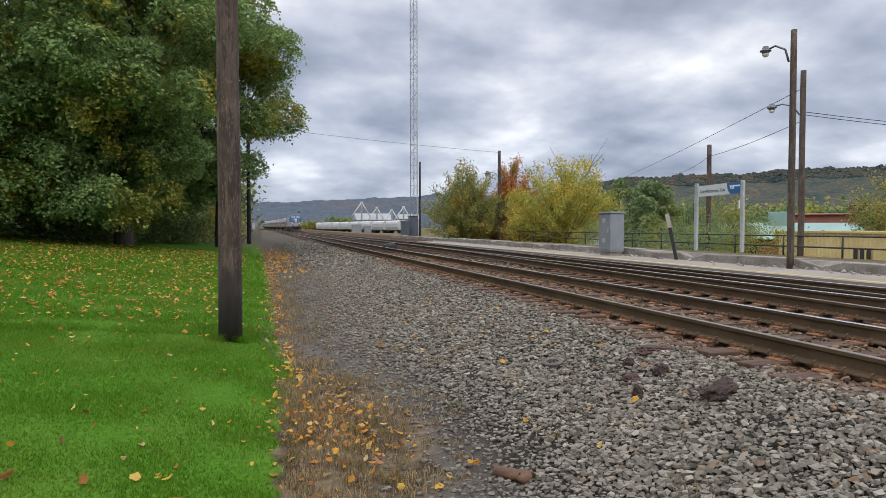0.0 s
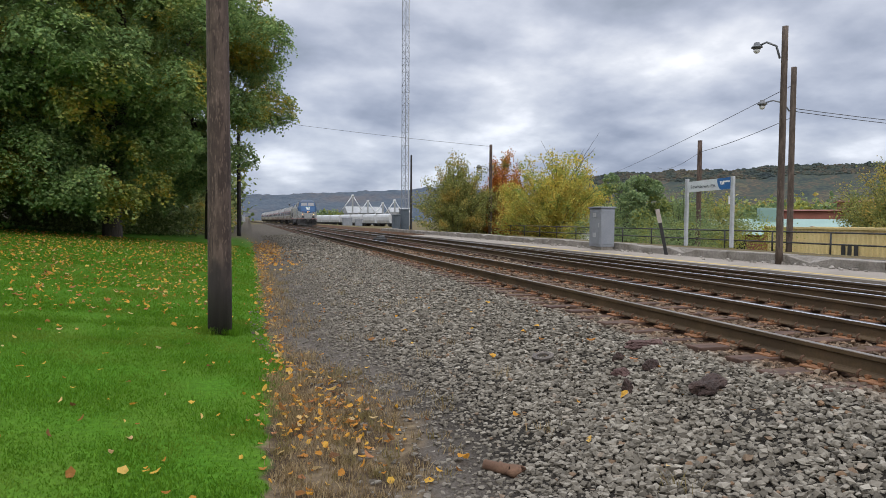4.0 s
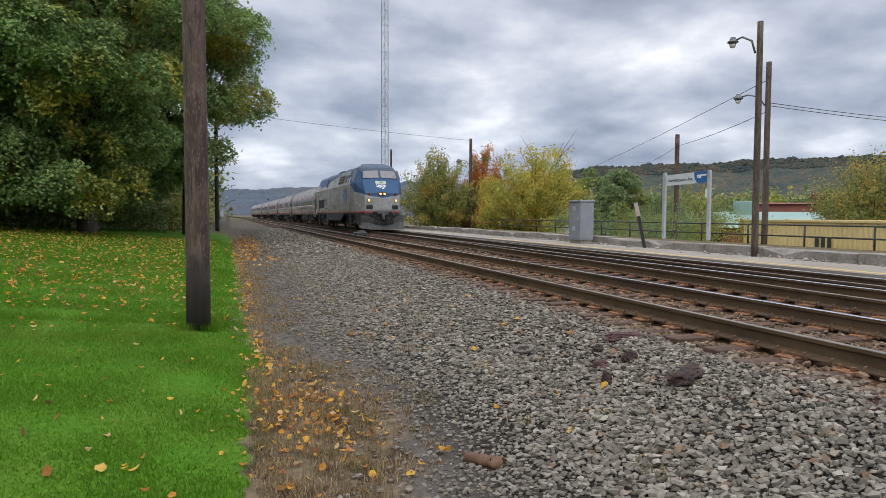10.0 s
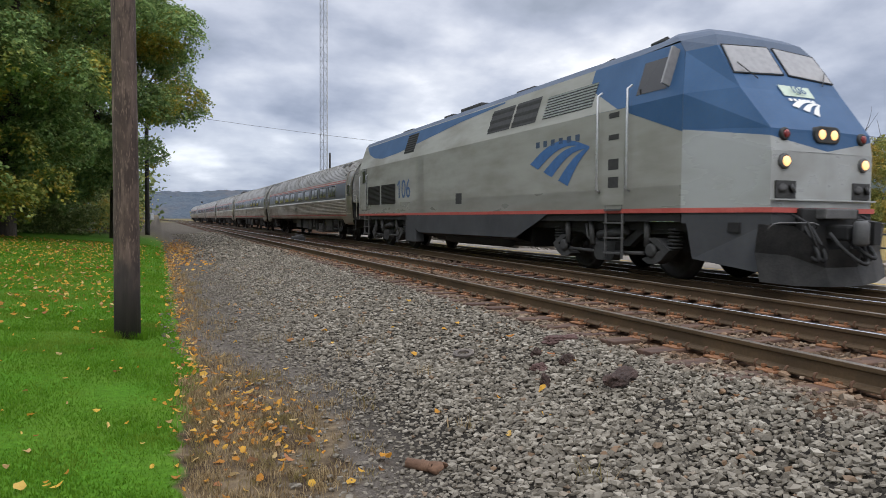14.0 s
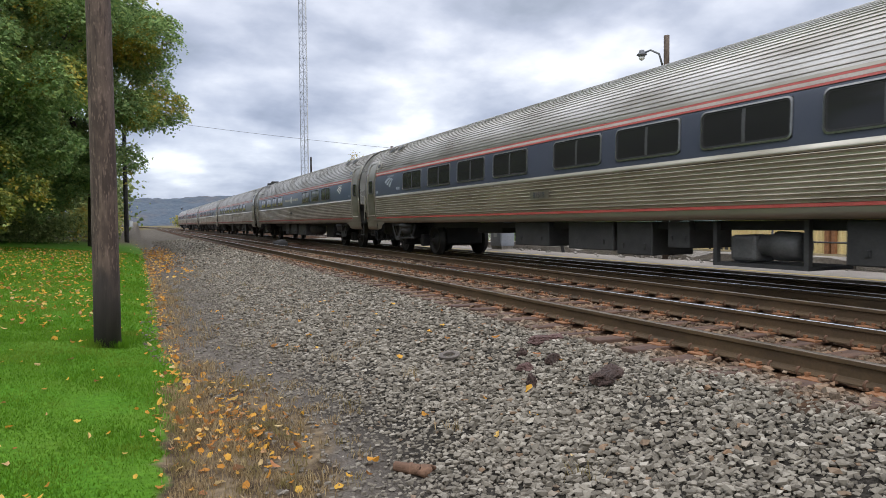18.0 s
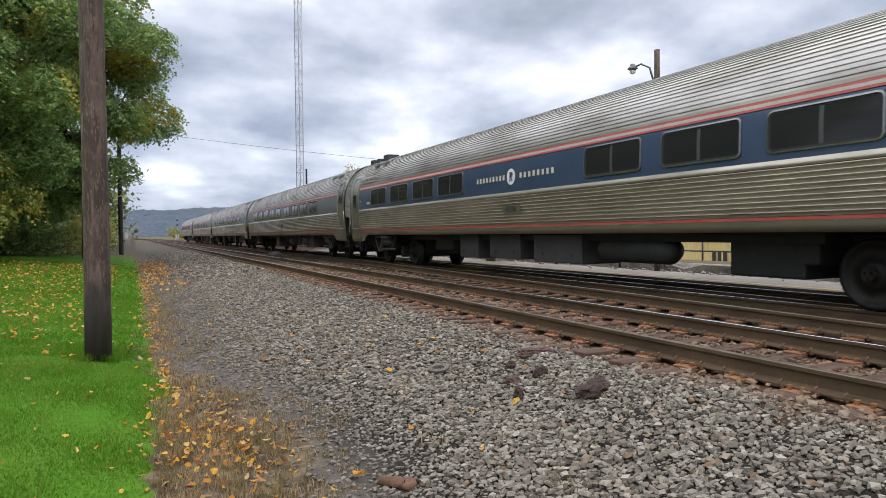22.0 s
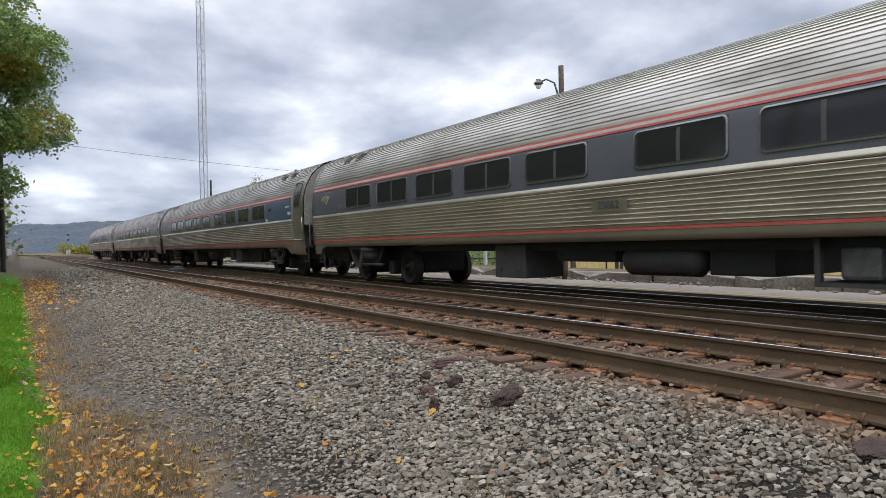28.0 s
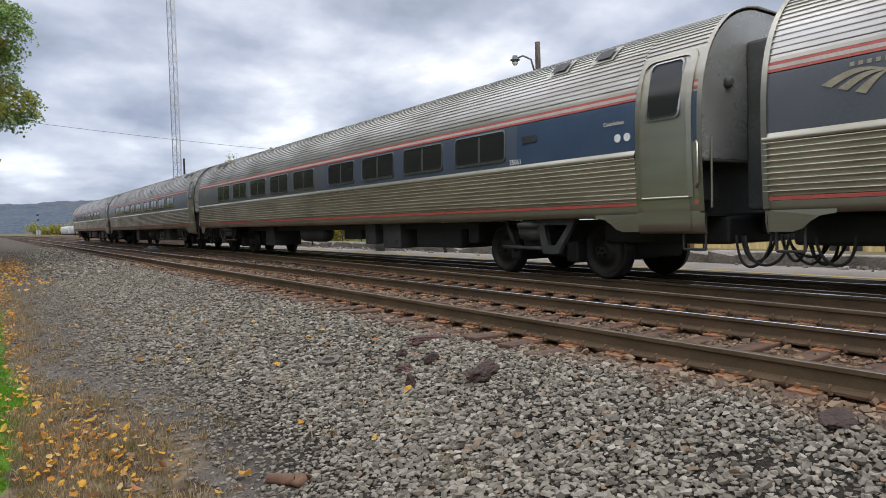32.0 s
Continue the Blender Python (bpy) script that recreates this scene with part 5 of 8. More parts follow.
def vestibule_door(car, y, side, tall, end):
    """A recessed leaf with a rounded head in a wide jamb, and the trap panel below it; end is -1 at the front."""
    w = 0.76
    bm = sheet(bmesh.new(), smooth_line(1.27, 3.16, 0.006, 16), y - w / 2, y + w / 2, side)
    d = part("door", bm, M_STEEL_SMOOTH, car, "grey-brown stainless vestibule door")

    def arch(half, foot, head, r):
        out = [(y - half, foot), (y - half, (foot + head) / 2)] + [(y - half + r - r * cos(a), head - r + r * sin(a)) for a in np.linspace(0, pi / 2, 6)]
        return out + [(2 * y - a, b) for a, b in out[::-1]]

    def dense(line):
        out = []
        for (a, b), (c, e) in zip(line, line[1:]):
            n = max(1, int(abs(e - b) / 0.12))
            out += [(a + (c - a) * k / n, b + (e - b) * k / n) for k in range(n)]
        return out + [line[-1]]

    inner, outer = dense(arch(0.37, 1.24, 3.13, 0.13)), None
    outer = [(y + (a - y) * 0.445 / 0.37, b + (0.07 if b > 2.9 else 0.0)) for a, b in inner]
    bm = bmesh.new()
    rows = [[bm.verts.new(on_side(a, b, o, side)) for a, b in line] for line, o in ((inner, 0.004), (inner, 0.036), (outer, 0.030), (outer, 0.0))]
    for r0, r1 in zip(rows, rows[1:]):
        for k in range(len(inner) - 1):
            bm.faces.new((r0[k], r0[k + 1], r1[k + 1], r1[k]))
    part("door_frame", bm, M_STEEL_SMOOTH, car, "rounded stainless door frame")
    zc, hh, ww = (2.70, 0.78, 0.50) if tall else (2.27, 0.47, 0.40)
    window_parts(d, y, ww, zc, hh, side, M_FRAME, False, "door_window", 0.010)
    bm = sheet(bmesh.new(), [(1.50, 0.775), (1.54, 0.80), (1.558, 0.92), (1.556, 1.06)] + smooth_line(1.07, 1.225, 0.012, 4), y - w / 2, y + w / 2, side)
    part("trap_panel", bm, M_STEEL_SMOOTH, d, "lower trap panel of soiled stainless")
    bm = sheet(bmesh.new(), [on_curve(arc_at(z), o) for z, o in ((1.232, 0.01), (1.236, 0.034), (1.256, 0.036), (1.266, 0.008))], y - w / 2, y + w / 2, side)
    part("trap_edge", bm, M_STEEL, d, "bright ledge under the door leaf")
    yy, x = y + end * 0.54, side * 1.64
    part("grab_rail", path_tube(bmesh.new(), [(x * 0.965, yy - end * 0.06, 1.98), (x, yy, 1.93), (x * 0.995, yy, 1.42), (x * 0.96, yy - end * 0.06, 1.36)], 0.014, 6), M_STEEL, d, "bright grab rail at the corner")


def end_wall(car, y, toward):
    """Bulkhead, diaphragm and hoses at one end; toward is -1 for the front."""
    pts = smooth_line(1.74, 3.835, -0.03, 40)
    bm = bmesh.new()
    ring = [bm.verts.new((s * x, y, z)) for s, seq in ((1, pts), (-1, pts[::-1])) for x, z in seq]
    bm.faces.new(ring)
    w = part("end_wall", bm, M_ENDWALL, car, "dark grey steel end wall")
    inn = y - toward * 0.42
    part("end_recess", box(bmesh.new(), -1.42, 1.42, min(inn, inn - toward * 0.04), max(inn, inn - toward * 0.04), 0.98, 1.76), M_DIAPH, w, "dull grey recess under the end wall")
    part("end_sill", box(bmesh.new(), -1.52, 1.52, min(y, y - toward * 0.1), max(y, y - toward * 0.1), 1.70, 1.738, 0.01), M_STEEL_SMOOTH, w)
    part("junction_box", box(bmesh.new(), -1.25, -0.85, min(inn, inn + toward * 0.2), max(inn, inn + toward * 0.2), 1.2, 1.62, 0.02), M_UNDERGREY, w, "grey junction box")
    part("corner_post", tube(bmesh.new(), (-1.4, y + toward * 0.03, 1.1), (-1.4, y + toward * 0.03, 2.02), 0.014, seg=6), M_STEEL, w, "bright corner grab rail")
    part("tail_lamp", lathe(bmesh.new(), (-1.0, y, 2.75), (-1.0, y + toward * 0.08, 2.75), [(0, 0.075), (0.6, 0.075), (0.75, 0.06), (1, 0.045)]), M_DIAPH, w, "round dark marker lamp")
    bm = bmesh.new()
    box(bm, -0.55, 0.55, min(y, y + toward * 0.36), max(y, y + toward * 0.36), 1.05, 3.35, 0.05)
    part("diaphragm", bm, M_DIAPH, w, "dark grey rubber gangway diaphragm")
    bm = bmesh.new()
    box(bm, -0.16, 0.16, min(y - toward * 0.2, y + toward * 0.42), max(y - toward * 0.2, y + toward * 0.42), 0.72, 1.0, 0.03)
    part("coupler", bm, M_UNDER, car)
    part("draft_gear", box(bmesh.new(), -0.95, 0.95, min(y, y - toward * 2.2), max(y, y - toward * 2.2), 0.60, 0.985, 0.05), M_UNDER, car, "black end underframe")
    rng = random.Random(round(y * 10))
    for k in range(9 if toward > 0 else 0):
        x, mid, span, drop = -1.12 + 0.10 * k, rng.uniform(-0.75, 0.55), rng.uniform(0.30, 0.55), rng.uniform(0.26, 0.44)
        pts = [Vector((x + 0.05 * sin(5 * u + k), y + mid + span * (u - 0.5) * (1 + 0.3 * sin(pi * u)), 0.72 - drop * sin(pi * u) ** 0.8)) for u in np.linspace(0, 1, 15)]
        part("jumper_hose", path_tube(bmesh.new(), pts, 0.019, 6), M_RUBBER, car, "looping black jumper cable")
    bm = bmesh.new()
    for yy in (y - toward * 0.05, y - toward * 0.38):
        tube(bm, (-1.42, yy, 0.98), (-1.42, yy, 0.55), 0.018, seg=6)
    tube(bm, (-1.42, y - toward * 0.05, 0.55), (-1.42, y - toward * 0.38, 0.55), 0.018, seg=6)
    tube(bm, (-1.42, y - toward * 0.05, 0.8), (-1.42, y - toward * 0.38, 0.8), 0.012, seg=6)
    part("step_iron", bm, M_UNDERGREY, car, "grey stirrup step")


CAR = 24.92


def passenger_car(offset, starts, doors, band, number, gear, label, blue=(), cafe=False, logos=(), tall=True):
    """Fluted stainless coach, CAR metres over couplers. doors: ends that have a side door; blue: stretches with a fresher band."""
    car = empty("passenger_car", pose(TRAIN_X, 172 + offset, RAIL2), label, "railway coach", "coaches of the train")
    y0, y1 = 0.40, CAR - 0.40
    v0 = 1.45 if "front" in doors else 0.40
    v1 = CAR - 1.45 if "rear" in doors else CAR - 0.40
    band_front = next((seg[2] for seg in blue if seg[0] < 2.0), band)
    band_rear = next((seg[2] for seg in blue if seg[1] > 23.0), band)
    roof = bmesh.new()
    line = ribbed_line(2.79, 3.839, 0.082, 0.013, 0.36)
    shell(roof, line, v0, v1)
    high = ribbed_line(3.20, 3.839, 0.082, 0.013, 0.36)
    for a, b in ((y0, v0), (v1, y1)):
        if b - a > 0.1:
            shell(roof, high, a, b)
    roof_ob = part("roof", roof, M_STEEL_ROOF, car, "ribbed stainless roof")
    for a in (2.1, 3.05, 21.83, 22.62) if not cafe else (2.1, 3.05, 21.5, 22.4):
        for s in (-1, 1):
            bm = sheet(bmesh.new(), smooth_line(3.36, 3.60, 0.03, 5), a, a + 0.46, s)
            thicken(bm, 0.02)
            hatch = part("roof_hatch", bm, M_STEEL_SMOOTH, roof_ob, "steel roof vent hatch")
            part("vent_opening", sheet(bmesh.new(), smooth_line(3.40, 3.56, 0.054, 4), a + 0.07, a + 0.39, s), M_UNDERGREY, hatch)
    for s in (-1, 1):
        bm = sheet(bmesh.new(), bead_line(1.205, 1.835, 9), v0, v1, s, True)
        part("fluted_panel", bm, M_STEEL, car)
        bm = bmesh.new()
        sheet(bm, smooth_line(1.0, 1.15, 0, 4), v0, v1, s)
        for a, b in ((y0, v0), (v1, y1)):
            if b - a > 0.1:
                sheet(bm, smooth_line(0.99, 3.2, 0.0, 24), a, b, s)
        for a, b in ((y0, v0 + 0.02), (v1 - 0.02, y1)):
            sheet(bm, [(1.47, 0.76), (1.515, 0.785), (1.545, 0.90), (1.547, 1.06)], a, b, s)
        for base, way in ((v0 + 0.02, 1), (v1 - 0.02, -1)):
            cut = [(0.0, 0.785), (0.28, 0.785), (0.40, 0.82), (0.49, 0.90), (0.60, 0.965), (0.78, 0.995), (0.78, 1.04), (0.0, 1.04)]
            bm.faces.new([bm.verts.new((s * (1.515 + 0.03 * min(1, (z - 0.785) / 0.15)), base + way * a, z)) for a, z in cut])
        part("skirt", bm, M_STEEL_SMOOTH, car, "smooth lower sill of soiled stainless")
        bm = sheet(bmesh.new(), smooth_line(1.155, 1.20, 0.006, 3), v0, v1, s)
        part("red_stripe", bm, M_STRIPE, car, "thin red line along the sill")
        bm = sheet(bmesh.new(), [on_curve(arc_at(z), o) for z, o in ((1.838, 0.0), (1.842, 0.020), (1.856, 0.030), (1.874, 0.030), (1.905, 0.014), (1.935, 0.002))], v0, v1, s)
        part("belt_rail", bm, M_STEEL, car, "pale belt moulding")
        zs = [1.90, 2.04, 2.58, 2.625]
        edges = sorted({v0, v1, *(e for st in starts for e in (st, st + 1.50)), *(e for seg in blue for e in seg[:2])})
        edges = [e for e in edges if v0 <= e <= v1]
        bands, run, last = {}, 0, None
        for ya, yb in zip(edges, edges[1:]):
            mid = (ya + yb) / 2
            inside = any(st < mid < st + 1.50 for st in starts)
            mat = next((seg[2] for seg in blue if seg[0] < mid < seg[1]), band)
            run += mat is not last
            last = mat
            bm = bands.setdefault(run, (bmesh.new(), mat))[0]
            for za, zb in zip(zs, zs[1:]):
                if inside and za == 2.04:
                    continue
                sheet(bm, smooth_line(za, zb, 0.0, 4), ya, yb, s)
        for bm, mat in bands.values():
            bmesh.ops.remove_doubles(bm, verts=bm.verts, dist=0.001)
            part("window_band", bm, mat, car)
        for st in starts:
            window_parts(car, st + 0.75, 1.48, 2.31, 0.53, s)
        for za, zb, mat, lb in ((2.635, 2.668, M_STRIPE, "red stripe"), (2.670, 2.718, M_STRIPE_PALE, "pale stripe"), (2.720, 2.753, M_STRIPE, "red stripe")):
            part("stripe", sheet(bmesh.new(), smooth_line(za, zb, 0.004, 3), v0, v1, s), mat, car, lb)
        part("cant_rail", sheet(bmesh.new(), smooth_line(2.755, 2.80, 0.006, 3), v0, v1, s), M_STEEL_SMOOTH, car)
        if "front" in doors:
            vestibule_door(car, 0.98, s, tall, -1)
            end_flash(car, 0.415, 0.53, s, band_front)
        if "rear" in doors:
            vestibule_door(car, CAR - 0.98, s, tall, 1)
            end_flash(car, CAR - 0.53, CAR - 0.415, s, band_rear)
    for a in (y0 - 0.012, y1 - 0.058):
        bm = shell(bmesh.new(), smooth_line(1.0, 3.839, 0.022, 40), a, a + 0.07)
        for f in bm.faces:
            f.smooth = True
        thicken(bm, 0.02)
        part("end_trim", bm, M_STEEL_SMOOTH, car, "smooth end moulding")
    end_wall(car, y0 + 0.02, -1)
    end_wall(car, y1 - 0.02, 1)
    part("floor_pan", box(bmesh.new(), -1.42, 1.42, 0.5, CAR - 0.5, 0.99, 1.02), M_UNDER, car)
    part("center_sill", box(bmesh.new(), -1.18, 1.18, 5.6, 19.3, 0.85, 0.985), M_UNDER, car)
    for a, way in ((3.95, 1), (CAR - 3.6, -1)):
        car_truck(car, a, way)
    for kind, a, b, z, mat in gear:
        bm = bmesh.new()
        if kind == "box":
            box(bm, -1.30, -0.35, a, b, z, 0.985, 0.02)
            for k in (0.2, 0.8):
                box(bm, -1.325, -1.301, a + (b - a) * k - 0.03, a + (b - a) * k + 0.03, z + 0.12, z + 0.2)
            part("equipment_box", bm, mat, car)
        elif kind == "motor":
            for y in (a - 0.12, b + 0.08):
                box(bm, -1.32, -1.24, y, y + 0.07, z - 0.06, 0.985)
            box(bm, -1.32, -0.4, a - 0.12, b + 0.15, z - 0.10, z - 0.05)
            rack = part("machine_rack", bm, M_UNDERGREY, car, "open frame holding a compressor")
            part("compressor", lathe(bmesh.new(), (-1.05, a + 0.1, z + 0.2), (-1.05, b - 0.35, z + 0.22), [(0, 0.12), (0.05, 0.2), (0.5, 0.21), (0.55, 0.16), (1, 0.15)], 20), M_PLOW, rack, "grey compressor")
            part("motor_cover", box(bmesh.new(), -1.25, -0.8, b - 0.55, b - 0.1, z - 0.02, z + 0.36, 0.05), M_PLOW, rack)
        elif kind == "dark":
            box(bm, -1.1, 1.1, a, b, z, 0.985, 0.03)
            part("equipment_box", bm, M_UNDER, car)
        else:
            lathe(bm, (-0.95, a, z), (-0.95, b, z), [(0, 0.02), (0.03, 0.16), (0.09, 0.24), (0.91, 0.24), (0.97, 0.16), (1, 0.02)], 24)
            t = part("air_tank", bm, mat, car)
            part("hanger", box(bmesh.new(), -1.0, -0.9, a + 0.4, a + 0.45, z + 0.2, 0.985), M_UNDER, t)
            part("drain_cock", tube(bmesh.new(), (-0.95, b - 0.5, z - 0.24), (-0.95, b - 0.5, z - 0.34), 0.02, seg=6), M_UNDER, t)
    bm = bmesh.new()
    for x in (-0.7, 0.2, 0.9):
        tube(bm, (x, 1.0, 0.94), (x, 24.0, 0.94), 0.03, seg=6)
    part("pipe_run", bm, M_UNDER, car)
    if number:
        s = -1
        bm = bmesh.new()
        sheet(bm, smooth_line(1.46, 1.64, 0.026, 3), number[1] - 0.36, number[1] + 0.36, s)
        thicken(bm, 0.008)
        pl = part("number_board", bm, M_STEEL, car, "raised steel number board")
        side_text(pl, number[0], number[1], 1.55, 0.175, M_TEXT_DARK, out=0.040)
    for yy, size, mat, flip in logos:
        fan_emblem(car, lambda a, b: on_side(a, b, 0.012, -1), yy - size * 0.55, 2.43, size * 0.53, mat)
    if cafe:
        rack = part("roof_rack", box(bmesh.new(), -0.74, -0.46, 22.5, 24.5, 3.68, 3.81, 0.02), M_UNDERGREY, roof_ob, "long grey equipment rack along the roof")
        for a, b, top in ((22.55, 23.0, 3.93), (23.45, 23.75, 3.87), (24.1, 24.45, 3.89)):
            part("roof_unit", box(bmesh.new(), -0.80, -0.34, a, b, 3.70, top, 0.03), M_UNDERGREY, rack)
    VEHICLES.append((car, offset))
    return car


GEAR_A = [("box", 5.2, 6.6, 0.42, M_UNDERGREY), ("box", 9.15, 9.62, 0.55, M_UNDERGREY), ("box", 9.98, 10.89, 0.40, M_UNDERGREY), ("box", 10.99, 12.38, 0.45, M_UNDERGREY), ("box", 13.09, 14.46, 0.47, M_UNDERGREY), ("dark", 15.4, 16.7, 0.72, None), ("motor", 7.2, 8.5, 0.42, None)]
GEAR_B = [("box", 14.75, 15.75, 0.40, M_UNDERGREY), ("box", 12.75, 14.15, 0.42, M_UNDERGREY), ("box", 10.5, 12.2, 0.40, M_UNDERGREY), ("tank", 8.3, 10.3, 0.70, M_UNDERGREY), ("dark", 5.93, 7.15, 0.36, None), ("dark", 16.6, 17.8, 0.55, None)]
GEAR_C = [("box", 6.7, 7.6, 0.42, M_UNDERGREY), ("motor", 8.0, 9.5, 0.52, None), ("tank", 11.3, 12.8, 0.70, M_UNDERGREY), ("dark", 10.25, 11.2, 0.50, None), ("box", 14.91, 15.83, 0.34, M_UNDERGREY), ("dark", 12.9, 14.3, 0.66, None)]
GEAR_D = [("dark", 6.3, 8.0, 0.45, None), ("box", 8.4, 9.2, 0.42, M_UNDERGREY), ("box", 9.6, 10.1, 0.5, M_UNDERGREY), ("tank", 13.0, 14.7, 0.74, M_UNDERGREY), ("box", 16.5, 17.3, 0.36, M_UNDER), ("dark", 10.7, 11.7, 0.6, None)]
SET_1 = [3.27, 5.20, 7.13, 9.05, 10.96, 13.45, 15.38, 17.33, 19.31]
SET_2 = [4.61, 6.53, 8.50, 14.98, 16.80, 18.70, 20.63]
SET_3 = [4.75, 6.68, 8.62, 10.55, 13.00, 14.92, 16.83, 18.74, 20.62]
SET_4 = [4.25, 6.18, 8.10, 10.02, 12.45, 14.38, 16.30, 18.23, 20.15]

LABEL = "fluted stainless passenger coach with "
c1 = passenger_car(20.5, SET_1, ("front", "rear"), M_BAND_SLATE, ("81518", 12.98), GEAR_A, LABEL + "slate-blue window band and red pinstripes", ((19.2, 23.5, M_BAND_MID),), False, ((22.05, 0.66, M_PALEBLUE, -1),), False)
c2 = passenger_car(20.5 + CAR, SET_2, ("front", "rear"), M_BAND_BLUE, ("43390", 12.6), GEAR_B, LABEL + "pale service lettering on a blue band", (), True, ((3.1, 0.6, M_WHITE, -1),), False)
c3 = passenger_car(20.5 + 2 * CAR, SET_3, ("front",), M_BAND_GREY, ("25062", 12.56), GEAR_C, LABEL + "faded grey window band", (), False, ((23.5, 0.56, M_GOLD, -1),))
c4 = passenger_car(20.5 + 3 * CAR, SET_4, ("front",), M_BAND_MID, None, GEAR_D, LABEL + "blue end and tall vestibule door", ((1.44, 3.95, M_BAND_BLUE), (11.9, 24.8, M_BAND_GREY)), False, ((23.5, 0.56, M_GOLD, -1),))
c5 = passenger_car(20.5 + 4 * CAR, SET_4, ("front",), M_BAND_MID, None, GEAR_C, LABEL + "faded blue window band", ((11.9, 24.8, M_BAND_GREY),))
c6 = passenger_car(20.5 + 5 * CAR, SET_3, ("front",), M_BAND_GREY, None, GEAR_A, LABEL + "dusty grey window band")
for c in (c3, c4):
    side_bars(c, "emblem_wordmark", 23.36, 2.55, 0.5, 0.045, M_GOLD, -1, 6, "pale wordmark bar")
for c, y, m in ((c1, 21.95, M_PALEBLUE), (c2, 3.1, M_WHITE)):
    side_bars(c, "emblem_wordmark", y, 2.545, 0.6, 0.05, m, -1, 6, "white wordmark bar")
# service lettering and emblem disc on the second coach
side_bars(c2, "service_lettering", 13.58, 2.27, 1.39, 0.115, M_CREAM, -1, 9, "pale service lettering bar")
side_bars(c2, "service_lettering", 11.65, 2.27, 1.36, 0.115, M_CREAM, -1, 8, "pale service lettering bar")
bm = bmesh.new()
bm.faces.new([bm.verts.new(on_side(12.61 + 0.18 * cos(a), 2.27 + 0.18 * sin(a), 0.012, -1)) for a in np.linspace(0, 2 * pi, 24, endpoint=False)])
disc = part("service_emblem", bm, M_WHITE, c2, "round pale emblem")
bm = bmesh.new()
bm.faces.new([bm.verts.new(on_side(12.61 + a, 2.27 + b, 0.016, -1)) for a, b in ((0.06, -0.11), (0.06, 0.11), (-0.06, 0.09), (-0.08, 0.03), (-0.03, -0.01), (-0.08, -0.11), (-0.04, -0.11), (0.02, -0.02), (0.02, -0.11))])
part("emblem_mark", bm, M_BAND_BLUE, disc)
side_text(c3, "25062", 22.47, 2.14, 0.13, M_GOLD)
side_text(c1, "81518", 21.2, 2.10, 0.13, M_PALEBLUE)
side_text(c4, "25061", 3.98, 1.99, 0.125, M_WHITE)
side_text(c4, "Coachclass", 1.82, 2.36, 0.085, M_CREAM)
for yy in (1.75, 1.58):
    bm = bmesh.new()
    bm.faces.new([bm.verts.new(on_side(yy + 0.06 * cos(a), 2.14 + 0.06 * sin(a), 0.012, -1)) for a in np.linspace(0, 2 * pi, 16, endpoint=False)])
    part("pictogram", bm, M_WHITE, c4, "small white round pictogram")
bm = bmesh.new()
sheet(bm, smooth_line(2.29, 2.40, 0.02, 3), 3.45, 3.80, -1)
thicken(bm, 0.01)
part("destination_box", bm, M_UNDERGREY, c4, "small dark destination window")


def vent_plate(car, y, glass):
    """A small framed window set into the roof edge beside the door."""
    bm = sheet(bmesh.new(), smooth_line(2.86, 3.10, 0.028, 4), y - 0.20, y + 0.20, -1)
    thicken(bm, 0.015)
    plate = part("indicator_plate", bm, M_STEEL, car, "steel plate with a small oval window")
    bm = bmesh.new()
    bm.faces.new([bm.verts.new(on_side(a, b, 0.046, -1)) for a, b in rounded(y, 2.98, 0.27, 0.12, 0.055, 4)])
    part("indicator_glass", bm, glass, plate)


for c, y, m in ((c1, 23.25, M_DIAPH), (c1, 1.68, M_DIAPH), (c2, 23.26, M_BAND_BLUE), (c2, 1.68, M_BAND_BLUE)):
    vent_plate(c, y, m)
bm = sheet(bmesh.new(), smooth_line(2.87, 3.09, 0.030, 4), 21.75, 23.04, -1)
thicken(bm, 0.015)
board = part("car_type_board", bm, M_STEEL, c2, "riveted steel board with embossed lettering")
side_text(board, "FOOD SERVICE CAR", 22.39, 2.975, 0.130, M_TEXT_DARK, out=0.048)
side_text(c2, "43390", 22.40, 2.12, 0.13, M_CREAM)
side_text(c2, "Cafe", 23.30, 2.24, 0.085, M_CREAM)
for c, yy, zz in ((c2, 23.32, 2.09), (c1, 23.34, 2.07), (c1, 23.20, 2.07), (c2, 1.60, 2.07), (c2, 1.74, 2.07)):
    bm = bmesh.new()
    bm.faces.new([bm.verts.new(on_side(yy + 0.05 * cos(a), zz + 0.05 * sin(a), 0.012, -1)) for a in np.linspace(0, 2 * pi, 16, endpoint=False)])
    part("pictogram", bm, M_PALEBLUE, c, "small pale round pictogram")


def quads(mat, parent, name, faces, label=""):
    bm = bmesh.new()
    for f in faces:
        bm.faces.new([bm.verts.new(c) for c in f])
    bmesh.ops.remove_doubles(bm, verts=bm.verts, dist=0.0005)
    return part(name, bm, mat, parent, label)


def grille(parent, y0, y1, z0, z1, pos_at, bars, label, frame=M_LOCO_GREY):
    """A dark opening with slats; pos_at(y, z, out) gives the place on the side."""
    g = quads(M_GRILLE, parent, "grille", [[pos_at(y0, z0, 0.006), pos_at(y1, z0, 0.006), pos_at(y1, z1, 0.006), pos_at(y0, z1, 0.006)]], label)
    for k in range(bars):
        a = z0 + (z1 - z0) * (k + 0.3) / bars
        b = z0 + (z1 - z0) * (k + 0.65) / bars
        quads(frame, g, "slat", [[pos_at(y0, a, 0.010), pos_at(y1, a, 0.010), pos_at(y1, b, 0.026), pos_at(y0, b, 0.026)]])
    return g


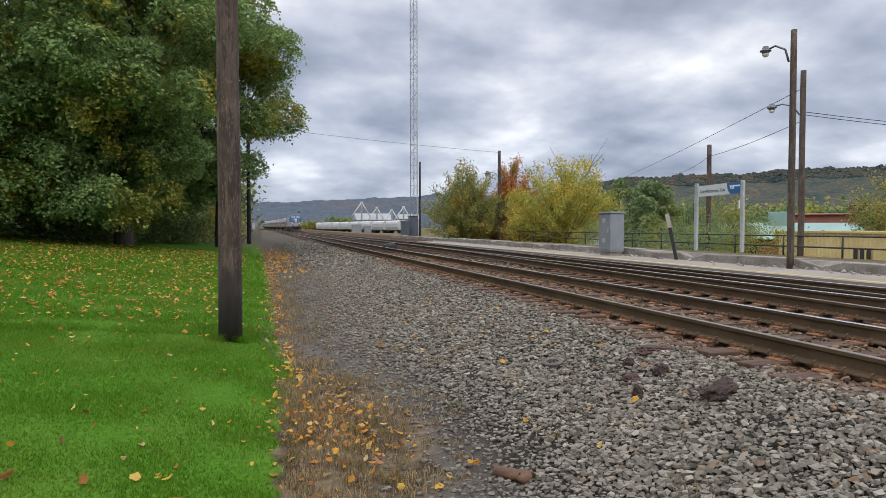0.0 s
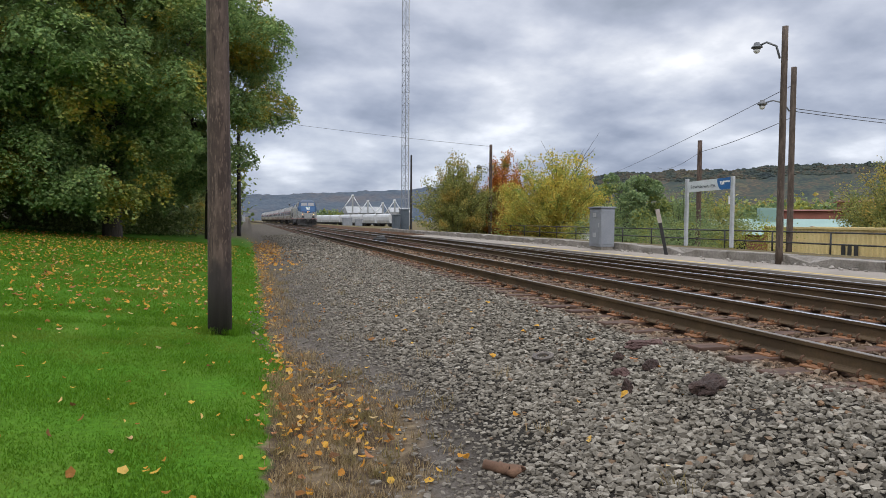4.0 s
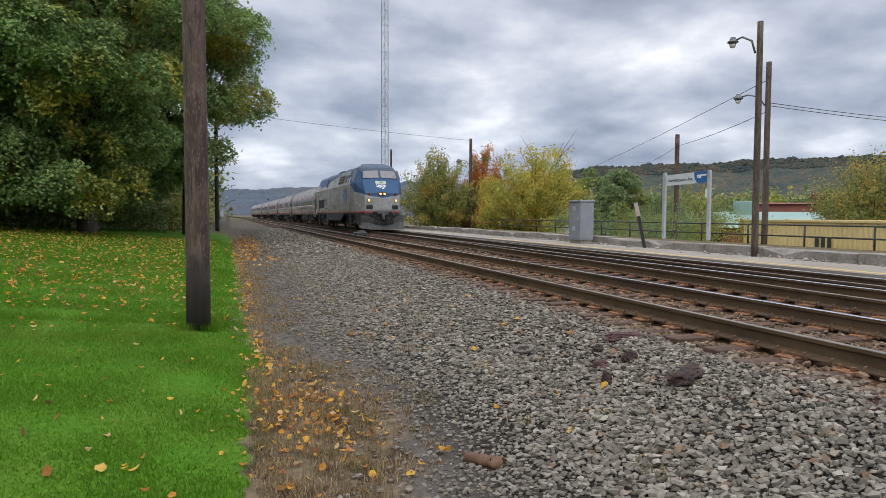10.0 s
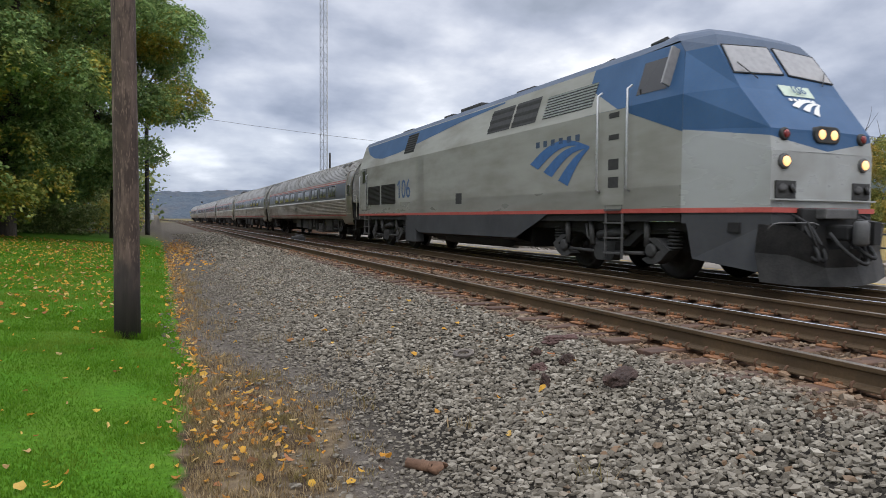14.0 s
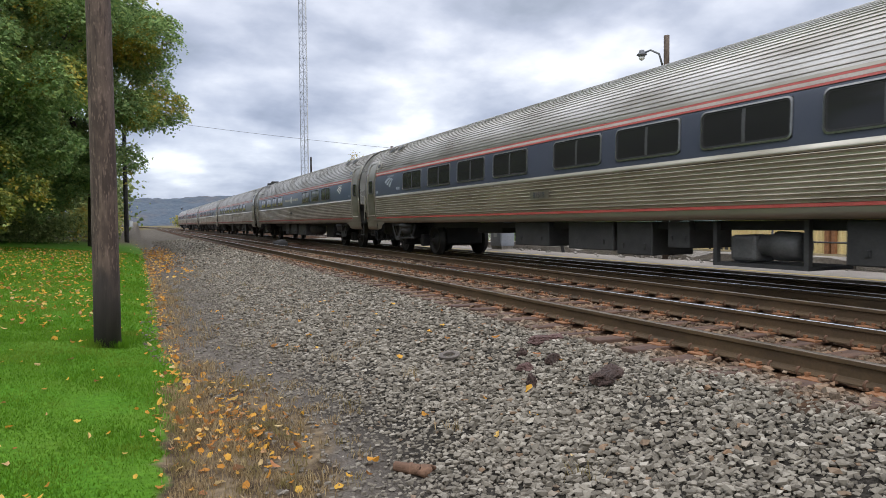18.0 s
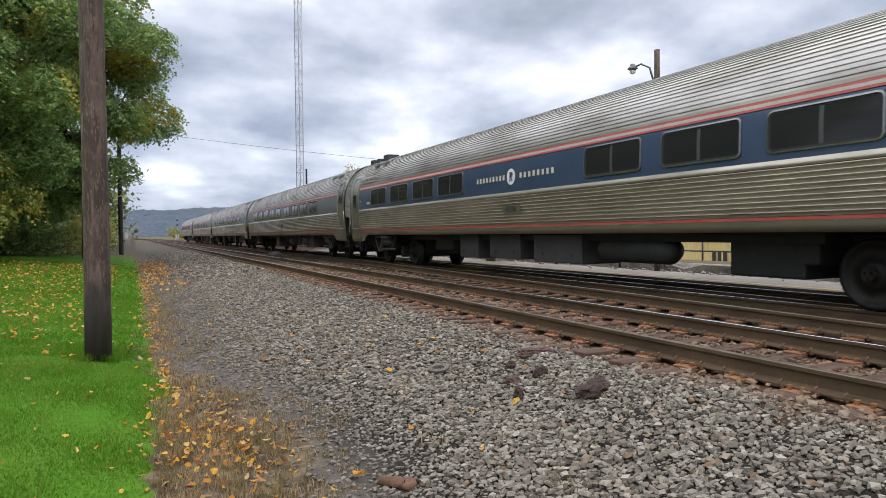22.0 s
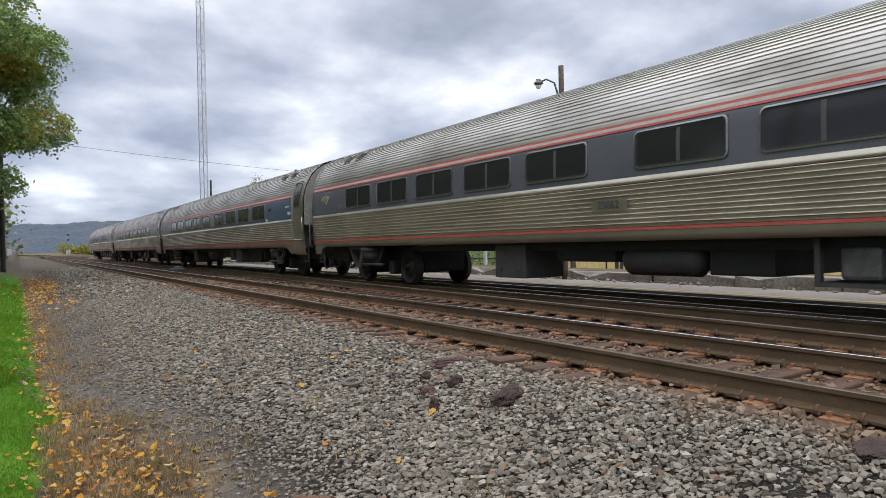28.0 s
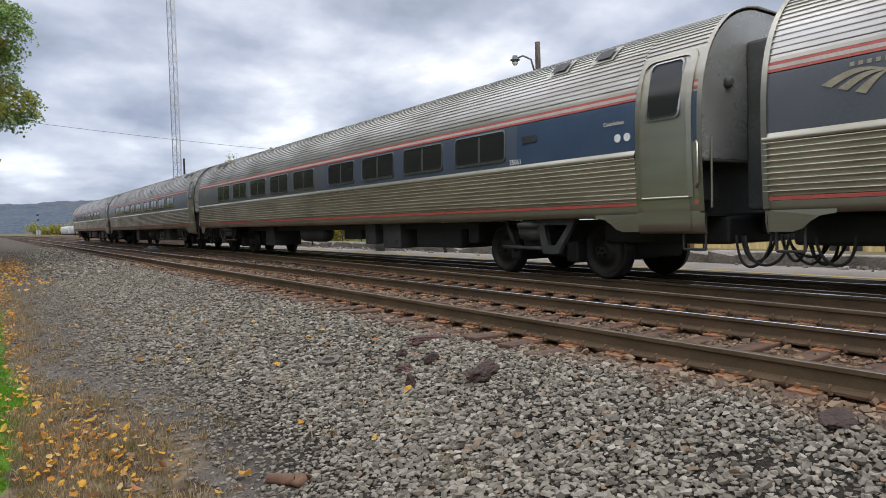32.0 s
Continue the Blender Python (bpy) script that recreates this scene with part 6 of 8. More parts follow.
def locomotive():
    e = empty("locomotive", pose(TRAIN_X, 172, RAIL2), "grey and blue diesel passenger locomotive with lit headlights", "locomotive")
    R = 20.1
    # section: sill, side, shoulder, roof edge, crown
    side = [(1.52, 1.22), (1.52, 3.05)]
    Y1 = 1.55

    def s_at(y, z, out, s=-1):
        """Place on the flank (upright side, then leaning shoulder)."""
        if z <= 3.05:
            return (s * (1.52 + out), y, z)
        u = (z - 3.05) / 0.95
        return (s * (1.52 - 0.32 * u + out * 0.95), y, z + out * 0.31)

    for s in (-1, 1):
        quads(M_LOCO_SIDE, e, "side_panel", [[s_at(a, za, 0, s), s_at(b, za, 0, s), s_at(b, zb, 0, s), s_at(a, zb, 0, s)]
              for a, b in ((Y1, 6.0), (6.0, 13.0), (13.0, R)) for za, zb in ((1.6, 2.35), (2.35, 3.05))], "grey painted side with old stains")
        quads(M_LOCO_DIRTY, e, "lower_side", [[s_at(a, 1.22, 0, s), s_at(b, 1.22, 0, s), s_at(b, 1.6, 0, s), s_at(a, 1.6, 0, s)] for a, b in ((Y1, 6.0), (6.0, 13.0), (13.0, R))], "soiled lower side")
        quads(M_LOCO_SIDE, e, "shoulder", [[s_at(a, 3.05, 0, s), s_at(b, 3.05, 0, s), s_at(b, 4.0, 0, s), s_at(a, 4.0, 0, s)] for a, b in ((4.3, 6.0), (6.0, 13.0), (13.0, R))], "leaning upper side")
        quads(M_LOCO_BLUE, e, "blue_front", [[s_at(Y1, 3.05, 0, s), s_at(4.3, 3.05, 0, s), s_at(4.3, 4.0, 0, s), s_at(1.98, 4.0, 0, s), s_at(1.80, 3.80, 0, s)]], "blue cab shoulder")
        quads(M_LOCO_SIDE, e, "grey_patch", [[s_at(3.2, 3.052, 0.004, s), s_at(4.3, 3.052, 0.004, s), s_at(4.3, 3.62, 0.004, s)]])
        quads(M_LOCO_BLUE, e, "blue_wedge", [[s_at(Y1, 2.45, 0.004, s), s_at(3.2, 3.049, 0.004, s), s_at(Y1, 3.049, 0.004, s)]], "blue wedge under the cab window")
        lo = [(19.75, 3.93), (19.2, 3.62), (18.3, 3.40), (17.2, 3.30), (15.5, 3.36), (13.0, 3.58), (10.5, 3.80), (8.0, 3.93)]
        quads(M_LOCO_BLUE, e, "blue_sweep", [[s_at(a, za, 0.005, s), s_at(b, zb, 0.005, s), s_at(b, 3.97, 0.005, s), s_at(a, 3.97, 0.005, s)] for (a, za), (b, zb) in zip(lo, lo[1:])], "blue sweep along the roof edge")
        quads(M_STRIPE, e, "red_stripe", [[s_at(0.12 if False else Y1, 1.15, 0.004, s), s_at(R, 1.15, 0.004, s), s_at(R, 1.225, 0.004, s), s_at(Y1, 1.225, 0.004, s)]], "red sill stripe")
        quads(M_LOCO_DARK, e, "sill", [[(s * 1.52, 5.9, 0.98), (s * 1.52, 14.1, 0.98), (s * 1.52, 14.42, 1.15), (s * 1.52, 5.5, 1.15)]])
        quads(M_LOCO_DARK, e, "tank_skirt", [[(s * 1.522, 5.85, 1.0), (s * 1.522, 14.1, 1.0), (s * 1.522, 13.2, 0.60), (s * 1.522, 6.9, 0.60)], [(s * 1.522, 6.9, 0.60), (s * 1.522, 13.2, 0.60), (s * 1.1, 13.2, 0.5), (s * 1.1, 6.9, 0.5)]], "dark grey fuel tank skirt")
        part("battery_box", box(bmesh.new(), s * 1.48 - (0.3 if s > 0 else 0), s * 1.48 + (0.3 if s < 0 else 0), 13.55, 14.55, 0.27, 1.1, 0.03), M_LOCO_DARK, e)
        part("air_tank", lathe(bmesh.new(), (s * 1.12, 7.6, 0.52), (s * 1.12, 11.6, 0.52), [(0, 0.05), (0.03, 0.14), (0.06, 0.19), (0.94, 0.19), (0.97, 0.18), (1, 0.05)]), M_UNDER, e)
        # cab side window, door, ladder rails, grilles
        quads(M_WINDOW, e, "cab_window", [[s_at(2.0, 3.22, 0.006, s), s_at(2.75, 3.22, 0.006, s), s_at(2.75, 3.80, 0.006, s), s_at(2.0, 3.80, 0.006, s)]])
        bm = bmesh.new()
        ring = [[bm.verts.new(s_at(yy, z, o, s)) for z, o in ((3.24, 0.0), (3.24, 0.17), (3.86, 0.17), (3.86, 0.0))] for yy in (1.93, 1.97)]
        bm.faces.new(ring[0]), bm.faces.new(ring[1][::-1])
        for k in range(4):
            bm.faces.new((ring[0][k], ring[0][(k + 1) % 4], ring[1][(k + 1) % 4], ring[1][k]))
        part("wind_deflector", bm, M_GLARE_PALE, e, "pale wind deflector beside the cab window")
        door = quads(M_LOCO_SIDE, e, "cab_door", [[s_at(2.95, 1.3, 0.008, s), s_at(3.6, 1.3, 0.008, s), s_at(3.6, 3.04, 0.008, s), s_at(2.95, 3.04, 0.008, s)]], "grey cab side door")
        for k, z in enumerate((1.62, 1.95, 2.5, 2.9)):
            quads(M_GRILLE, door, "step_recess", [[s_at(3.12, z, 0.012, s), s_at(3.42, z, 0.012, s), s_at(3.42, z + 0.2 if k < 2 else z + 0.1, 0.012, s), s_at(3.12, z + 0.2 if k < 2 else z + 0.1, 0.012, s)]])
        for y in (2.82, 3.68):
            bm = path_tube(bmesh.new(), [(s * 1.53, y, 1.55), (s * 1.60, y, 1.6), (s * 1.60, y, 3.35), (s * 1.50, y, 3.42)], 0.022, 8)
            part("grab_rail", bm, M_GALV, e, "bright vertical grab rail")
        bm = bmesh.new()
        for y in (3.02, 3.5):
            tube(bm, (s * 1.5, y, 0.32), (s * 1.5, y, 1.3), 0.025, seg=6)
        for z in (0.4, 0.68, 0.96, 1.2):
            box(bm, s * 1.5 - 0.06, s * 1.5 + 0.06, 3.02, 3.5, z, z + 0.03)
        part("ladder", bm, M_PLOW, e, "grey boarding ladder")
        bm = bmesh.new()
        for y in (18.75, 19.3):
            tube(bm, (s * 1.5, y, 0.35), (s * 1.5, y, 1.3), 0.025, seg=6)
        for z in (0.42, 0.7, 0.98):
            box(bm, s * 1.5 - 0.06, s * 1.5 + 0.06, 18.75, 19.3, z, z + 0.03)
        part("ladder", bm, M_PLOW, e, "grey boarding ladder")
        at = lambda y, z, out, s=s: s_at(y, z, out, s)
        grille(e, 4.05, 5.85, 3.22, 3.72, at, 8, "pale louvred intake", M_SIGN_GREY)
        grille(e, 6.15, 7.25, 3.20, 3.80, at, 3, "dark radiator intake", M_GRILLE)
        grille(e, 7.35, 8.5, 3.20, 3.80, at, 3, "dark radiator intake", M_GRILLE)
        grille(e, 13.85, 14.8, 3.25, 3.9, at, 8, "dark roof-side intake", M_GRILLE)
        grille(e, 15.47, 17.08, 1.56, 2.28, at, 15, "dark side grille", M_UNDERGREY)
        grille(e, 17.24, 18.80, 1.56, 2.28, at, 15, "dark side grille", M_UNDERGREY)
        rd = quads(M_LOCO_DARK, e, "rear_door", [[s_at(18.96, 1.36, 0.006, s), s_at(19.70, 1.36, 0.006, s), s_at(19.70, 3.04, 0.006, s), s_at(18.96, 3.04, 0.006, s)]], "narrow rear side door with a dark seal")
        quads(M_LOCO_SIDE, rd, "leaf", [[s_at(18.99, 1.39, 0.014, s), s_at(19.67, 1.39, 0.014, s), s_at(19.67, 3.02, 0.014, s), s_at(18.99, 3.02, 0.014, s)]])
        quads(M_FRAME, rd, "window_frame", [[s_at(19.08, 2.42, 0.018, s), s_at(19.56, 2.42, 0.018, s), s_at(19.56, 2.99, 0.018, s), s_at(19.08, 2.99, 0.018, s)]])
        quads(M_WINDOW, rd, "door_window", [[s_at(19.13, 2.47, 0.022, s), s_at(19.51, 2.47, 0.022, s), s_at(19.51, 2.95, 0.022, s), s_at(19.13, 2.95, 0.022, s)]])
        for y in (18.86, 19.80):
            part("grab_rail", path_tube(bmesh.new(), [(s * 1.52, y, 1.5), (s * 1.59, y, 1.55), (s * 1.59, y, 2.75), (s * 1.52, y, 2.8)], 0.018, 6), M_GALV, e, "bright vertical grab rail")
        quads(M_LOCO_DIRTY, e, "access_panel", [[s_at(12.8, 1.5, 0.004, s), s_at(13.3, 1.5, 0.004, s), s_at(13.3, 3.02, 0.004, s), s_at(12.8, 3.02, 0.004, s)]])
        quads(M_GRILLE, e, "filler_recess", [[s_at(9.9, 1.45, 0.005, s), s_at(10.3, 1.45, 0.005, s), s_at(10.3, 1.75, 0.005, s), s_at(9.9, 1.75, 0.005, s)]])
        # emblem: three sweeping bands on the side
        fan_emblem(e, lambda a, b, s=s: s_at(a, b, 0.007, s), 4.02, 2.44, 1.0, M_LOGO_BLUE)
        bm = bmesh.new()
        for k in range(6):
            y = 4.35 + 0.3 * k
            bm.faces.new([bm.verts.new(s_at(a, b, 0.007, s)) for a, b in ((y, 2.60), (y + 0.15, 2.60), (y + 0.15, 2.73), (y, 2.73))])
        part("emblem_wordmark", bm, M_LOCO_ROOF, e, "blurred dark wordmark as bars")
        num = new("lettering", text_mesh("106", 0.90, M_FADED, 0.002))
        num.parent = e
        num.matrix_basis = pose(s * 1.528, 14.62, 2.02, 90, 0, -90 if s < 0 else 90)
        fy = 14.62 - s * 0.50
        quads(M_FADED, e, "numeral_flag", [[s_at(fy, 2.335, 0.009, s), s_at(fy, 2.24, 0.009, s), s_at(fy - s * 0.15, 2.15, 0.009, s), s_at(fy - s * 0.15, 2.22, 0.009, s)]])
    # roof
    bm = bmesh.new()
    prof = [(1.20, 4.0), (1.08, 4.14), (0.75, 4.27), (0.4, 4.35), (0.0, 4.38)]
    full = prof + [(-x, z) for x, z in prof[::-1]][1:]
    rings = [[bm.verts.new((x, y, z)) for x, z in full] for y in (3.0, 6, 12, R)]
    for a, b in zip(rings, rings[1:]):
        for k in range(len(full) - 1):
            bm.faces.new((a[k], a[k + 1], b[k + 1], b[k]))
    part("roof", bm, M_LOCO_ROOF, e, "slate blue roof")
    for y0, y1, x, h in ((10.2, 11.6, 0.8, 0.16), (16.0, 17.0, 0.7, 0.14), (7.4, 8.3, 0.75, 0.12), (12.4, 13.1, 0.7, 0.16)):
        part("roof_box", box(bmesh.new(), -x, x, y0, y1, 4.12, 4.2 + h, 0.04), M_GRILLE, e)
    for y, x in ((2.9, -0.65), (4.6, -0.5)):
        h = part("horn", box(bmesh.new(), x - 0.2, x + 0.2, y, y + 0.3, 4.18, 4.23, 0.01), M_GRILLE, e)
        part("trumpet", tube(bmesh.new(), (x - 0.1, y - 0.1, 4.29), (x - 0.1, y + 0.3, 4.29), 0.06, 0.03), M_GRILLE, h)
    # nose: levels of (half front width, front y, half side width, side y, height)
    lv = [(1.10, 0.22, 1.52, Y1, 1.22), (1.10, 0.22, 1.52, Y1, 2.05), (1.08, 0.26, 1.52, Y1, 2.38), (1.14, 0.78, 1.52, Y1 + 0.0, 3.05), (1.10, 1.28, 1.26, 1.80, 3.80), (0.96, 1.45, 1.19, 2.0, 4.03), (0.80, 1.68, 1.06, 2.2, 4.17), (0.52, 2.05, 0.76, 2.5, 4.32)]
    for i, (a, b) in enumerate(zip(lv, lv[1:])):
        mat = M_LOCO_GREY if i == 0 else M_LOCO_BLUE if i in (2, 3) else M_LOCO_ROOF if i > 3 else None
        (f0, y0, s0, t0, z0), (f1, y1, s1, t1, z1) = a, b
        if i == 1:
            # grey lower part meets blue in a shallow V
            for s in (-1, 1):
                quads(M_LOCO_GREY, e, "nose_panel", [[(s * f0, y0, z0), (0, y0 - 0.06, z0), (0, y0 - 0.055, z0 + 0.02), (s * f0, y0 + 0.035, z0 + 0.22)]])
                quads(M_LOCO_BLUE, e, "nose_panel", [[(s * f0, y0 + 0.035, z0 + 0.22), (0, y0 - 0.055, z0 + 0.02), (0, y1 - 0.05, z1), (s * f1, y1, z1)]])
                quads(M_LOCO_GREY, e, "nose_corner", [[(s * f0, y0, z0), (s * f0, y0 + 0.035, z0 + 0.22), (s * s1, t1, z1 + 0.1), (s * s0, t0, z0)]])
                quads(M_LOCO_BLUE, e, "nose_corner", [[(s * f0, y0 + 0.035, z0 + 0.22), (s * f1, y1, z1), (s * s1, t1, z1 + 0.1)]])
            continue
        for s in (-1, 1):
            quads(mat, e, "nose_panel", [[(s * f0, y0, z0), (0, y0 - 0.05, z0), (0, y1 - 0.05, z1), (s * f1, y1, z1)]])
            zz0 = z0 + 0.1 if i == 2 else z0
            quads(mat, e, "nose_corner", [[(s * f0, y0, z0), (s * f1, y1, z1), (s * s1, t1, z1), (s * s0, t0, zz0)]])
    for s in (-1, 1):
        quads(M_LOCO_ROOF, e, "brow_side", [[(s * 1.19, 2.0, 4.03), (s * 1.06, 2.2, 4.17), (s * 1.08, 3.0, 4.14), (s * 1.20, 3.0, 4.0)], [(s * 1.06, 2.2, 4.17), (s * 0.76, 2.5, 4.32), (s * 0.75, 3.0, 4.27), (s * 1.08, 3.0, 4.14)]])
    quads(M_LOCO_ROOF, e, "brow", [[(-0.52, 2.05, 4.32), (0, 2.0, 4.32), (0.52, 2.05, 4.32), (0.40, 3.0, 4.352), (0.0, 3.0, 4.382), (-0.40, 3.0, 4.352)], [(-0.52, 2.05, 4.32), (-0.40, 3.0, 4.352), (-0.75, 3.0, 4.272), (-0.76, 2.5, 4.32)], [(0.52, 2.05, 4.32), (0.40, 3.0, 4.352), (0.75, 3.0, 4.272), (0.76, 2.5, 4.32)]])

    def nose_at(x, z, out):
        """Place on the sloping face at height z."""
        ys, zs = [l[1] for l in lv], [l[4] for l in lv]
        y = float(np.interp(z, zs, ys)) - 0.05 * (1 - abs(x) / 1.1)
        return (x, y - out, z + out * 0.6)

    for s in (-1, 1):
        w = quads(M_GLARE_PALE, e, "windshield", [[nose_at(s * 0.07, 3.36, 0.02), nose_at(s * 1.09, 3.31, 0.02), nose_at(s * 1.02, 3.80, 0.02), nose_at(s * 0.07, 3.85, 0.02)]], "windshield pane with a pale sky reflection painted in")
        part("wiper", tube(bmesh.new(), nose_at(s * 0.72, 3.20, 0.04), nose_at(s * 0.98, 3.46, 0.05), 0.010, seg=6), M_GRILLE, w)
        bm = bmesh.new()
        for a, b in (((0.055, 3.345), (1.11, 3.295)), ((1.11, 3.295), (1.04, 3.815)), ((1.04, 3.815), (0.055, 3.865)), ((0.055, 3.865), (0.055, 3.345))):
            tube(bm, nose_at(s * a[0], a[1], 0.012), nose_at(s * b[0], b[1], 0.012), 0.009, seg=6)
        part("gasket", bm, M_RUBBER, w)
        for x, z, r, mat, lb in ((0.13, 2.32, 0.082, M_LIT, "lit twin headlight"), (0.86, 1.90, 0.085, M_LIT, "lit amber ditch light"), (0.84, 2.30, 0.07, M_REDLENS, "dark red marker light")):
            c = Vector(nose_at(s * x, z, 0.0))
            hl = part("headlight", lathe(bmesh.new(), c + Vector((0, 0.03, 0)), c + Vector((0, -0.05, 0)), [(0, r * 1.35), (0.7, r * 1.35), (1, r * 1.1)]), M_PLOW if mat is M_LIT else M_GRILLE, e, lb)
            part("lens", lathe(bmesh.new(), c + Vector((0, -0.045, 0)), c + Vector((0, -0.075, 0)), [(0, r * 0.95), (0.6, r * 0.8), (1, r * 0.3)]), mat, hl)
        br = part("jumper_box", box(bmesh.new(), s * 0.82 - 0.20, s * 0.82 + 0.20, 0.18, 0.3, 1.36, 1.62, 0.01), M_GRILLE, e)
        for dx in (-0.12, 0.12):
            part("socket", lathe(bmesh.new(), (s * 0.82 + dx * 0.8, 0.18, 1.50), (s * 0.82 + dx, 0.14, 1.52), [(0, 0.065), (0.8, 0.065), (1, 0.03)]), M_UNDERGREY, br)
    quads(M_NUMBOARD, e, "number_board", [[nose_at(-0.34, 2.96, 0.015), nose_at(0.34, 2.96, 0.015), nose_at(0.34, 3.15, 0.015), nose_at(-0.34, 3.15, 0.015)]], "pale green number board")
    nb = new("lettering", text_mesh("106", 0.22, M_LOCO_BLUE, 0.002))
    nb.parent = e
    nb.matrix_basis = pose(*nose_at(0, 3.055, 0.035), 55, 0, 0)
    fan_emblem(e, lambda a, b: nose_at(-a, b, 0.014), -0.34, 2.84, 0.30, M_WHITE)
    quads(M_WHITE, e, "emblem_wordmark", [[nose_at(-0.3 + 0.1 * k, 2.87, 0.014), nose_at(-0.235 + 0.1 * k, 2.87, 0.014), nose_at(-0.235 + 0.1 * k, 2.915, 0.014), nose_at(-0.3 + 0.1 * k, 2.915, 0.014)] for k in range(6)], "white wordmark bar")
    part("nose_ledge", box(bmesh.new(), -1.1, 1.1, 0.13, 0.2, 1.325, 1.35, 0.004), M_LOCO_GREY, e, "thin riveted ledge")
    bm = bmesh.new()
    rim = rounded(0, 2.32, 0.54, 0.25, 0.11, 6)
    rings = [[bm.verts.new((a, yy, b)) for a, b in rim] for yy in (0.30, 0.165, 0.158)]
    for v in rings[2]:
        v.co.x, v.co.z = v.co.x * 0.95, 2.32 + (v.co.z - 2.32) * 0.9
    for r0, r1 in zip(rings, rings[1:]):
        for k in range(len(rim)):
            bm.faces.new((r0[k], r0[(k + 1) % len(rim)], r1[(k + 1) % len(rim)], r1[k]))
    bm.faces.new(rings[2])
    part("headlight_housing", bm, M_GRILLE, e, "dark headlight housing")
    # pilot, stripe, coupler
    quads(M_STRIPE, e, "nose_stripe", [[(-1.11, 0.16, 1.15), (1.11, 0.16, 1.15), (1.11, 0.16, 1.225), (-1.11, 0.16, 1.225)]] + [[(s * 1.11, 0.16, 1.15), (s * 1.525, Y1, 1.15), (s * 1.525, Y1, 1.225), (s * 1.11, 0.16, 1.225)] for s in (-1, 1)], "red stripe round the nose")
    bm = bmesh.new()
    plan_slab(bm, [(-1.09, 0.2), (1.09, 0.2), (1.50, Y1), (-1.50, Y1)], 0.98, 1.15)
    part("pilot_beam", bm, M_LOCO_DARK, e)
    for s in (-1, 1):
        quads(M_LOCO_DARK, e, "pilot_side", [[(s * 1.12, 0.2, 1.0), (s * 1.5, 1.45, 1.0), (s * 1.45, 1.35, 0.42), (s * 1.2, 0.1, 0.25)]], "dark grey pilot side sheet")
    bm = bmesh.new()
    xs = [-1.38, -0.9, -0.35, 0.35, 0.9, 1.38]
    ys = [0.12, -0.06, -0.22, -0.22, -0.06, 0.12]
    top = [0.98, 0.96, 0.62, 0.62, 0.96, 0.98]
    bot = [0.16, 0.10, 0.08, 0.08, 0.10, 0.16]
    a = [bm.verts.new((x, y, z)) for x, y, z in zip(xs, ys, bot)]
    m = [bm.verts.new((x, y + 0.10, (z + w) / 2)) for x, y, z, w in zip(xs, ys, bot, top)]
    b = [bm.verts.new((x, y + 0.05, z)) for x, y, z in zip(xs, ys, top)]
    for r0, r1 in ((a, m), (m, b)):
        for k in range(5):
            bm.faces.new((r0[k], r0[k + 1], r1[k + 1], r1[k]))
    thicken(bm, 0.03)
    part("snow_plow", bm, M_PLOW, e, "scuffed grey snow plow")
    bm = box(bmesh.new(), -0.12, 0.12, -0.30, 0.3, 0.74, 0.98, 0.04)
    slab(bm, [(-0.56, 0.70), (-0.28, 0.66), (-0.22, 0.74), (-0.22, 0.98), (-0.28, 1.06), (-0.56, 1.02)], 0.04, 0.19)
    cp = part("coupler", bm, M_UNDER, e, "dark knuckle coupler")
    part("knuckle", lathe(bmesh.new(), (-0.09, -0.46, 0.68), (-0.09, -0.46, 1.04), [(0, 0.07), (0.12, 0.105), (0.88, 0.105), (1, 0.07)], 16), M_PLOW, cp, "worn grey knuckle")
    part("coupler_carrier", box(bmesh.new(), -0.34, 0.34, -0.10, 0.1, 1.06, 1.21, 0.02), M_PLOW, e, "grey striker block over the coupler")
    for x0, x1, drop in ((-0.34, 0.30, 0.44), (0.36, -0.05, 0.36)):
        pts = [Vector((x0 + (x1 - x0) * u, -0.16 - 0.34 * sin(pi * u), 0.86 - drop * sin(pi * u) ** 0.8)) for u in np.linspace(0, 1, 11)]
        part("brake_hose", path_tube(bmesh.new(), pts, 0.028, 7), M_RUBBER, e, "black brake hose looped below the coupler")
    part("pilot_recess", box(bmesh.new(), -0.62, 0.62, 0.06, 0.18, 0.55, 1.22, 0.03), M_UNDER, e, "black coupler pocket")
    for s in (-1, 1):
        part("mu_hose", path_tube(bmesh.new(), [(s * 0.75, 0.12, 1.12), (s * 0.72, -0.1, 1.0), (s * 0.60, -0.14, 0.7), (s * 0.48, -0.1, 0.62)], 0.022, 6), M_RUBBER, e, "black control hose")
    for k, x in enumerate((-0.56, -0.42, 0.44, 0.58)):
        bm = path_tube(bmesh.new(), [Vector((x, 0.12 - 0.3 * sin(pi * u), 1.0 - 0.55 * sin(pi * u * 0.8))) for u in np.linspace(0, 1, 9)], 0.03, 6)
        part("air_hose", bm, M_RUBBER, e, "hanging air hose")
    for s in (-1, 1):
        bm = path_tube(bmesh.new(), [(s * 0.5, -0.06, 0.92), (s * 0.52, -0.12, 0.97), (s * 0.62, -0.12, 1.0), (s * 1.15, 0.0, 1.0), (s * 1.25, 0.03, 0.98), (s * 1.3, 0.08, 0.90)], 0.012, 6)
        part("cut_lever", bm, M_PLOW, e, "uncoupling lever")
    # rear end
    bm = bmesh.new()
    ring = [(-1.52, 1.0), (1.52, 1.0), (1.52, 3.05), (1.20, 4.0), (0.75, 4.25), (0, 4.36), (-0.75, 4.25), (-1.20, 4.0), (-1.52, 3.05)]
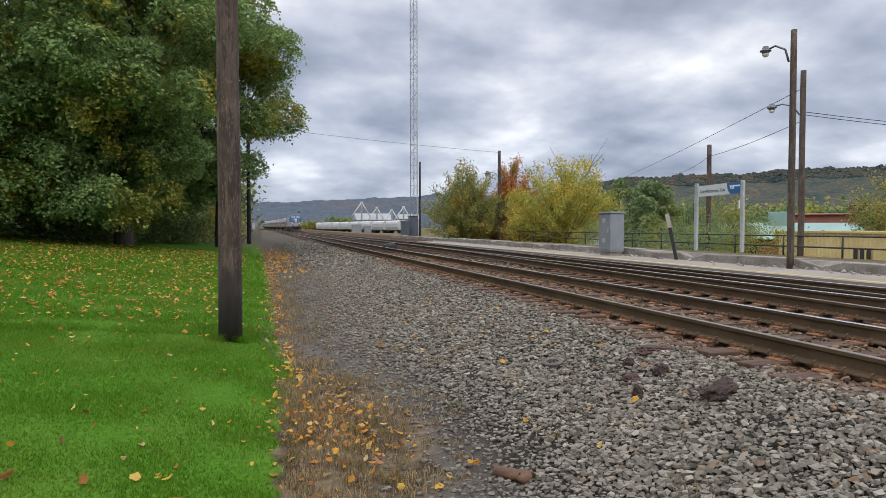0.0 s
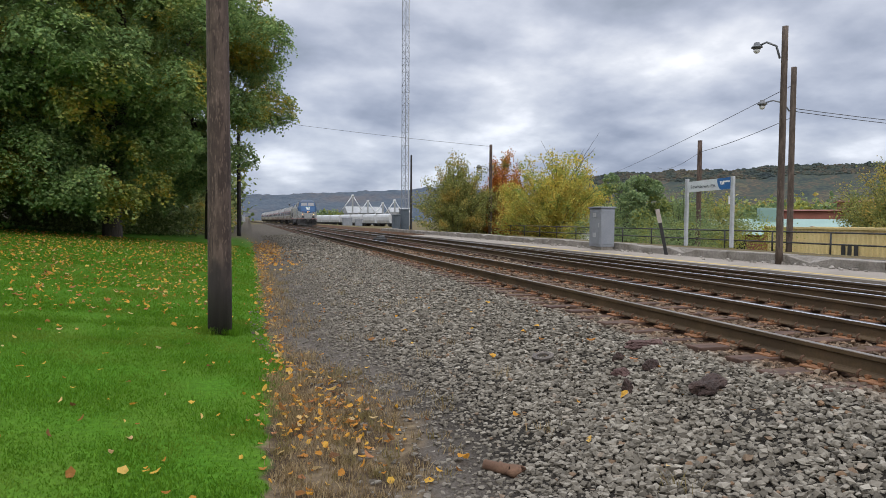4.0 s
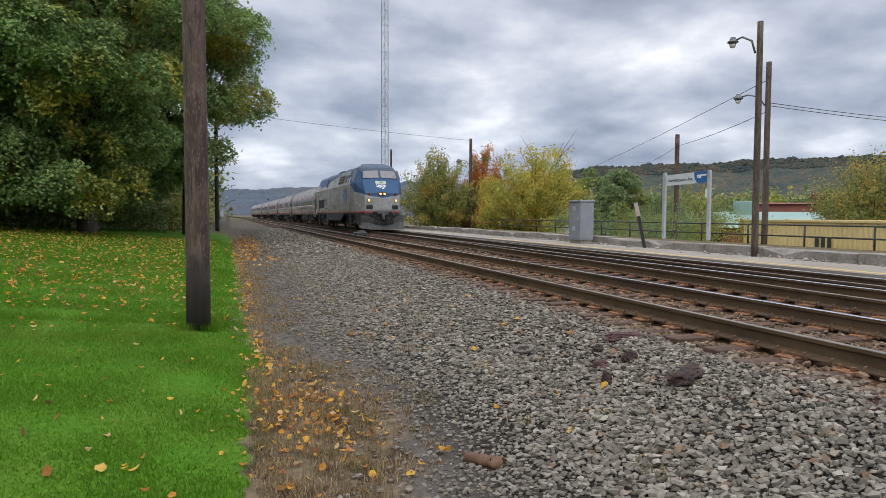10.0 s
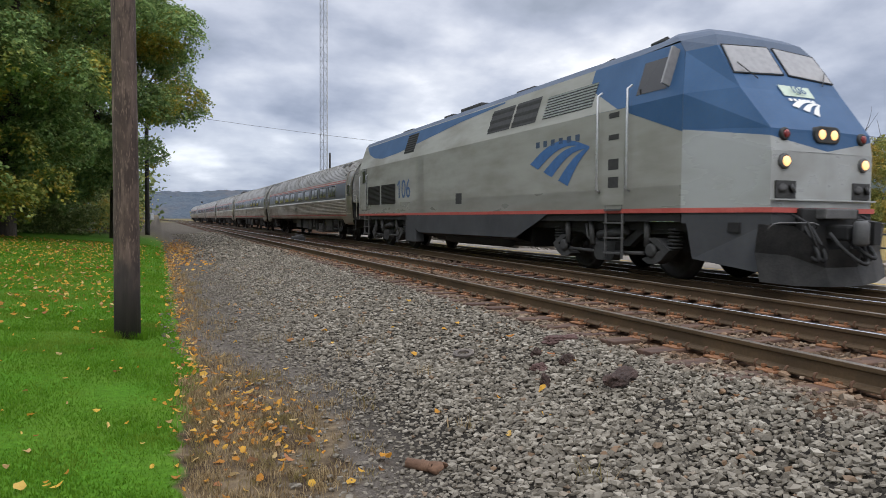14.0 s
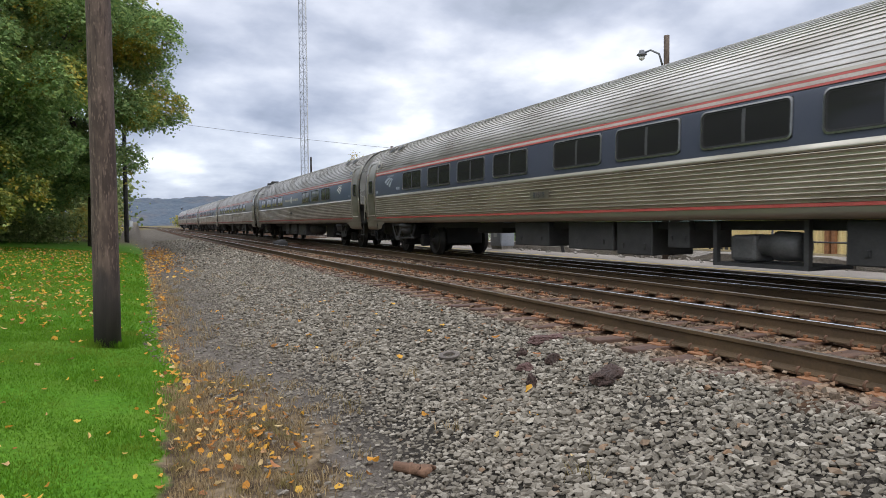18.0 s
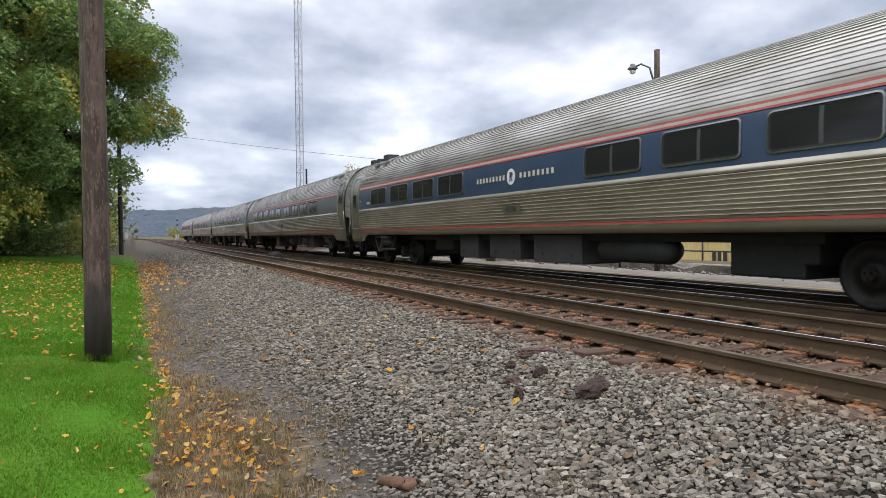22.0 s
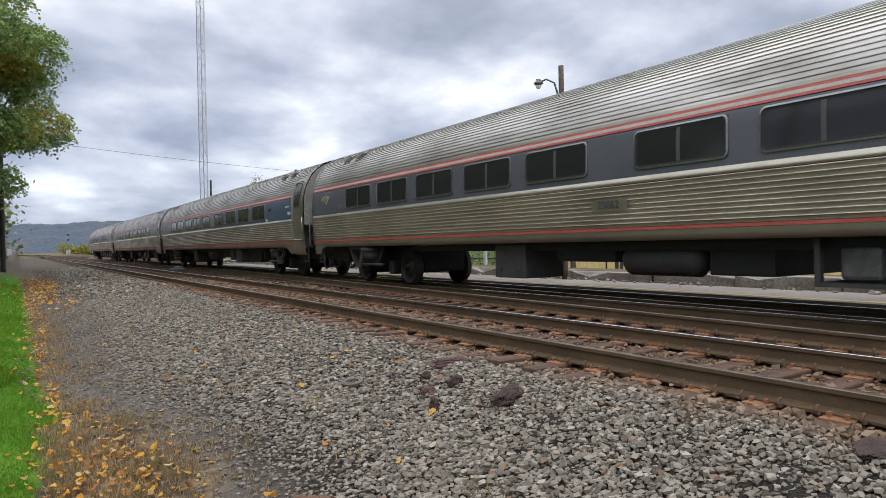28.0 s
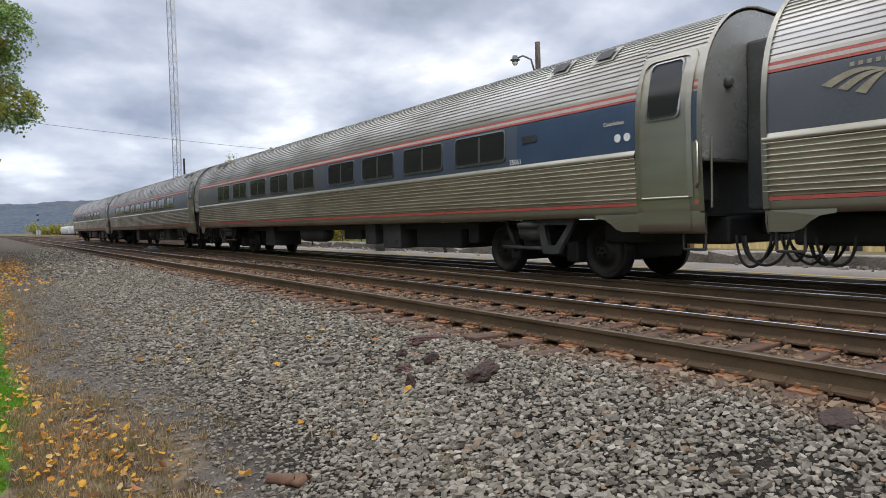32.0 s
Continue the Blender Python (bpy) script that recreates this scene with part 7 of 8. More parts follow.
    bm.faces.new([bm.verts.new((x, R, z)) for x, z in ring])
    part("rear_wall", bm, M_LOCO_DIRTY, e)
    part("frame_pan", box(bmesh.new(), -1.3, 1.3, 0.6, R, 0.85, 1.0), M_UNDER, e)
    part("underfloor", box(bmesh.new(), -1.48, 1.48, 1.6, R - 0.02, 1.004, 1.145), M_UNDER, e)
    for yy in (3.7, 16.9):
        part("traction_motor", box(bmesh.new(), -0.85, 0.85, yy - 1.9, yy + 1.9, 0.42, 0.99, 0.06), M_UNDER, e)
    part("tank_core", box(bmesh.new(), -1.1, 1.1, 6.8, 12.7, 0.38, 0.9, 0.08), M_UNDER, e)
    part("rear_coupler", box(bmesh.new(), -0.16, 0.16, R - 0.1, R + 0.6, 0.75, 1.02, 0.03), M_UNDER, e)
    for yc in (3.7, 16.9):
        t = part("truck", bmesh.new(), M_TRUCK, e, "grey cast truck with coil springs")
        t.matrix_basis = pose(0, yc, 0)
        bm = bmesh.new()
        for s in (-1, 1):
            slab(bm, [(-1.75, 0.86), (-1.55, 0.93), (-0.8, 0.90), (-0.42, 0.66), (0.42, 0.66), (0.8, 0.90), (1.55, 0.93), (1.75, 0.86), (1.6, 0.80), (0.9, 0.78), (0.55, 0.54), (-0.55, 0.54), (-0.9, 0.78), (-1.6, 0.80)], s * 1.16 - 0.07, s * 1.16 + 0.07)
        box(bm, -1.2, 1.2, -0.3, 0.3, 0.5, 0.9, 0.05)
        t.data = to_mesh("truck", bm, M_TRUCK)
        for s in (-1, 1):
            part("center_bracket", slab(bmesh.new(), [(-0.36, 0.62), (0.36, 0.62), (0.30, 0.34), (0.22, 0.26), (-0.22, 0.26), (-0.30, 0.34)], s * 1.28 - 0.10, s * 1.28 + 0.10), M_TRUCK, t, "cast bracket between the axles")
            for y in (-1.33, 1.33):
                d = 1 if y > 0 else -1
                ab = part("axle_box", slab(bmesh.new(), [(y - 0.24, 0.34), (y - 0.10, 0.27), (y + 0.10, 0.27), (y + 0.24, 0.34), (y + 0.34 * d + 0.1, 0.52), (y + 0.12, 0.72), (y - 0.12, 0.72), (y + 0.34 * d - 0.1, 0.52)] if d > 0 else [(y - 0.24, 0.34), (y - 0.10, 0.27), (y + 0.10, 0.27), (y + 0.24, 0.34), (y - 0.24, 0.52), (y + 0.12, 0.72), (y - 0.12, 0.72), (y - 0.44, 0.52)], s * 1.27 - 0.12, s * 1.27 + 0.12), M_TRUCK, t)
                part("axle_cap", lathe(bmesh.new(), (s * 1.38, y, 0.50), (s * 1.44, y, 0.50), [(0, 0.13), (0.7, 0.12), (1, 0.08)], 16), M_TRUCK, ab)
                part("traction_rod", tube(bmesh.new(), (s * 1.36, y - 0.2 * d, 0.44), (s * 1.36, 0.30 * d, 0.42), 0.035), M_TRUCK, t, "slim grey traction rod")
                bm = bmesh.new()
                for k in range(6):
                    lathe(bm, (s * 1.22, y + 0.40 * d, 0.54 + k * 0.062), (s * 1.22, y + 0.40 * d, 0.582 + k * 0.062), [(0, 0.10), (0.5, 0.135), (1, 0.10)], 14)
                part("coil_spring", bm, M_TRUCK, t)
                part("damper", tube(bmesh.new(), (s * 1.38, y - 0.12 * d, 0.56), (s * 1.38, y - 0.12 * d, 1.0), 0.055), M_TRUCK, t)
            part("brake_cylinder", tube(bmesh.new(), (s * 1.34, -0.62, 0.84), (s * 1.34, 0.18, 0.74), 0.085), M_TRUCK, t, "slanting brake cylinder")
            part("yaw_damper", tube(bmesh.new(), (s * 1.42, 0.30, 0.55), (s * 1.38, 0.42, 1.02), 0.05), M_TRUCK, t)
            part("brake_lever", path_tube(bmesh.new(), [(s * 1.40, 0.55, 0.95), (s * 1.42, 0.48, 0.70), (s * 1.40, 0.26, 0.58)], 0.022, 6), M_TRUCK, t)
        for dy in (-1.33, 1.33):
            wheelset(t, dy, 0.508)
    VEHICLES.append((e, 0.0))
    return e


locomotive()

# ---- trees and shrubs ----


def limb_tree(bm, base, height, radius, rng, spread, depth=3, first=0.28):
    """Trunk and branching limbs; returns the tips."""
    tips = []

    def grow(p, d, length, r, level):
        n = 4
        for k in range(n):
            q = p + d * (length / n)
            tube(bm, p, q, r * (1 - 0.6 * k / n), r * (1 - 0.6 * (k + 1) / n), seg=9 if level == 0 else 6, cap=False)
            p = q
            d = (d + Vector((rng.uniform(-1, 1), rng.uniform(-1, 1), rng.uniform(-0.3, 0.5))) * 0.13).normalized()
            if level < depth and (k >= 1 or level > 0 or first < 0.2):
                for _ in range(rng.choice((1, 2, 2)) if level == 0 else 1):
                    a = rng.uniform(0, 2 * pi)
                    side = Vector((cos(a), sin(a), rng.uniform(0.15, 0.75))).normalized()
                    nd = (d * (1 - spread) + side * spread).normalized()
                    grow(p, nd, length * rng.uniform(0.45, 0.68), r * 0.42, level + 1)
            if level >= 2:
                tips.append(p.copy())
        tips.append(p)

    grow(Vector(base), Vector((0, 0, 1)), height, radius, 0)
    return tips


def tree(name, x, y, z, height, crown, leaves, leaf_size, leaf_mat, label, seed, trunk=0.22, spread=0.62, droop=0.0, group="trees", stems=1, hollow=0.55, clump=0.5, limbs=True, per_clump=40):
    """crown: list of (dx, dy, dz, rx, ry, rz) lobes about the base that hold the leaves."""
    rng, nr = random.Random(seed), np.random.default_rng(seed)
    e = empty(name, pose(x, y, z), label, "tree", group)
    bm = bmesh.new()
    for k in range(stems):
        off = (rng.uniform(-0.5, 0.5) * (stems > 1), rng.uniform(-0.5, 0.5) * (stems > 1), -0.2)
        limb_tree(bm, off, height * (0.62 if limbs else 0.4), trunk, rng, spread, 3 if stems == 1 else 2, 0.3 if stems == 1 else 0.1)
    part("trunk", bm, M_BARK, e, "dark furrowed trunk and limbs")
    vol = np.array([(l[3] * l[4] * l[5]) ** 0.8 for l in crown])
    share = (vol / vol.sum() * leaves).astype(int)
    spots = []
    for (dx, dy, dz, rx, ry, rz), cnt in zip(crown, share):
        m = max(6, cnt // per_clump)
        d = nr.normal(size=(m, 3))
        d /= np.linalg.norm(d, axis=1, keepdims=True)
        r = (hollow + (1 - hollow) * nr.uniform(0, 1, (m, 1)) ** 0.6) * nr.uniform(0.85, 1.12, (m, 1))
        c = d * r * (rx, ry, rz) + (dx, dy, dz)
        per = max(1, cnt // m)
        q = np.repeat(c, per, 0) + nr.normal(size=(m * per, 3)) * (clump, clump, clump * 0.45)
        spots.append(q)
    p = np.concatenate(spots)
    p[:, 2] = np.maximum(p[:, 2], 0.25)
    n = len(p)
    turns = spin(n, 0.55, nr)
    v, f = scatter(p, turns, leaf_size * nr.uniform(0.6, 1.35, (n, 1)), KITE_V, KITE_F)
    c = new("crown", arrays_mesh("crown", v, f, leaf_mat))
    c.parent = e
    return e


def spray_leaves(crown, leaves, reach, per, nr, rise=0.8, upright=0.72, core=0.62):
    """Leaves in flat drooping sprays over the lobes of a crown: places and turns."""
    vol = np.array([(l[3] * l[4] * l[5]) ** 0.67 for l in crown])
    share = np.maximum(6, vol / vol.sum() * leaves / per).astype(int)
    lobe = np.repeat(np.arange(len(crown)), share)
    m = len(lobe)
    c = np.array(crown)[lobe]
    d = nr.normal(size=(m, 3))
    d[:, 2] = d[:, 2] * 0.85 + 0.2
    d /= np.linalg.norm(d, axis=1, keepdims=True)
    mid = c[:, :3] + d * c[:, 3:] * nr.uniform(core, 1.0, (m, 1))
    n = d * 0.6 + (0, 0, rise) + nr.normal(size=(m, 3)) * 0.22
    n /= np.linalg.norm(n, axis=1, keepdims=True)
    u = np.cross(n, nr.normal(size=(m, 3)))
    u /= np.linalg.norm(u, axis=1, keepdims=True)
    w = np.cross(n, u)
    r = nr.uniform(0.55, 1.25, m) * reach
    k = np.repeat(np.arange(m), per)
    a, q = nr.uniform(0, 2 * pi, m * per), np.sqrt(nr.uniform(0, 1, m * per))
    flat = (u[k] * np.cos(a)[:, None] + w[k] * (np.sin(a) * 0.7)[:, None]) * (q * r[k])[:, None]
    p = mid[k] + flat + n[k] * (nr.normal(size=m * per) * reach * 0.10 - 0.45 * reach * q ** 2)[:, None]
    turns = np.stack([u[k], w[k], n[k]], 2) @ spin(m * per, upright, nr)
    return p, turns


def spray_tree(name, x, y, z, height, crown, leaves, leaf_size, leaf_mat, label, seed, trunk=0.22, spread=0.62, group="trees", stems=1, reach=0.4, per=28, rise=0.8, floor=0.2, core=0.62):
    """A tree whose crown is built up of many leafy sprays, with gaps between them."""
    rng, nr = random.Random(seed), np.random.default_rng(seed)
    e = empty(name, pose(x, y, z), label, "tree", group)
    bm = bmesh.new()
    for k in range(stems):
        off = (rng.uniform(-0.5, 0.5) * (stems > 1), rng.uniform(-0.5, 0.5) * (stems > 1), -0.2)
        limb_tree(bm, off, height * 0.62, trunk, rng, spread, 3 if stems == 1 else 2, 0.3 if stems == 1 else 0.1)
    part("trunk", bm, M_BARK, e, "dark furrowed trunk and limbs")
    p, turns = spray_leaves(crown, leaves, reach, per, nr, rise, 0.72 if rise > 0.6 else 0.35, core)
    p[:, 2] = np.maximum(p[:, 2], floor)
    v, f = scatter(p, turns, leaf_size * nr.uniform(0.6, 1.3, (len(p), 1)), KITE_V, KITE_F)
    c = new("crown", arrays_mesh("crown", v, f, leaf_mat))
    c.parent = e
    return e


def feather_tree(name, x, y, z, rx, ry, height, stems, leaves, leaf_size, leaf_mat, label, seed, group, loose=0.24, first=0.12):
    """A many-stemmed shrubby tree: slender stems that rise and arch outward, feathered with leaves."""
    nr = np.random.default_rng(seed)
    e = empty(name, pose(x, y, z), label, "tree", group)
    az, out = nr.uniform(0, 2 * pi, stems), np.sqrt(nr.uniform(0, 1, stems))
    tip = np.stack([rx * out * np.cos(az), ry * out * np.sin(az), height * (1.0 - 0.52 * out ** 2.6) * nr.uniform(0.62, 1.06, stems)], 1)
    low = nr.uniform(0, 1, stems) < 0.25
    tip[low, 2] *= 0.5
    sway = nr.normal(size=(stems, 3)) * (0.25, 0.25, 0.1)

    def along(k, t):
        t = np.asarray(t)[:, None]
        return tip[k] * np.concatenate([t ** 1.25, t ** 1.25, t ** 0.82], 1) + sway[k] * np.sin(pi * t)

    bm = bmesh.new()
    for k in range(stems):
        pts = along(np.full(7, k), np.linspace(0, 1.04, 7))
        for i in range(6):
            r = 0.045 * (1 - 0.15 * i)
            tube(bm, pts[i] + (0, 0, -0.1), pts[i + 1] + (0, 0, -0.1), r, r * 0.8, seg=5, cap=False)
    part("trunk", bm, M_BARK, e, "many slender grey-brown stems")
    k, t = nr.integers(0, stems, leaves), first + (1 - first) * nr.uniform(0, 1, leaves) ** 0.75
    p = along(k, t) + nr.normal(size=(leaves, 3)) * loose * (0.45 + 0.75 * np.sin(pi * np.minimum(t, 0.85)))[:, None]
    p[:, 2] = np.maximum(p[:, 2], 0.15)
    v, f = scatter(p, spin(leaves, 0.3, nr), leaf_size * nr.uniform(0.6, 1.3, (leaves, 1)), KITE_V, KITE_F)
    c = new("crown", arrays_mesh("crown", v, f, leaf_mat))
    c.parent = e
    return e


def lobes(seed, n, rx, ry, z0, z1, size):
    rng = random.Random(seed)
    out = []
    for k in range(n):
        a, u = rng.uniform(0, 2 * pi), rng.uniform(0, 1) ** 0.5
        z = rng.uniform(z0, z1)
        taper = max(0.35, 1 - ((z - (z0 + z1) / 2) / ((z1 - z0) / 2 + size)) ** 2)
        s = size * rng.uniform(0.75, 1.25)
        out.append((cos(a) * u * rx * taper, sin(a) * u * ry * taper, z, s, s, s * 0.75))
    return out


def shifted(crown, dx, dy):
    return [(a + dx, b + dy, *rest) for a, b, *rest in crown]


def lawn_z(x, y):
    return float(land(x, y))


# big maples over the lawn
spray_tree("maple_tree", -5.75, 31.5, lawn_z(-5.75, 31.5), 15, shifted(lobes(1, 130, 7.2, 6.5, 2.4, 15.5, 1.4), -1.65, -1.0) + shifted(lobes(41, 44, 6.0, 2.2, 1.5, 4.2, 1.0), -3.0, -2.8), 290000, 0.130, M_LEAF_MAPLE, "large green maple turning yellow beside the lawn", 11, 0.42, group="lawn maples", reach=0.62, per=44)
spray_tree("maple_tree", -14.5, 27.0, lawn_z(-14.5, 27), 16, lobes(2, 110, 6.8, 6.5, 2.2, 15, 1.6) + shifted(lobes(42, 26, 5.0, 2.5, 1.3, 4.2, 1.0), 3.0, 0.5), 255000, 0.130, M_LEAF_MAPLE, "broad dark green maple at the lawn's edge", 12, 0.45, group="lawn maples", reach=0.62, per=44)
spray_tree("maple_tree", -1.95, 36.5, lawn_z(-1.95, 36.5), 14, shifted(lobes(3, 110, 5.7, 5.2, 3.2, 16, 1.2), -1.45, 0.0) + shifted(lobes(43, 16, 2.4, 1.6, 1.9, 4.2, 0.9), -3.4, -0.5), 245000, 0.124, M_LEAF_MAPLE, "maple with low limbs reaching over the gravel", 13, 0.36, 0.38, group="lawn maples", reach=0.55, per=40)
tree("maple_tree", -11.5, 40.0, lawn_z(-11.5, 40), 18, lobes(4, 60, 8.0, 6.5, 2.0, 19, 2.4), 45000, 0.28, M_LEAF_MAPLE, "tall maple behind the others", 14, 0.45, group="lawn maples")


def hedge(name, pts, height, width, leaves, size, mat, label, seed):
    nr = np.random.default_rng(seed)
    pts = np.array(pts, float)
    t = nr.uniform(0, len(pts) - 1.001, leaves)
    i = t.astype(int)
    c = pts[i] + (pts[i + 1] - pts[i]) * (t - i)[:, None]
    c = c + nr.normal(size=(leaves, 2)) * width * 0.45
    wave = np.array([0.62 + 0.55 * (noise.noise(Vector((a * 0.55, b * 0.55, seed))) + 0.35) for a, b in c])
    h = height * wave * nr.uniform(0.0, 1.0, leaves) ** 0.6
    p = np.stack([c[:, 0], c[:, 1], land(c[:, 0], c[:, 1]) + h], 1)
    v, f = scatter(p, spin(leaves, 0.5, nr), size * nr.uniform(0.5, 1.4, (leaves, 1)), KITE_V, KITE_F)
    return tagged(new(name, arrays_mesh(name, v, f, mat)), label, "shrubs", kind="stuff")


hedge("undergrowth", [(-21, 26.5), (-14, 29.5), (-9, 32.8), (-6, 35.2), (-3.6, 39)], 1.5, 1.3, 34000, 0.12, M_LEAF_HEDGE, "dark shrubs and weeds under the maples", 3)
hedge("undergrowth_back", [(-30, 34), (-18, 38), (-10, 44), (-5, 52), (-3, 70)], 9.0, 3.0, 36000, 0.36, M_LEAF_HEDGE, "dense dark thicket behind the maples", 4)
hedge("verge_scrub", [(-3.0, 40), (-1.8, 50), (-3.0, 66)], 2.2, 0.8, 5000, 0.2, M_LEAF_OLIVE, "orange and olive scrub at the end of the lawn", 15)
hedge("far_scrub", [(-4, 66), (-3.2, 90), (-5, 130), (-6, 190)], 4.0, 1.6, 9000, 0.34, M_LEAF_OLIVE, "yellowing scrub along the tracks far off", 5)

# trees across the tracks
feather_tree("autumn_tree", 16.6, 52.5, 0.0, 3.9, 2.6, 6.9, 110, 44000, 0.125, M_LEAF_OLIVE, "many-stemmed shrubby tree in olive and orange", 21, "trackside trees")
feather_tree("autumn_tree", 20.2, 55.0, -0.2, 2.2, 1.8, 5.8, 40, 8000, 0.125, M_LEAF_OLIVE, "thin half-bare shrubby tree in olive", 22, "trackside trees")
feather_tree("autumn_tree", 21.2, 43.5, -0.5, 4.9, 3.0, 6.9, 130, 60000, 0.115, M_LEAF_YELLOW, "full golden-yellow tree beyond the platform wall", 23, "trackside trees")
feather_tree("russet_tree", 21.3, 53.5, -0.5, 2.5, 2.0, 8.3, 64, 34000, 0.125, M_LEAF_RED, "russet-topped tree behind the yellow one", 24, "trackside trees", 0.26, 0.3)
tree("bare_tree", 25.5, 50.5, -0.6, 8.2, lobes(25, 10, 2.6, 2.0, 5.0, 8.0, 0.8), 900, 0.2, M_LEAF_YELLOW, "nearly bare twiggy tree top", 25, 0.10, 0.45, group="trackside trees", stems=4, hollow=0.2, clump=0.5)
spray_tree("green_tree", 34.0, 54.0, -1.3, 7.0, lobes(26, 30, 4.4, 3.4, 1.0, 6.9, 1.1), 22000, 0.2, M_LEAF_GREEN, "soft green willow-like tree", 26, 0.2, 0.5, group="trees beyond the railing", reach=0.45, per=18, rise=0.55)
feather_tree("green_tree", 27.0, 36.5, -1.2, 2.4, 2.0, 4.9, 50, 15000, 0.09, M_LEAF_GREEN, "light green sapling clump behind the sign", 27, "trees beyond the railing")
feather_tree("olive_tree", 33.5, 42.0, -1.3, 2.8, 2.3, 5.4, 50, 14000, 0.11, M_LEAF_OLIVE, "small olive-brown shrub tree behind the railing", 28, "trees beyond the railing")
feather_tree("olive_tree", 39.0, 31.0, -1.4, 4.6, 4.2, 6.7, 120, 60000, 0.12, M_LEAF_OLIVE, "large olive and yellow tree behind the containers", 29, "trees behind the containers", 0.4)
spray_tree("olive_tree", 43.5, 28.5, -1.4, 8.2, lobes(30, 34, 4.0, 4.0, 1.5, 7.8, 1.1), 52000, 0.13, M_LEAF_OLIVE, "tall thinning olive-green tree behind the containers", 30, 0.2, 0.5, group="trees behind the containers", reach=0.45, per=18, rise=0.55)
spray_tree("olive_tree", 44.0, 21.0, -1.4, 9.0, lobes(31, 30, 4.6, 4.6, 1.2, 8.0, 1.2), 44000, 0.14, M_LEAF_OLIVE, "dense olive tree behind the containers", 31, 0.2, 0.5, group="trees behind the containers", reach=0.45, per=18, rise=0.55)
hedge("railing_shrubs", [(20.5, 40), (20.5, 32), (20.0, 26), (20.0, 21)], 2.4, 0.9, 15000, 0.07, M_LEAF_GREEN, "loose green shrubs behind the railing", 6)
hedge("valley_trees", [(90, 210), (120, 170), (150, 130), (190, 60)], 9.0, 7.0, 18000, 1.0, M_LEAF_GREEN, "valley tree belt below the hillside", 7)
hedge("valley_trees_warm", [(100, 220), (125, 190), (150, 150), (210, 70)], 10.0, 9.0, 11000, 1.0, M_LEAF_OLIVE, "yellowing valley trees below the hillside", 8)
hedge("line_scrub", [(19, 380), (27, 366), (36, 372)], 6.0, 3.5, 5000, 0.7, M_LEAF_OLIVE, "olive and russet scrub beyond the wagons", 19)
hedge("line_trees", [(36, 366), (44, 360), (55, 356)], 8.0, 4.0, 6000, 0.8, M_LEAF_GREEN, "green trees beside the far tracks", 9)

# ---- beyond the railing ----


def container(at, length, label, rust=False):
    """A corrugated shipping container."""
    e = empty("shipping_container", at, label, "shipping container", "yellow containers")
    h, w = 2.6, 2.44
    bm = bmesh.new()
    n = int(length / 0.28)
    ys = []
    for k in range(n):
        a = k * length / n
        s = length / n
        ys += [(a, 0.0), (a + s * 0.3, 0.0), (a + s * 0.45, 0.036), (a + s * 0.85, 0.036)]
    ys.append((length, 0.0))
    for x, sg in ((-w / 2, 1), (w / 2, -1)):
        lo = [bm.verts.new((x + sg * d, y, 0.16)) for y, d in ys]
        hi = [bm.verts.new((x + sg * d, y, h - 0.1)) for y, d in ys]
        for k in range(len(ys) - 1):
            bm.faces.new((lo[k], lo[k + 1], hi[k + 1], hi[k]))
    part("corrugated_side", bm, M_CONTAINER, e)
    bm = bmesh.new()
    for x in (-w / 2, w / 2):
        box(bm, x - 0.05, x + 0.05, -0.02, length + 0.02, h - 0.1, h, 0.01)
        box(bm, x - 0.05, x + 0.05, -0.02, length + 0.02, 0.0, 0.16, 0.01)
    part("top_rail", bm, M_CONTAINER, e)
    for y in (0.0, length):
        for x in (-w / 2, w / 2):
            part("corner_post", box(bmesh.new(), x - 0.08, x + 0.08, y - 0.08, y + 0.08, 0.0, h + 0.01, 0.01), M_PLATE if rust else M_CONTAINER, e, "rusty corner post" if rust else "")
    part("roof", box(bmesh.new(), -w / 2 + 0.05, w / 2 - 0.05, 0, length, h - 0.09, h - 0.03), M_CONTAINER, e)
    for y in (0.0, length):
        part("end_panel", box(bmesh.new(), -w / 2 + 0.09, w / 2 - 0.09, y - 0.02, y + 0.02, 0.16, h - 0.1), M_CONTAINER, e)
    bm = bmesh.new()
    for k in range(3):
        bm.faces.new([bm.verts.new((-w / 2 - 0.012, 5.3 + 0.4 * k + a, b)) for a, b in ((0, 1.15), (0.26, 1.15), (0.26, 1.85), (0, 1.85))])
    part("faded_marking", bm, M_UNDERGREY, e, "worn dark lettering as bars")
    return e


container(pose(23.7, 15.4, -1.22, 0, 0, -13.2), 12.2, "yellow corrugated shipping container beside the railing", True)
container(pose(20.9, 3.25, -1.22, 0, 0, -13.2), 12.2, "yellow corrugated shipping container with rusty corners", True)


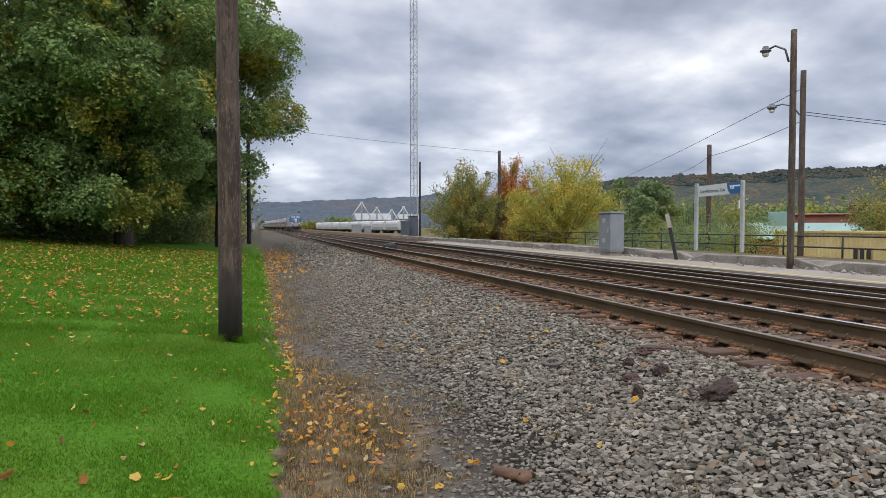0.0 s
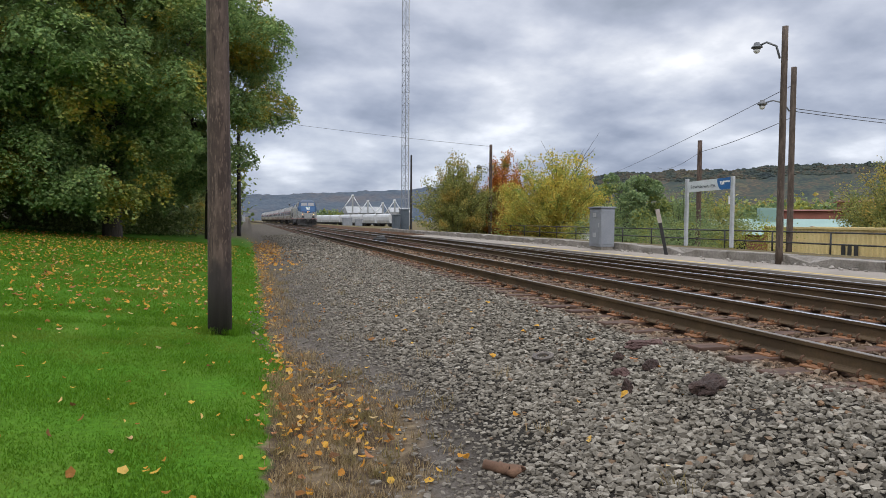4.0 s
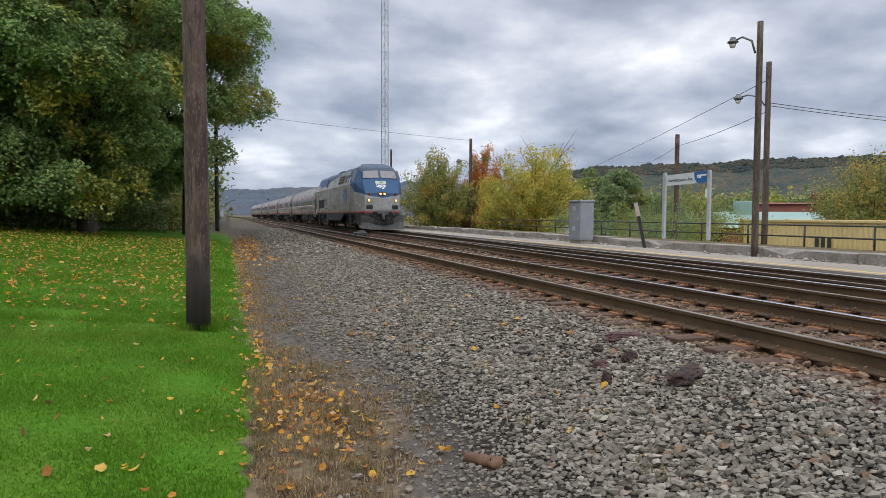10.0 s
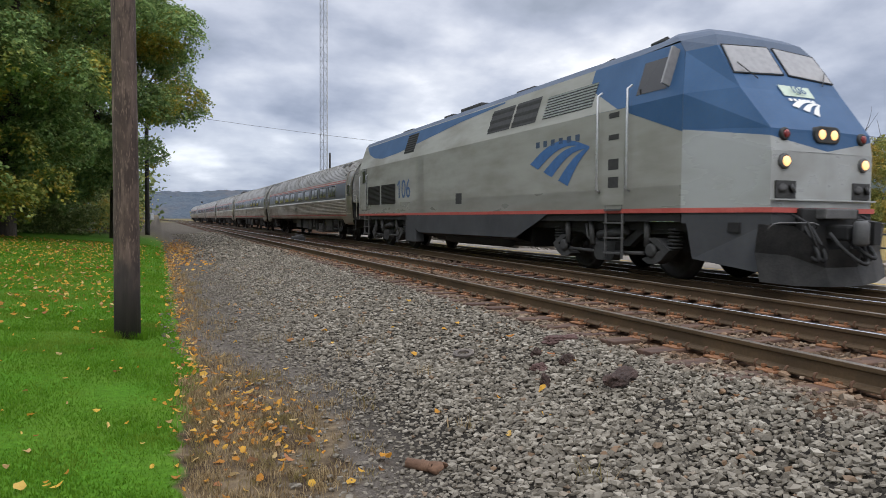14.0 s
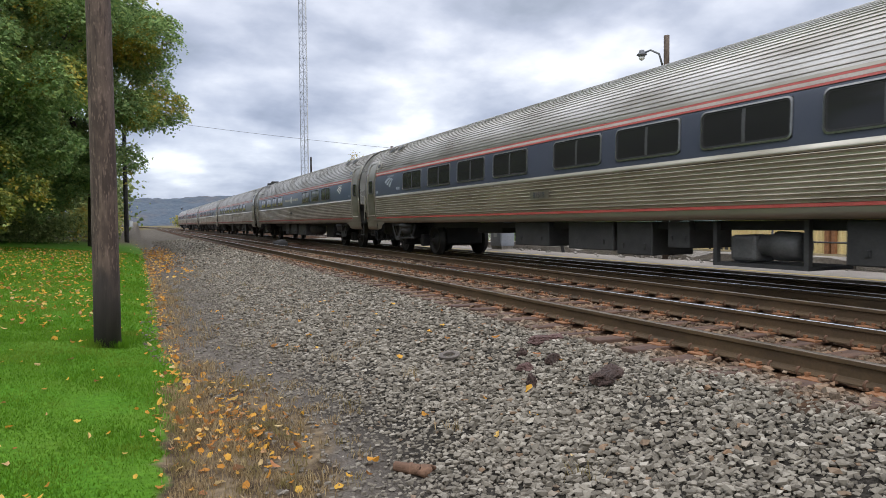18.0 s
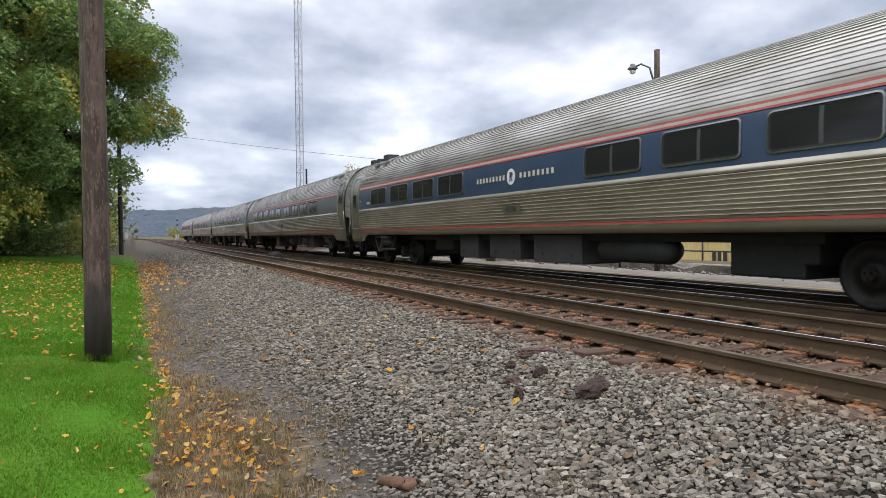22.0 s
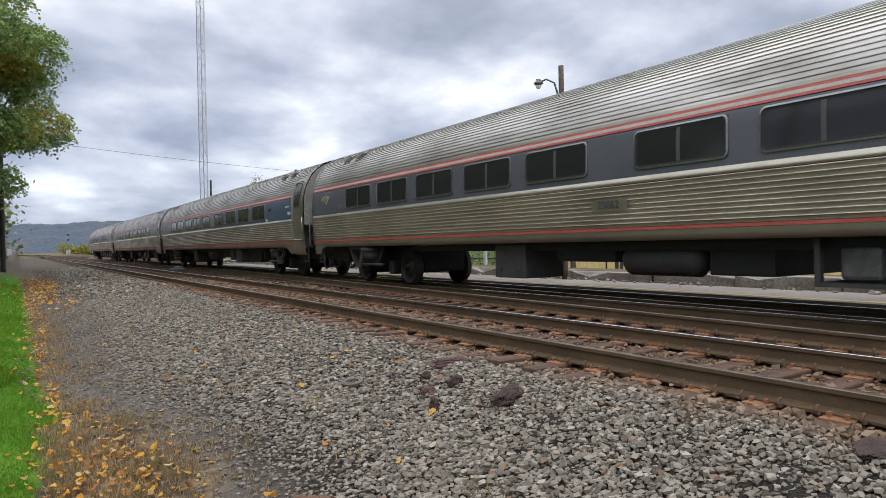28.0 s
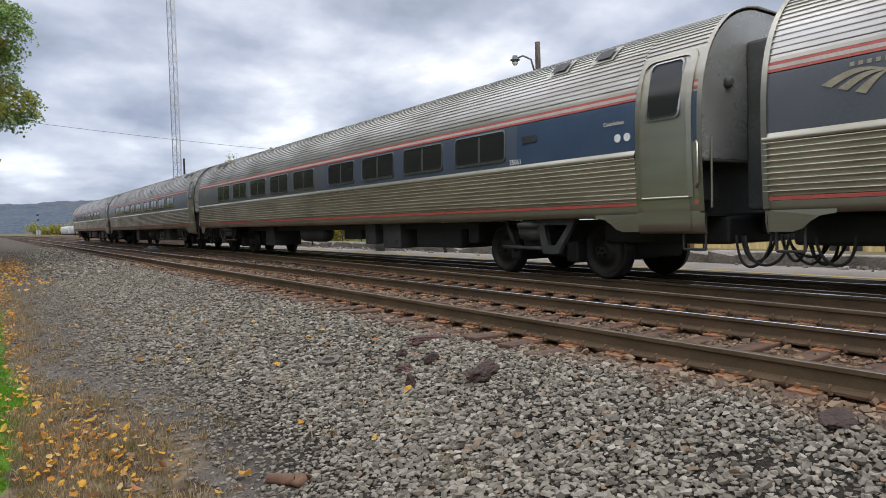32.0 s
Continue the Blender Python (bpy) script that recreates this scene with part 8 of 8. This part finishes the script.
def gabled(name, x, y, z, w, d, h, rise, wall, roof, turn, label, group="far buildings", windows=0):
    e = empty(name, pose(x, y, z, 0, 0, turn), label, "building", group)
    part("wall", box(bmesh.new(), -w / 2, w / 2, -d / 2, d / 2, 0, h), wall, e)
    bm = bmesh.new()
    o = 0.4
    ends = [[bm.verts.new(c) for c in ((xx, -d / 2 - o, h + 0.004), (xx, 0, h + rise), (xx, d / 2 + o, h + 0.004))] for xx in (-w / 2 - o, w / 2 + o)]
    a, b = ends
    bm.faces.new(a), bm.faces.new(b[::-1])
    bm.faces.new((a[0], b[0], b[1], a[1])), bm.faces.new((a[1], b[1], b[2], a[2])), bm.faces.new((a[0], a[2], b[2], b[0]))
    part("roof", bm, roof, e)
    for k in range(windows):
        xx = -w / 2 + (k + 0.5) * w / windows
        part("window", box(bmesh.new(), xx - 0.5, xx + 0.5, -d / 2 - 0.03, -d / 2 - 0.005, h * 0.4, h * 0.75), M_WINDOW, e)
    return e


g = gabled("station_house", 41.5, 45.0, -1.3, 13, 8, 1.9, 1.3, M_BRICK, M_ROOF_GREEN, -35, "long low building with a pale green metal roof", windows=5)
part("cupola", box(bmesh.new(), -0.8, 0.8, -0.8, 0.8, 2.9, 4.1, 0.05), M_ROOF_GREEN, g, "small green roof vent")
gabled("brick_building", 61.0, 60.0, -1.3, 8, 8, 4.2, 0.2, M_BRICK, M_BRICK, -35, "plain red brick building behind the green roof", windows=6)
gabled("brick_building", 64.5, 57.0, -1.3, 3, 4, 5.2, 0.2, M_BRICK, M_BRICK, -35, "taller red brick block")
gabled("white_house", 29.5, 56.0, -1.2, 5, 4, 2.4, 1.0, M_SHED, M_SHED_GREY, -30, "small white house seen through branches")
gabled("feed_mill", 53.5, 322.0, -0.8, 17, 14, 5.9, 3.2, M_MILL, M_MILL, 0, "white metal feed mill shed by the tracks", windows=0)
gabled("feed_mill", 69.5, 312.0, -0.8, 10, 9, 6.2, 2.4, M_MILL, M_MILL, 0, "grey mill building behind the mast")
gabled("white_house", -18.0, 420.0, -1.0, 12, 10, 6, 3, M_SHED, M_BRICK, 10, "far house in the valley")


def spout(x, y, z, h):
    e = empty("mill_spout", pose(x, y, z), "grain leg with slanting spouts over the mill", "grain leg", "grain legs")
    part("leg", box(bmesh.new(), -0.32, 0.32, -0.32, 0.32, 0, h, 0.02), M_MILL, e)
    part("head", box(bmesh.new(), -0.55, 0.55, -0.5, 0.5, h + 0.004, h + 0.8, 0.1), M_SHED, e)
    for s, reach in ((-1, 4.6), (1, 4.0)):
        part("chute", tube(bmesh.new(), (s * 0.3, 0, h), (s * reach, 0, h - 6.0), 0.2, seg=8), M_SHED, e)


spout(45.0, 300, -0.8, 13.2)
spout(54.6, 315, -0.8, 11.3)
spout(59.0, 300, -0.8, 10.0)
spout(64.6, 300, -0.8, 11.3)


def hopper_car(y, x=14.2):
    e = empty("hopper_wagon", pose(x, y, 0.35), "white covered hopper wagon standing on the siding", "freight wagon", "parked hopper wagons")
    L = 15.5
    bm = bmesh.new()
    prof = [(-1.25, 1.3), (-1.55, 2.2), (-1.55, 3.3), (-1.3, 4.0), (-0.6, 4.4), (0.6, 4.4), (1.3, 4.0), (1.55, 3.3), (1.55, 2.2), (1.25, 1.3)]
    r = [[bm.verts.new((a, yy, b)) for a, b in prof] for yy in (0.9, L - 0.9)]
    for k in range(len(prof)):
        bm.faces.new((r[0][k], r[0][(k + 1) % len(prof)], r[1][(k + 1) % len(prof)], r[1][k]))
    bm.faces.new(r[0]), bm.faces.new(r[1][::-1])
    part("hull", bm, M_WAGON, e)
    bm = bmesh.new()
    for k in range(1, 8):
        box(bm, -1.59, -1.55, 0.9 + k * 1.71 - 0.05, 0.9 + k * 1.71 + 0.05, 1.4, 3.4)
    part("rib", bm, M_SHED_GREY, e)
    part("underframe", box(bmesh.new(), -1.3, 1.3, 0.2, L - 0.2, 0.85, 1.2), M_UNDER, e)
    for c in (2.2, L - 2.2):
        t = part("truck", box(bmesh.new(), -1.1, 1.1, c - 1.2, c + 1.2, 0.35, 0.85, 0.05), M_UNDER, e)
        for d in (-0.85, 0.85):
            part("wheel", tube(bmesh.new(), (-0.8, c + d, 0.45), (0.8, c + d, 0.45), 0.42), M_WHEEL, t)
    return e


h0 = hopper_car(214, 46.0)
for k in range(1, 8):
    copy_thing(h0, pose(46.0 - 2.15 * k, 214 + 15.96 * k, -0.6, 0, 0, 7.67))
h0.matrix_basis = pose(46.0, 214, -0.6, 0, 0, 7.67)

# small things by the wall
for k, (x, y) in enumerate(((24.5, 47.0), (27.5, 44.0))):
    e = empty("parked_car", pose(x, y, -1.25, 0, 0, 30 + 20 * k), "small pale car parked behind the railing", "car", "parked cars")
    bm = bmesh.new()
    slab(bm, [(0, 0.35), (0, 0.8), (0.9, 0.95), (1.5, 1.42), (3.1, 1.45), (3.8, 1.0), (4.3, 0.9), (4.3, 0.35)], -0.85, 0.85)
    part("body", bm, M_WHITE if k else M_CABINET, e)
    part("glasshouse", slab(bmesh.new(), [(1.05, 0.98), (1.55, 1.38), (3.05, 1.40), (3.6, 1.0)], -0.87, 0.87), M_WINDOW, e)
    for yy in (0.8, 3.4):
        for s in (-1, 1):
            part("wheel", tube(bmesh.new(), (s * 0.7, yy, 0.32), (s * 0.9, yy, 0.32), 0.32), M_RUBBER, e)

# ---- small things on the gravel ----


def scrap(name, x, y, size, mat, label, turn=0, seed=0):
    """A gnarled lump of the given length, width and height."""
    bm = bmesh.new()
    bmesh.ops.create_icosphere(bm, subdivisions=4, radius=0.5)
    off = Vector((seed * 3.1, 0, 0))
    for v in bm.verts:
        c = v.co.copy()
        k = 1 + 0.55 * noise.noise(c * 2.2 + off) + 0.22 * noise.noise(c * 6 + off) + 0.10 * noise.noise(c * 15 + off)
        v.co = Vector((c.x * size[0], c.y * size[1], c.z * size[2])) * k
    return thing(name, bm, mat, label, "debris", "debris on the ballast", at=pose(x, y, float(land(x, y)) + size[2] * 0.28, 0, 0, turn))


M_ROT = varied("rotten_wood", (0.030, 0.018, 0.014), (0.075, 0.045, 0.035), 8.0, 0.95, 0.0, 0.9, 35, None, None, 0.03)
M_ROTRED = varied("rotten_wood_red", (0.07, 0.038, 0.032), (0.13, 0.075, 0.065), 8.0, 0.95, 0.0, 0.9, 35, None, None, 0.03)
scrap("rotten_wood", 3.58, 4.46, (0.50, 0.17, 0.15), M_ROT, "dark rotten wood chunk on the ballast", 28, 1)
scrap("rotten_wood", 3.55, 5.24, (0.27, 0.09, 0.12), M_ROT, "small dark rotten wood piece", 35, 2)
scrap("rotten_wood", 3.93, 5.95, (0.46, 0.15, 0.10), M_ROTRED, "reddish brown weathered wood slab", 12, 3)
scrap("rotten_wood", 3.26, 5.27, (0.19, 0.12, 0.10), M_ROTRED, "reddish wood lump among stones", 10, 4)
scrap("rotten_wood", 3.46, 5.66, (0.10, 0.07, 0.12), M_ROT, "upright dark wood splinter", 0, 5)
scrap("rotten_wood", 3.08, 4.88, (0.10, 0.08, 0.13), M_ROT, "little dark wood splinter", 40, 6)
scrap("rotten_wood", 4.22, 1.85, (0.40, 0.22, 0.07), M_ROT, "coarse dark wood block end in the ballast", 15, 7)


def pipe_piece():
    z = float(land(1.42, 3.78))
    e = empty("rusty_pipe", pose(1.46, 3.66, z + 0.03, 0, 4, -40), "short rusty broken pipe with a flared open end", "pipe")
    bm = bmesh.new()
    lathe(bm, (-0.125, 0, 0.0), (0.045, 0, 0.0), [(0, 0.022), (0.03, 0.030), (0.55, 0.032), (0.58, 0.038), (0.68, 0.038), (0.71, 0.033), (1, 0.036)], 18)
    part("barrel", bm, M_PIPE, e)
    bm = bmesh.new()
    rings = []
    for x, r, squash in ((0.040, 0.036, 0.9), (0.07, 0.046, 0.85), (0.115, 0.056, 0.7), (0.115, 0.044, 0.62), (0.06, 0.030, 0.7)):
        rings.append([bm.verts.new((x + 0.014 * sin(3 * a + 1), r * cos(a) * 1.15, r * squash * sin(a))) for a in np.linspace(0, 2 * pi, 18, endpoint=False)])
    for r0, r1 in zip(rings, rings[1:]):
        for k in range(18):
            bm.faces.new((r0[k], r0[(k + 1) % 18], r1[(k + 1) % 18], r1[k])).smooth = True
    bm.faces.new(rings[-1])
    part("flared_end", bm, M_SPIKE, e, "broken flared mouth")


M_PIPE = varied("pipe_rust", (0.10, 0.052, 0.030), (0.20, 0.115, 0.070), 14.0, 0.85, 0.1, 0.5, 60)
pipe_piece()


M_RING = varied("rusted_iron", (0.085, 0.072, 0.062), (0.15, 0.125, 0.105), 14.0, 0.8, 0.1, 0.5, 60)


def washer(x, y):
    bm = bmesh.new()
    prof = [(0.064, 0.0), (0.110, 0.0), (0.114, 0.023), (0.09, 0.034), (0.064, 0.023)]
    rings = [[bm.verts.new((r * cos(a), r * sin(a), z)) for r, z in prof] for a in np.linspace(0, 2 * pi, 24, endpoint=False)]
    for k in range(24):
        for j in range(5):
            bm.faces.new((rings[k][j], rings[k][(j + 1) % 5], rings[(k + 1) % 24][(j + 1) % 5], rings[(k + 1) % 24][j]))
    thing("iron_ring", bm, M_RING, "grey rusted iron ring lying on gravel", "ring", at=pose(x, y, float(land(x, y)) + 0.045, 6, -8, 0))


washer(2.93, 6.25)


DRY_Y, DRY_X = [0, 3.0, 3.8, 5.0, 6.1, 7.4, 9.2, 20, 50], [0.6, 0.8, 1.0, 1.2, 0.9, 0.6, 0.34, 0.6, 1.3]


def stones(name, pitch, xr, yr, smin, smax, seed, label, keep=None, lift=0.0, over=0.25):
    """Crushed stones side by side, with some lying on top of the rest."""
    nr = np.random.default_rng(seed)
    gx, gy = np.meshgrid(np.arange(*xr, pitch), np.arange(*yr, pitch))
    gx = gx + (np.arange(gx.shape[0]) % 2)[:, None] * pitch * 0.5
    x, y = gx.ravel() + nr.normal(0, pitch * 0.2, gx.size), gy.ravel() + nr.normal(0, pitch * 0.2, gx.size)
    extra = int(gx.size * over)
    rise = np.concatenate([nr.uniform(-0.016, 0.022, gx.size), nr.uniform(0.026, 0.050, extra)])
    x, y = np.concatenate([x, nr.uniform(*xr, extra)]), np.concatenate([y, nr.uniform(*yr, extra)])
    if keep is not None:
        k = keep(x, y, nr.uniform(0, 1, len(x)))
        x, y, rise = x[k], y[k], rise[k]
    m = len(x)
    s = (smin + (smax - smin) * nr.uniform(0, 1, (m, 1)) ** 1.5) * nr.uniform(0.72, 1.28, (m, 3)) * (1.18, 0.95, 0.74)
    s = s * (0.62 + 0.38 * smooth(x - np.interp(y, DRY_Y, DRY_X), 0.2, 1.5))[:, None]
    p = np.stack([x, y, land(x, y) + rise * pitch / 0.06 + lift], 1)
    turns, vs, fs, base = spin(m, 0.6, nr), [], [], 0
    for k, (tv, tf) in enumerate(STONES):
        v, f = scatter(p[k::6], turns[k::6], s[k::6], tv, tf)
        vs.append(v), fs.append(f + base)
        base += len(v)
    return tagged(new(name, arrays_mesh(name, np.concatenate(vs), np.concatenate(fs), M_STONE)), label, "gravel", kind="stuff")


def bank(x, y, u):
    edge = np.interp(y, DRY_Y, DRY_X) - 0.1
    dens = np.clip((x - edge) / 0.8, 0, 1) * 0.8 + 0.2
    return (x > edge - 0.3) & (u < dens)


stones("ballast_near", 0.039, (0.0, 4.45), (1.2, 6.5), 0.027, 0.055, 1, "loose grey crushed-stone ballast", bank, 0.0, 0.32)
stones("ballast_next", 0.046, (0.0, 4.45), (6.5, 11.0), 0.030, 0.058, 2, "grey crushed-stone ballast beside the rail", bank)
stones("ballast_behind", 0.055, (0.8, 4.4), (-5.0, 1.2), 0.036, 0.066, 9, "grey crushed stone behind the viewpoint", bank)
stones("ballast_mid", 0.050, (0.1, 4.4), (11.0, 24.0), 0.032, 0.058, 3, "grey crushed stone along the track", bank)
stones("ballast_far", 0.10, (0.1, 4.4), (24.0, 60.0), 0.06, 0.11, 4, "grey stone shoulder of the track", bank)


def between(x, y, u):
    ok = np.ones_like(x, bool)
    for r in (A_X, B_X, D_X, F_X):
        ok &= np.abs(x - r) > 0.11
    return ok


stones("ballast_bed", 0.058, (4.3, 6.3), (1.2, 13.0), 0.038, 0.075, 5, "brown-stained ballast between the ties", between, -0.006, 0.12)
def clear_of_branch(x, y, u):
    near = np.interp(y, [p[1] for p in BR[0]], [p[0] for p in BR[0]])
    return between(x, y, u) & ((np.abs(x - near) > 0.5) | (y > 17))


stones("ballast_bed_far", 0.10, (6.3, 10.4), (1.2, 30.0), 0.06, 0.11, 6, "dark ballast of the far tracks", clear_of_branch, -0.03, 0.1)
stones("ballast_bed_mid", 0.085, (4.3, 6.3), (13.0, 30.0), 0.06, 0.10, 7, "brown-stained ballast further along the track", between, -0.008, 0.1)


def oval_template():
    """A narrow curled leaf."""
    rim = [(0.22 * sin(2 * pi * k / 10) * (1.1 if k % 2 else 0.9), 0.5 * cos(2 * pi * k / 10), 0.14 * cos(4 * pi * k / 10)) for k in range(10)]
    return np.array([(0, 0, 0.06)] + rim), np.array([(0, 1 + k, 1 + (k + 1) % 10) for k in range(10)])


def fallen(name, n, xs, ys, size, seed, label, mat=None):
    nr = np.random.default_rng(seed)
    x, y = xs(nr, n), ys(nr, n)
    p = np.stack([x, y, land(x, y) + nr.uniform(0.012, 0.05, n)], 1)
    turns, sizes, h = spin(n, 0.72, nr), size * nr.uniform(0.5, 1.4, (n, 1)) * nr.uniform(0.7, 1.2, (n, 3)), n // 2
    v, f = scatter(p[:h], turns[:h], sizes[:h], MAPLE_V, MAPLE_F)
    v2, f2 = scatter(p[h:], turns[h:], sizes[h:], *oval_template())
    v, f = np.concatenate([v, v2]), np.concatenate([f, f2 + len(v)])
    return tagged(new(name, arrays_mesh(name, v, f, mat or M_FALLEN)), label, "fallen leaves", kind="stuff")


def maple_template():
    """A lobed leaf as a fan of triangles, slightly curled."""
    rim = []
    for k in range(10):
        a = pi / 2 + k * 2 * pi / 10
        r = (0.52, 0.40, 0.46, 0.38, 0.40)[min(k, 10 - k) % 5]
        if k == 5:
            r = 0.3
        rim.append((r * cos(a), r * sin(a), 0.10 * sin(a * 1.7 + 0.6) + (0.05 if k % 2 == 0 else 0.0)))
    return np.array([(0, 0, 0)] + rim), np.array([(0, 1 + k, 1 + (k + 1) % 10) for k in range(10)])


MAPLE_V, MAPLE_F = maple_template()
fallen("leaf_litter_edge", 620, lambda r, n: r.normal(0.30, 0.13, n), lambda r, n: 6.6 + 20 * r.uniform(0, 1, n) ** 1.2, 0.062, 1, "orange and yellow leaves along the lawn edge")
fallen("leaf_litter_near", 330, lambda r, n: r.normal(0.55, 0.25, n), lambda r, n: r.normal(5.2, 0.8, n), 0.058, 2, "bright yellow leaves on the dry strip")
fallen("leaf_litter_lawn", 1300, lambda r, n: -r.uniform(0.2, 9.0, n), lambda r, n: r.uniform(3.0, 30, n), 0.062, 3, "yellow leaves scattered over the lawn beside the pole")
fallen("leaf_litter_trees", 5500, lambda r, n: -r.uniform(0.5, 15, n), lambda r, n: 31 - 21 * r.uniform(0, 1, n) ** 1.1, 0.082, 4, "thick yellow leaves on the lawn under the maples")
fallen("leaf_litter_verge", 1100, lambda r, n: r.normal(1.0, 0.42, n), lambda r, n: r.normal(32, 5.0, n), 0.11, 5, "orange leaves drifted on the far verge")
fallen("leaf_litter_gravel", 60, lambda r, n: r.uniform(0.8, 4.0, n), lambda r, n: r.uniform(2.8, 12, n), 0.08, 6, "single leaves blown onto the gravel")


def blades(name, p, height, width, mat, label, seed, lean=0.45):
    nr = np.random.default_rng(seed)
    n = len(p)
    a = nr.uniform(0, 2 * pi, n)
    h = height * nr.uniform(0.5, 1.3, n)
    bend = nr.uniform(0, lean, n) * h
    b = nr.uniform(0, 2 * pi, n)
    w = width * nr.uniform(0.7, 1.3, n)
    side = np.stack([np.cos(a), np.sin(a), np.zeros(n)], 1) * w[:, None] / 2
    tip = np.stack([np.cos(b) * bend, np.sin(b) * bend, h], 1)
    mid = tip * (0.45, 0.45, 0.6)
    v = np.stack([p - side, p + side, p + mid + side * 0.7, p + tip, p + mid - side * 0.7], 1).reshape(-1, 3)
    i = np.arange(n)[:, None] * 5
    f = np.concatenate([i + (0, 1, 2), i + (0, 2, 4), i + (4, 2, 3)])
    return tagged(new(name, arrays_mesh(name, v, f, mat)), label, "grass", kind="stuff")


def lawn_points(n, xr, yr, seed):
    nr = np.random.default_rng(seed)
    x, y = nr.uniform(*xr, n), yr[0] + (yr[1] - yr[0]) * nr.uniform(0, 1, n) ** 1.25
    edge = np.interp(y, [0, 3.8, 5, 6.3, 7.3, 9.2, 13, 26, 40], [-0.1, 0.02, 0.06, 0.24, 0.26, 0.14, 0.18, 0.1, 0.1]) + np.array([0.12 * noise.noise(Vector((a * 2, b * 1.6, 2))) + 0.08 * noise.noise(Vector((a * 6, b * 5, 5))) + 0.03 for a, b in zip(x, y)])
    k = x < edge
    x, y = x[k], y[k]
    return np.stack([x, y, land(x, y) - 0.005], 1)


blades("lawn_grass_near", lawn_points(210000, (-4.6, 0.35), (2.0, 10.0), 1), 0.024, 0.007, M_GRASS, "bright green mown lawn grass", 1, 0.9)
blades("lawn_grass_behind", lawn_points(30000, (-5.0, 0.3), (-4.0, 2.0), 7), 0.05, 0.012, M_GRASS, "green mown lawn grass underfoot", 7)
blades("lawn_grass_mid", lawn_points(90000, (-8.0, 0.3), (9.0, 18.0), 2), 0.032, 0.013, M_GRASS, "green mown lawn grass", 2, 0.9)
blades("lawn_grass_far", lawn_points(40000, (-14, 0.2), (17.0, 32.0), 3), 0.045, 0.03, M_GRASS, "green lawn grass toward the trees", 3, 0.9)


def tufts(name, n, xs, ys, height, seed, mat, label, per=26, spread=0.06):
    nr = np.random.default_rng(seed)
    c = np.stack([xs(nr, n), ys(nr, n)], 1)
    q = np.repeat(c, per, 0) + nr.normal(size=(n * per, 2)) * spread
    p = np.stack([q[:, 0], q[:, 1], land(q[:, 0], q[:, 1])], 1)
    return blades(name, p, height, 0.006, mat, label, seed, 0.9)


tufts("dry_tufts", 340, lambda r, n: np.abs(r.normal(0.0, 0.5, n)) + 0.17, lambda r, n: r.uniform(2.4, 6.6, n), 0.050, 4, M_STRAW, "dead brown grass matted on the verge", 40, 0.05)
tufts("verge_weeds", 120, lambda r, n: r.normal(0.55, 0.18, n), lambda r, n: r.uniform(6.5, 20, n), 0.10, 5, M_STRAW, "straggly dry weeds along the lawn edge")
tufts("gravel_weeds", 36, lambda r, n: r.uniform(0.8, 2.6, n), lambda r, n: r.uniform(3, 22, n), 0.12, 6, M_STRAW, "few dry weeds in the gravel", 20, 0.05)


def ring_points(x, y, r, n, seed):
    nr = np.random.default_rng(seed)
    a, d = nr.uniform(0, 2 * pi, n), r + np.abs(nr.normal(0, 0.05, n))
    px, py = x + np.cos(a) * d, y + np.sin(a) * d
    return np.stack([px, py, land(px, py)], 1)


blades("pole_grass", ring_points(-0.37, 8.75, 0.15, 420, 12), 0.10, 0.009, M_GRASS, "uncut grass fringe round the pole foot", 12, 0.6)

# front of the train along the track, every half second
FRONT = [
    171.99, 163.63, 155.46, 147.47, 139.68, 132.08, 124.66, 117.43, 110.40, 103.55, 96.88, 90.41, 84.11, 78.00,
    72.08, 66.33, 60.76, 55.39, 50.18, 45.15, 40.31, 35.64, 31.16, 26.85, 22.68, 18.59, 14.55, 10.59,
    6.68, 2.82, -0.97, -4.70, -8.35, -11.89, -15.31, -18.61, -21.79, -24.89, -27.92, -30.91, -33.86, -36.82,
    -39.76, -42.68, -45.54, -48.32, -51.03, -53.63, -56.16, -58.64, -61.10, -63.58, -66.07, -68.56, -71.05, -73.49,
    -75.87, -78.16, -80.34, -82.40, -84.34, -86.13, -87.78, -89.28, -90.63,
]


def front_at(t):
    i = min(max(int(t * 2), 0), len(FRONT) - 2)
    u = t * 2 - i
    p0, p1, p2, p3 = (FRONT[min(max(k, 0), len(FRONT) - 1)] for k in (i - 1, i, i + 1, i + 2))
    m1 = (p2 - p0) / 2 if i > 0 else p2 - p1
    m2 = (p3 - p1) / 2 if i + 2 < len(FRONT) else p2 - p1
    return (2 * u**3 - 3 * u**2 + 1) * p1 + (u**3 - 2 * u**2 + u) * m1 + (-2 * u**3 + 3 * u**2) * p2 + (u**3 - u**2) * m2


def on_line(y):
    """Pose of a vehicle whose front stands at y on the gently curving line."""
    a, b = bend(y + 3.0), bend(y + 20.0)
    return pose(TRAIN_X + a - (b - a) * 3 / 17, y, RAIL2, 0, 0, math.degrees(math.atan2(a - b, 17.0)))


def motions():
    times = [k / 2 for k in range(len(FRONT))]
    for vehicle, offset in VEHICLES:
        walk(vehicle, [(t, on_line(front_at(t) + offset)) for t in times])
    ticks = [k / 30 for k in range(0, 300)] + [k / 30 for k in range(300, 961, 2)]
    if ticks[-1] < 32.0:
        ticks.append(32.0)
    travelled = [(t, front_at(t)) for t in ticks]
    for wheelset, place, radius in WHEELSETS:
        walk(wheelset, [(t, pose(*place, math.degrees(-(y - FRONT[0]) / radius))) for t, y in travelled])


motions()
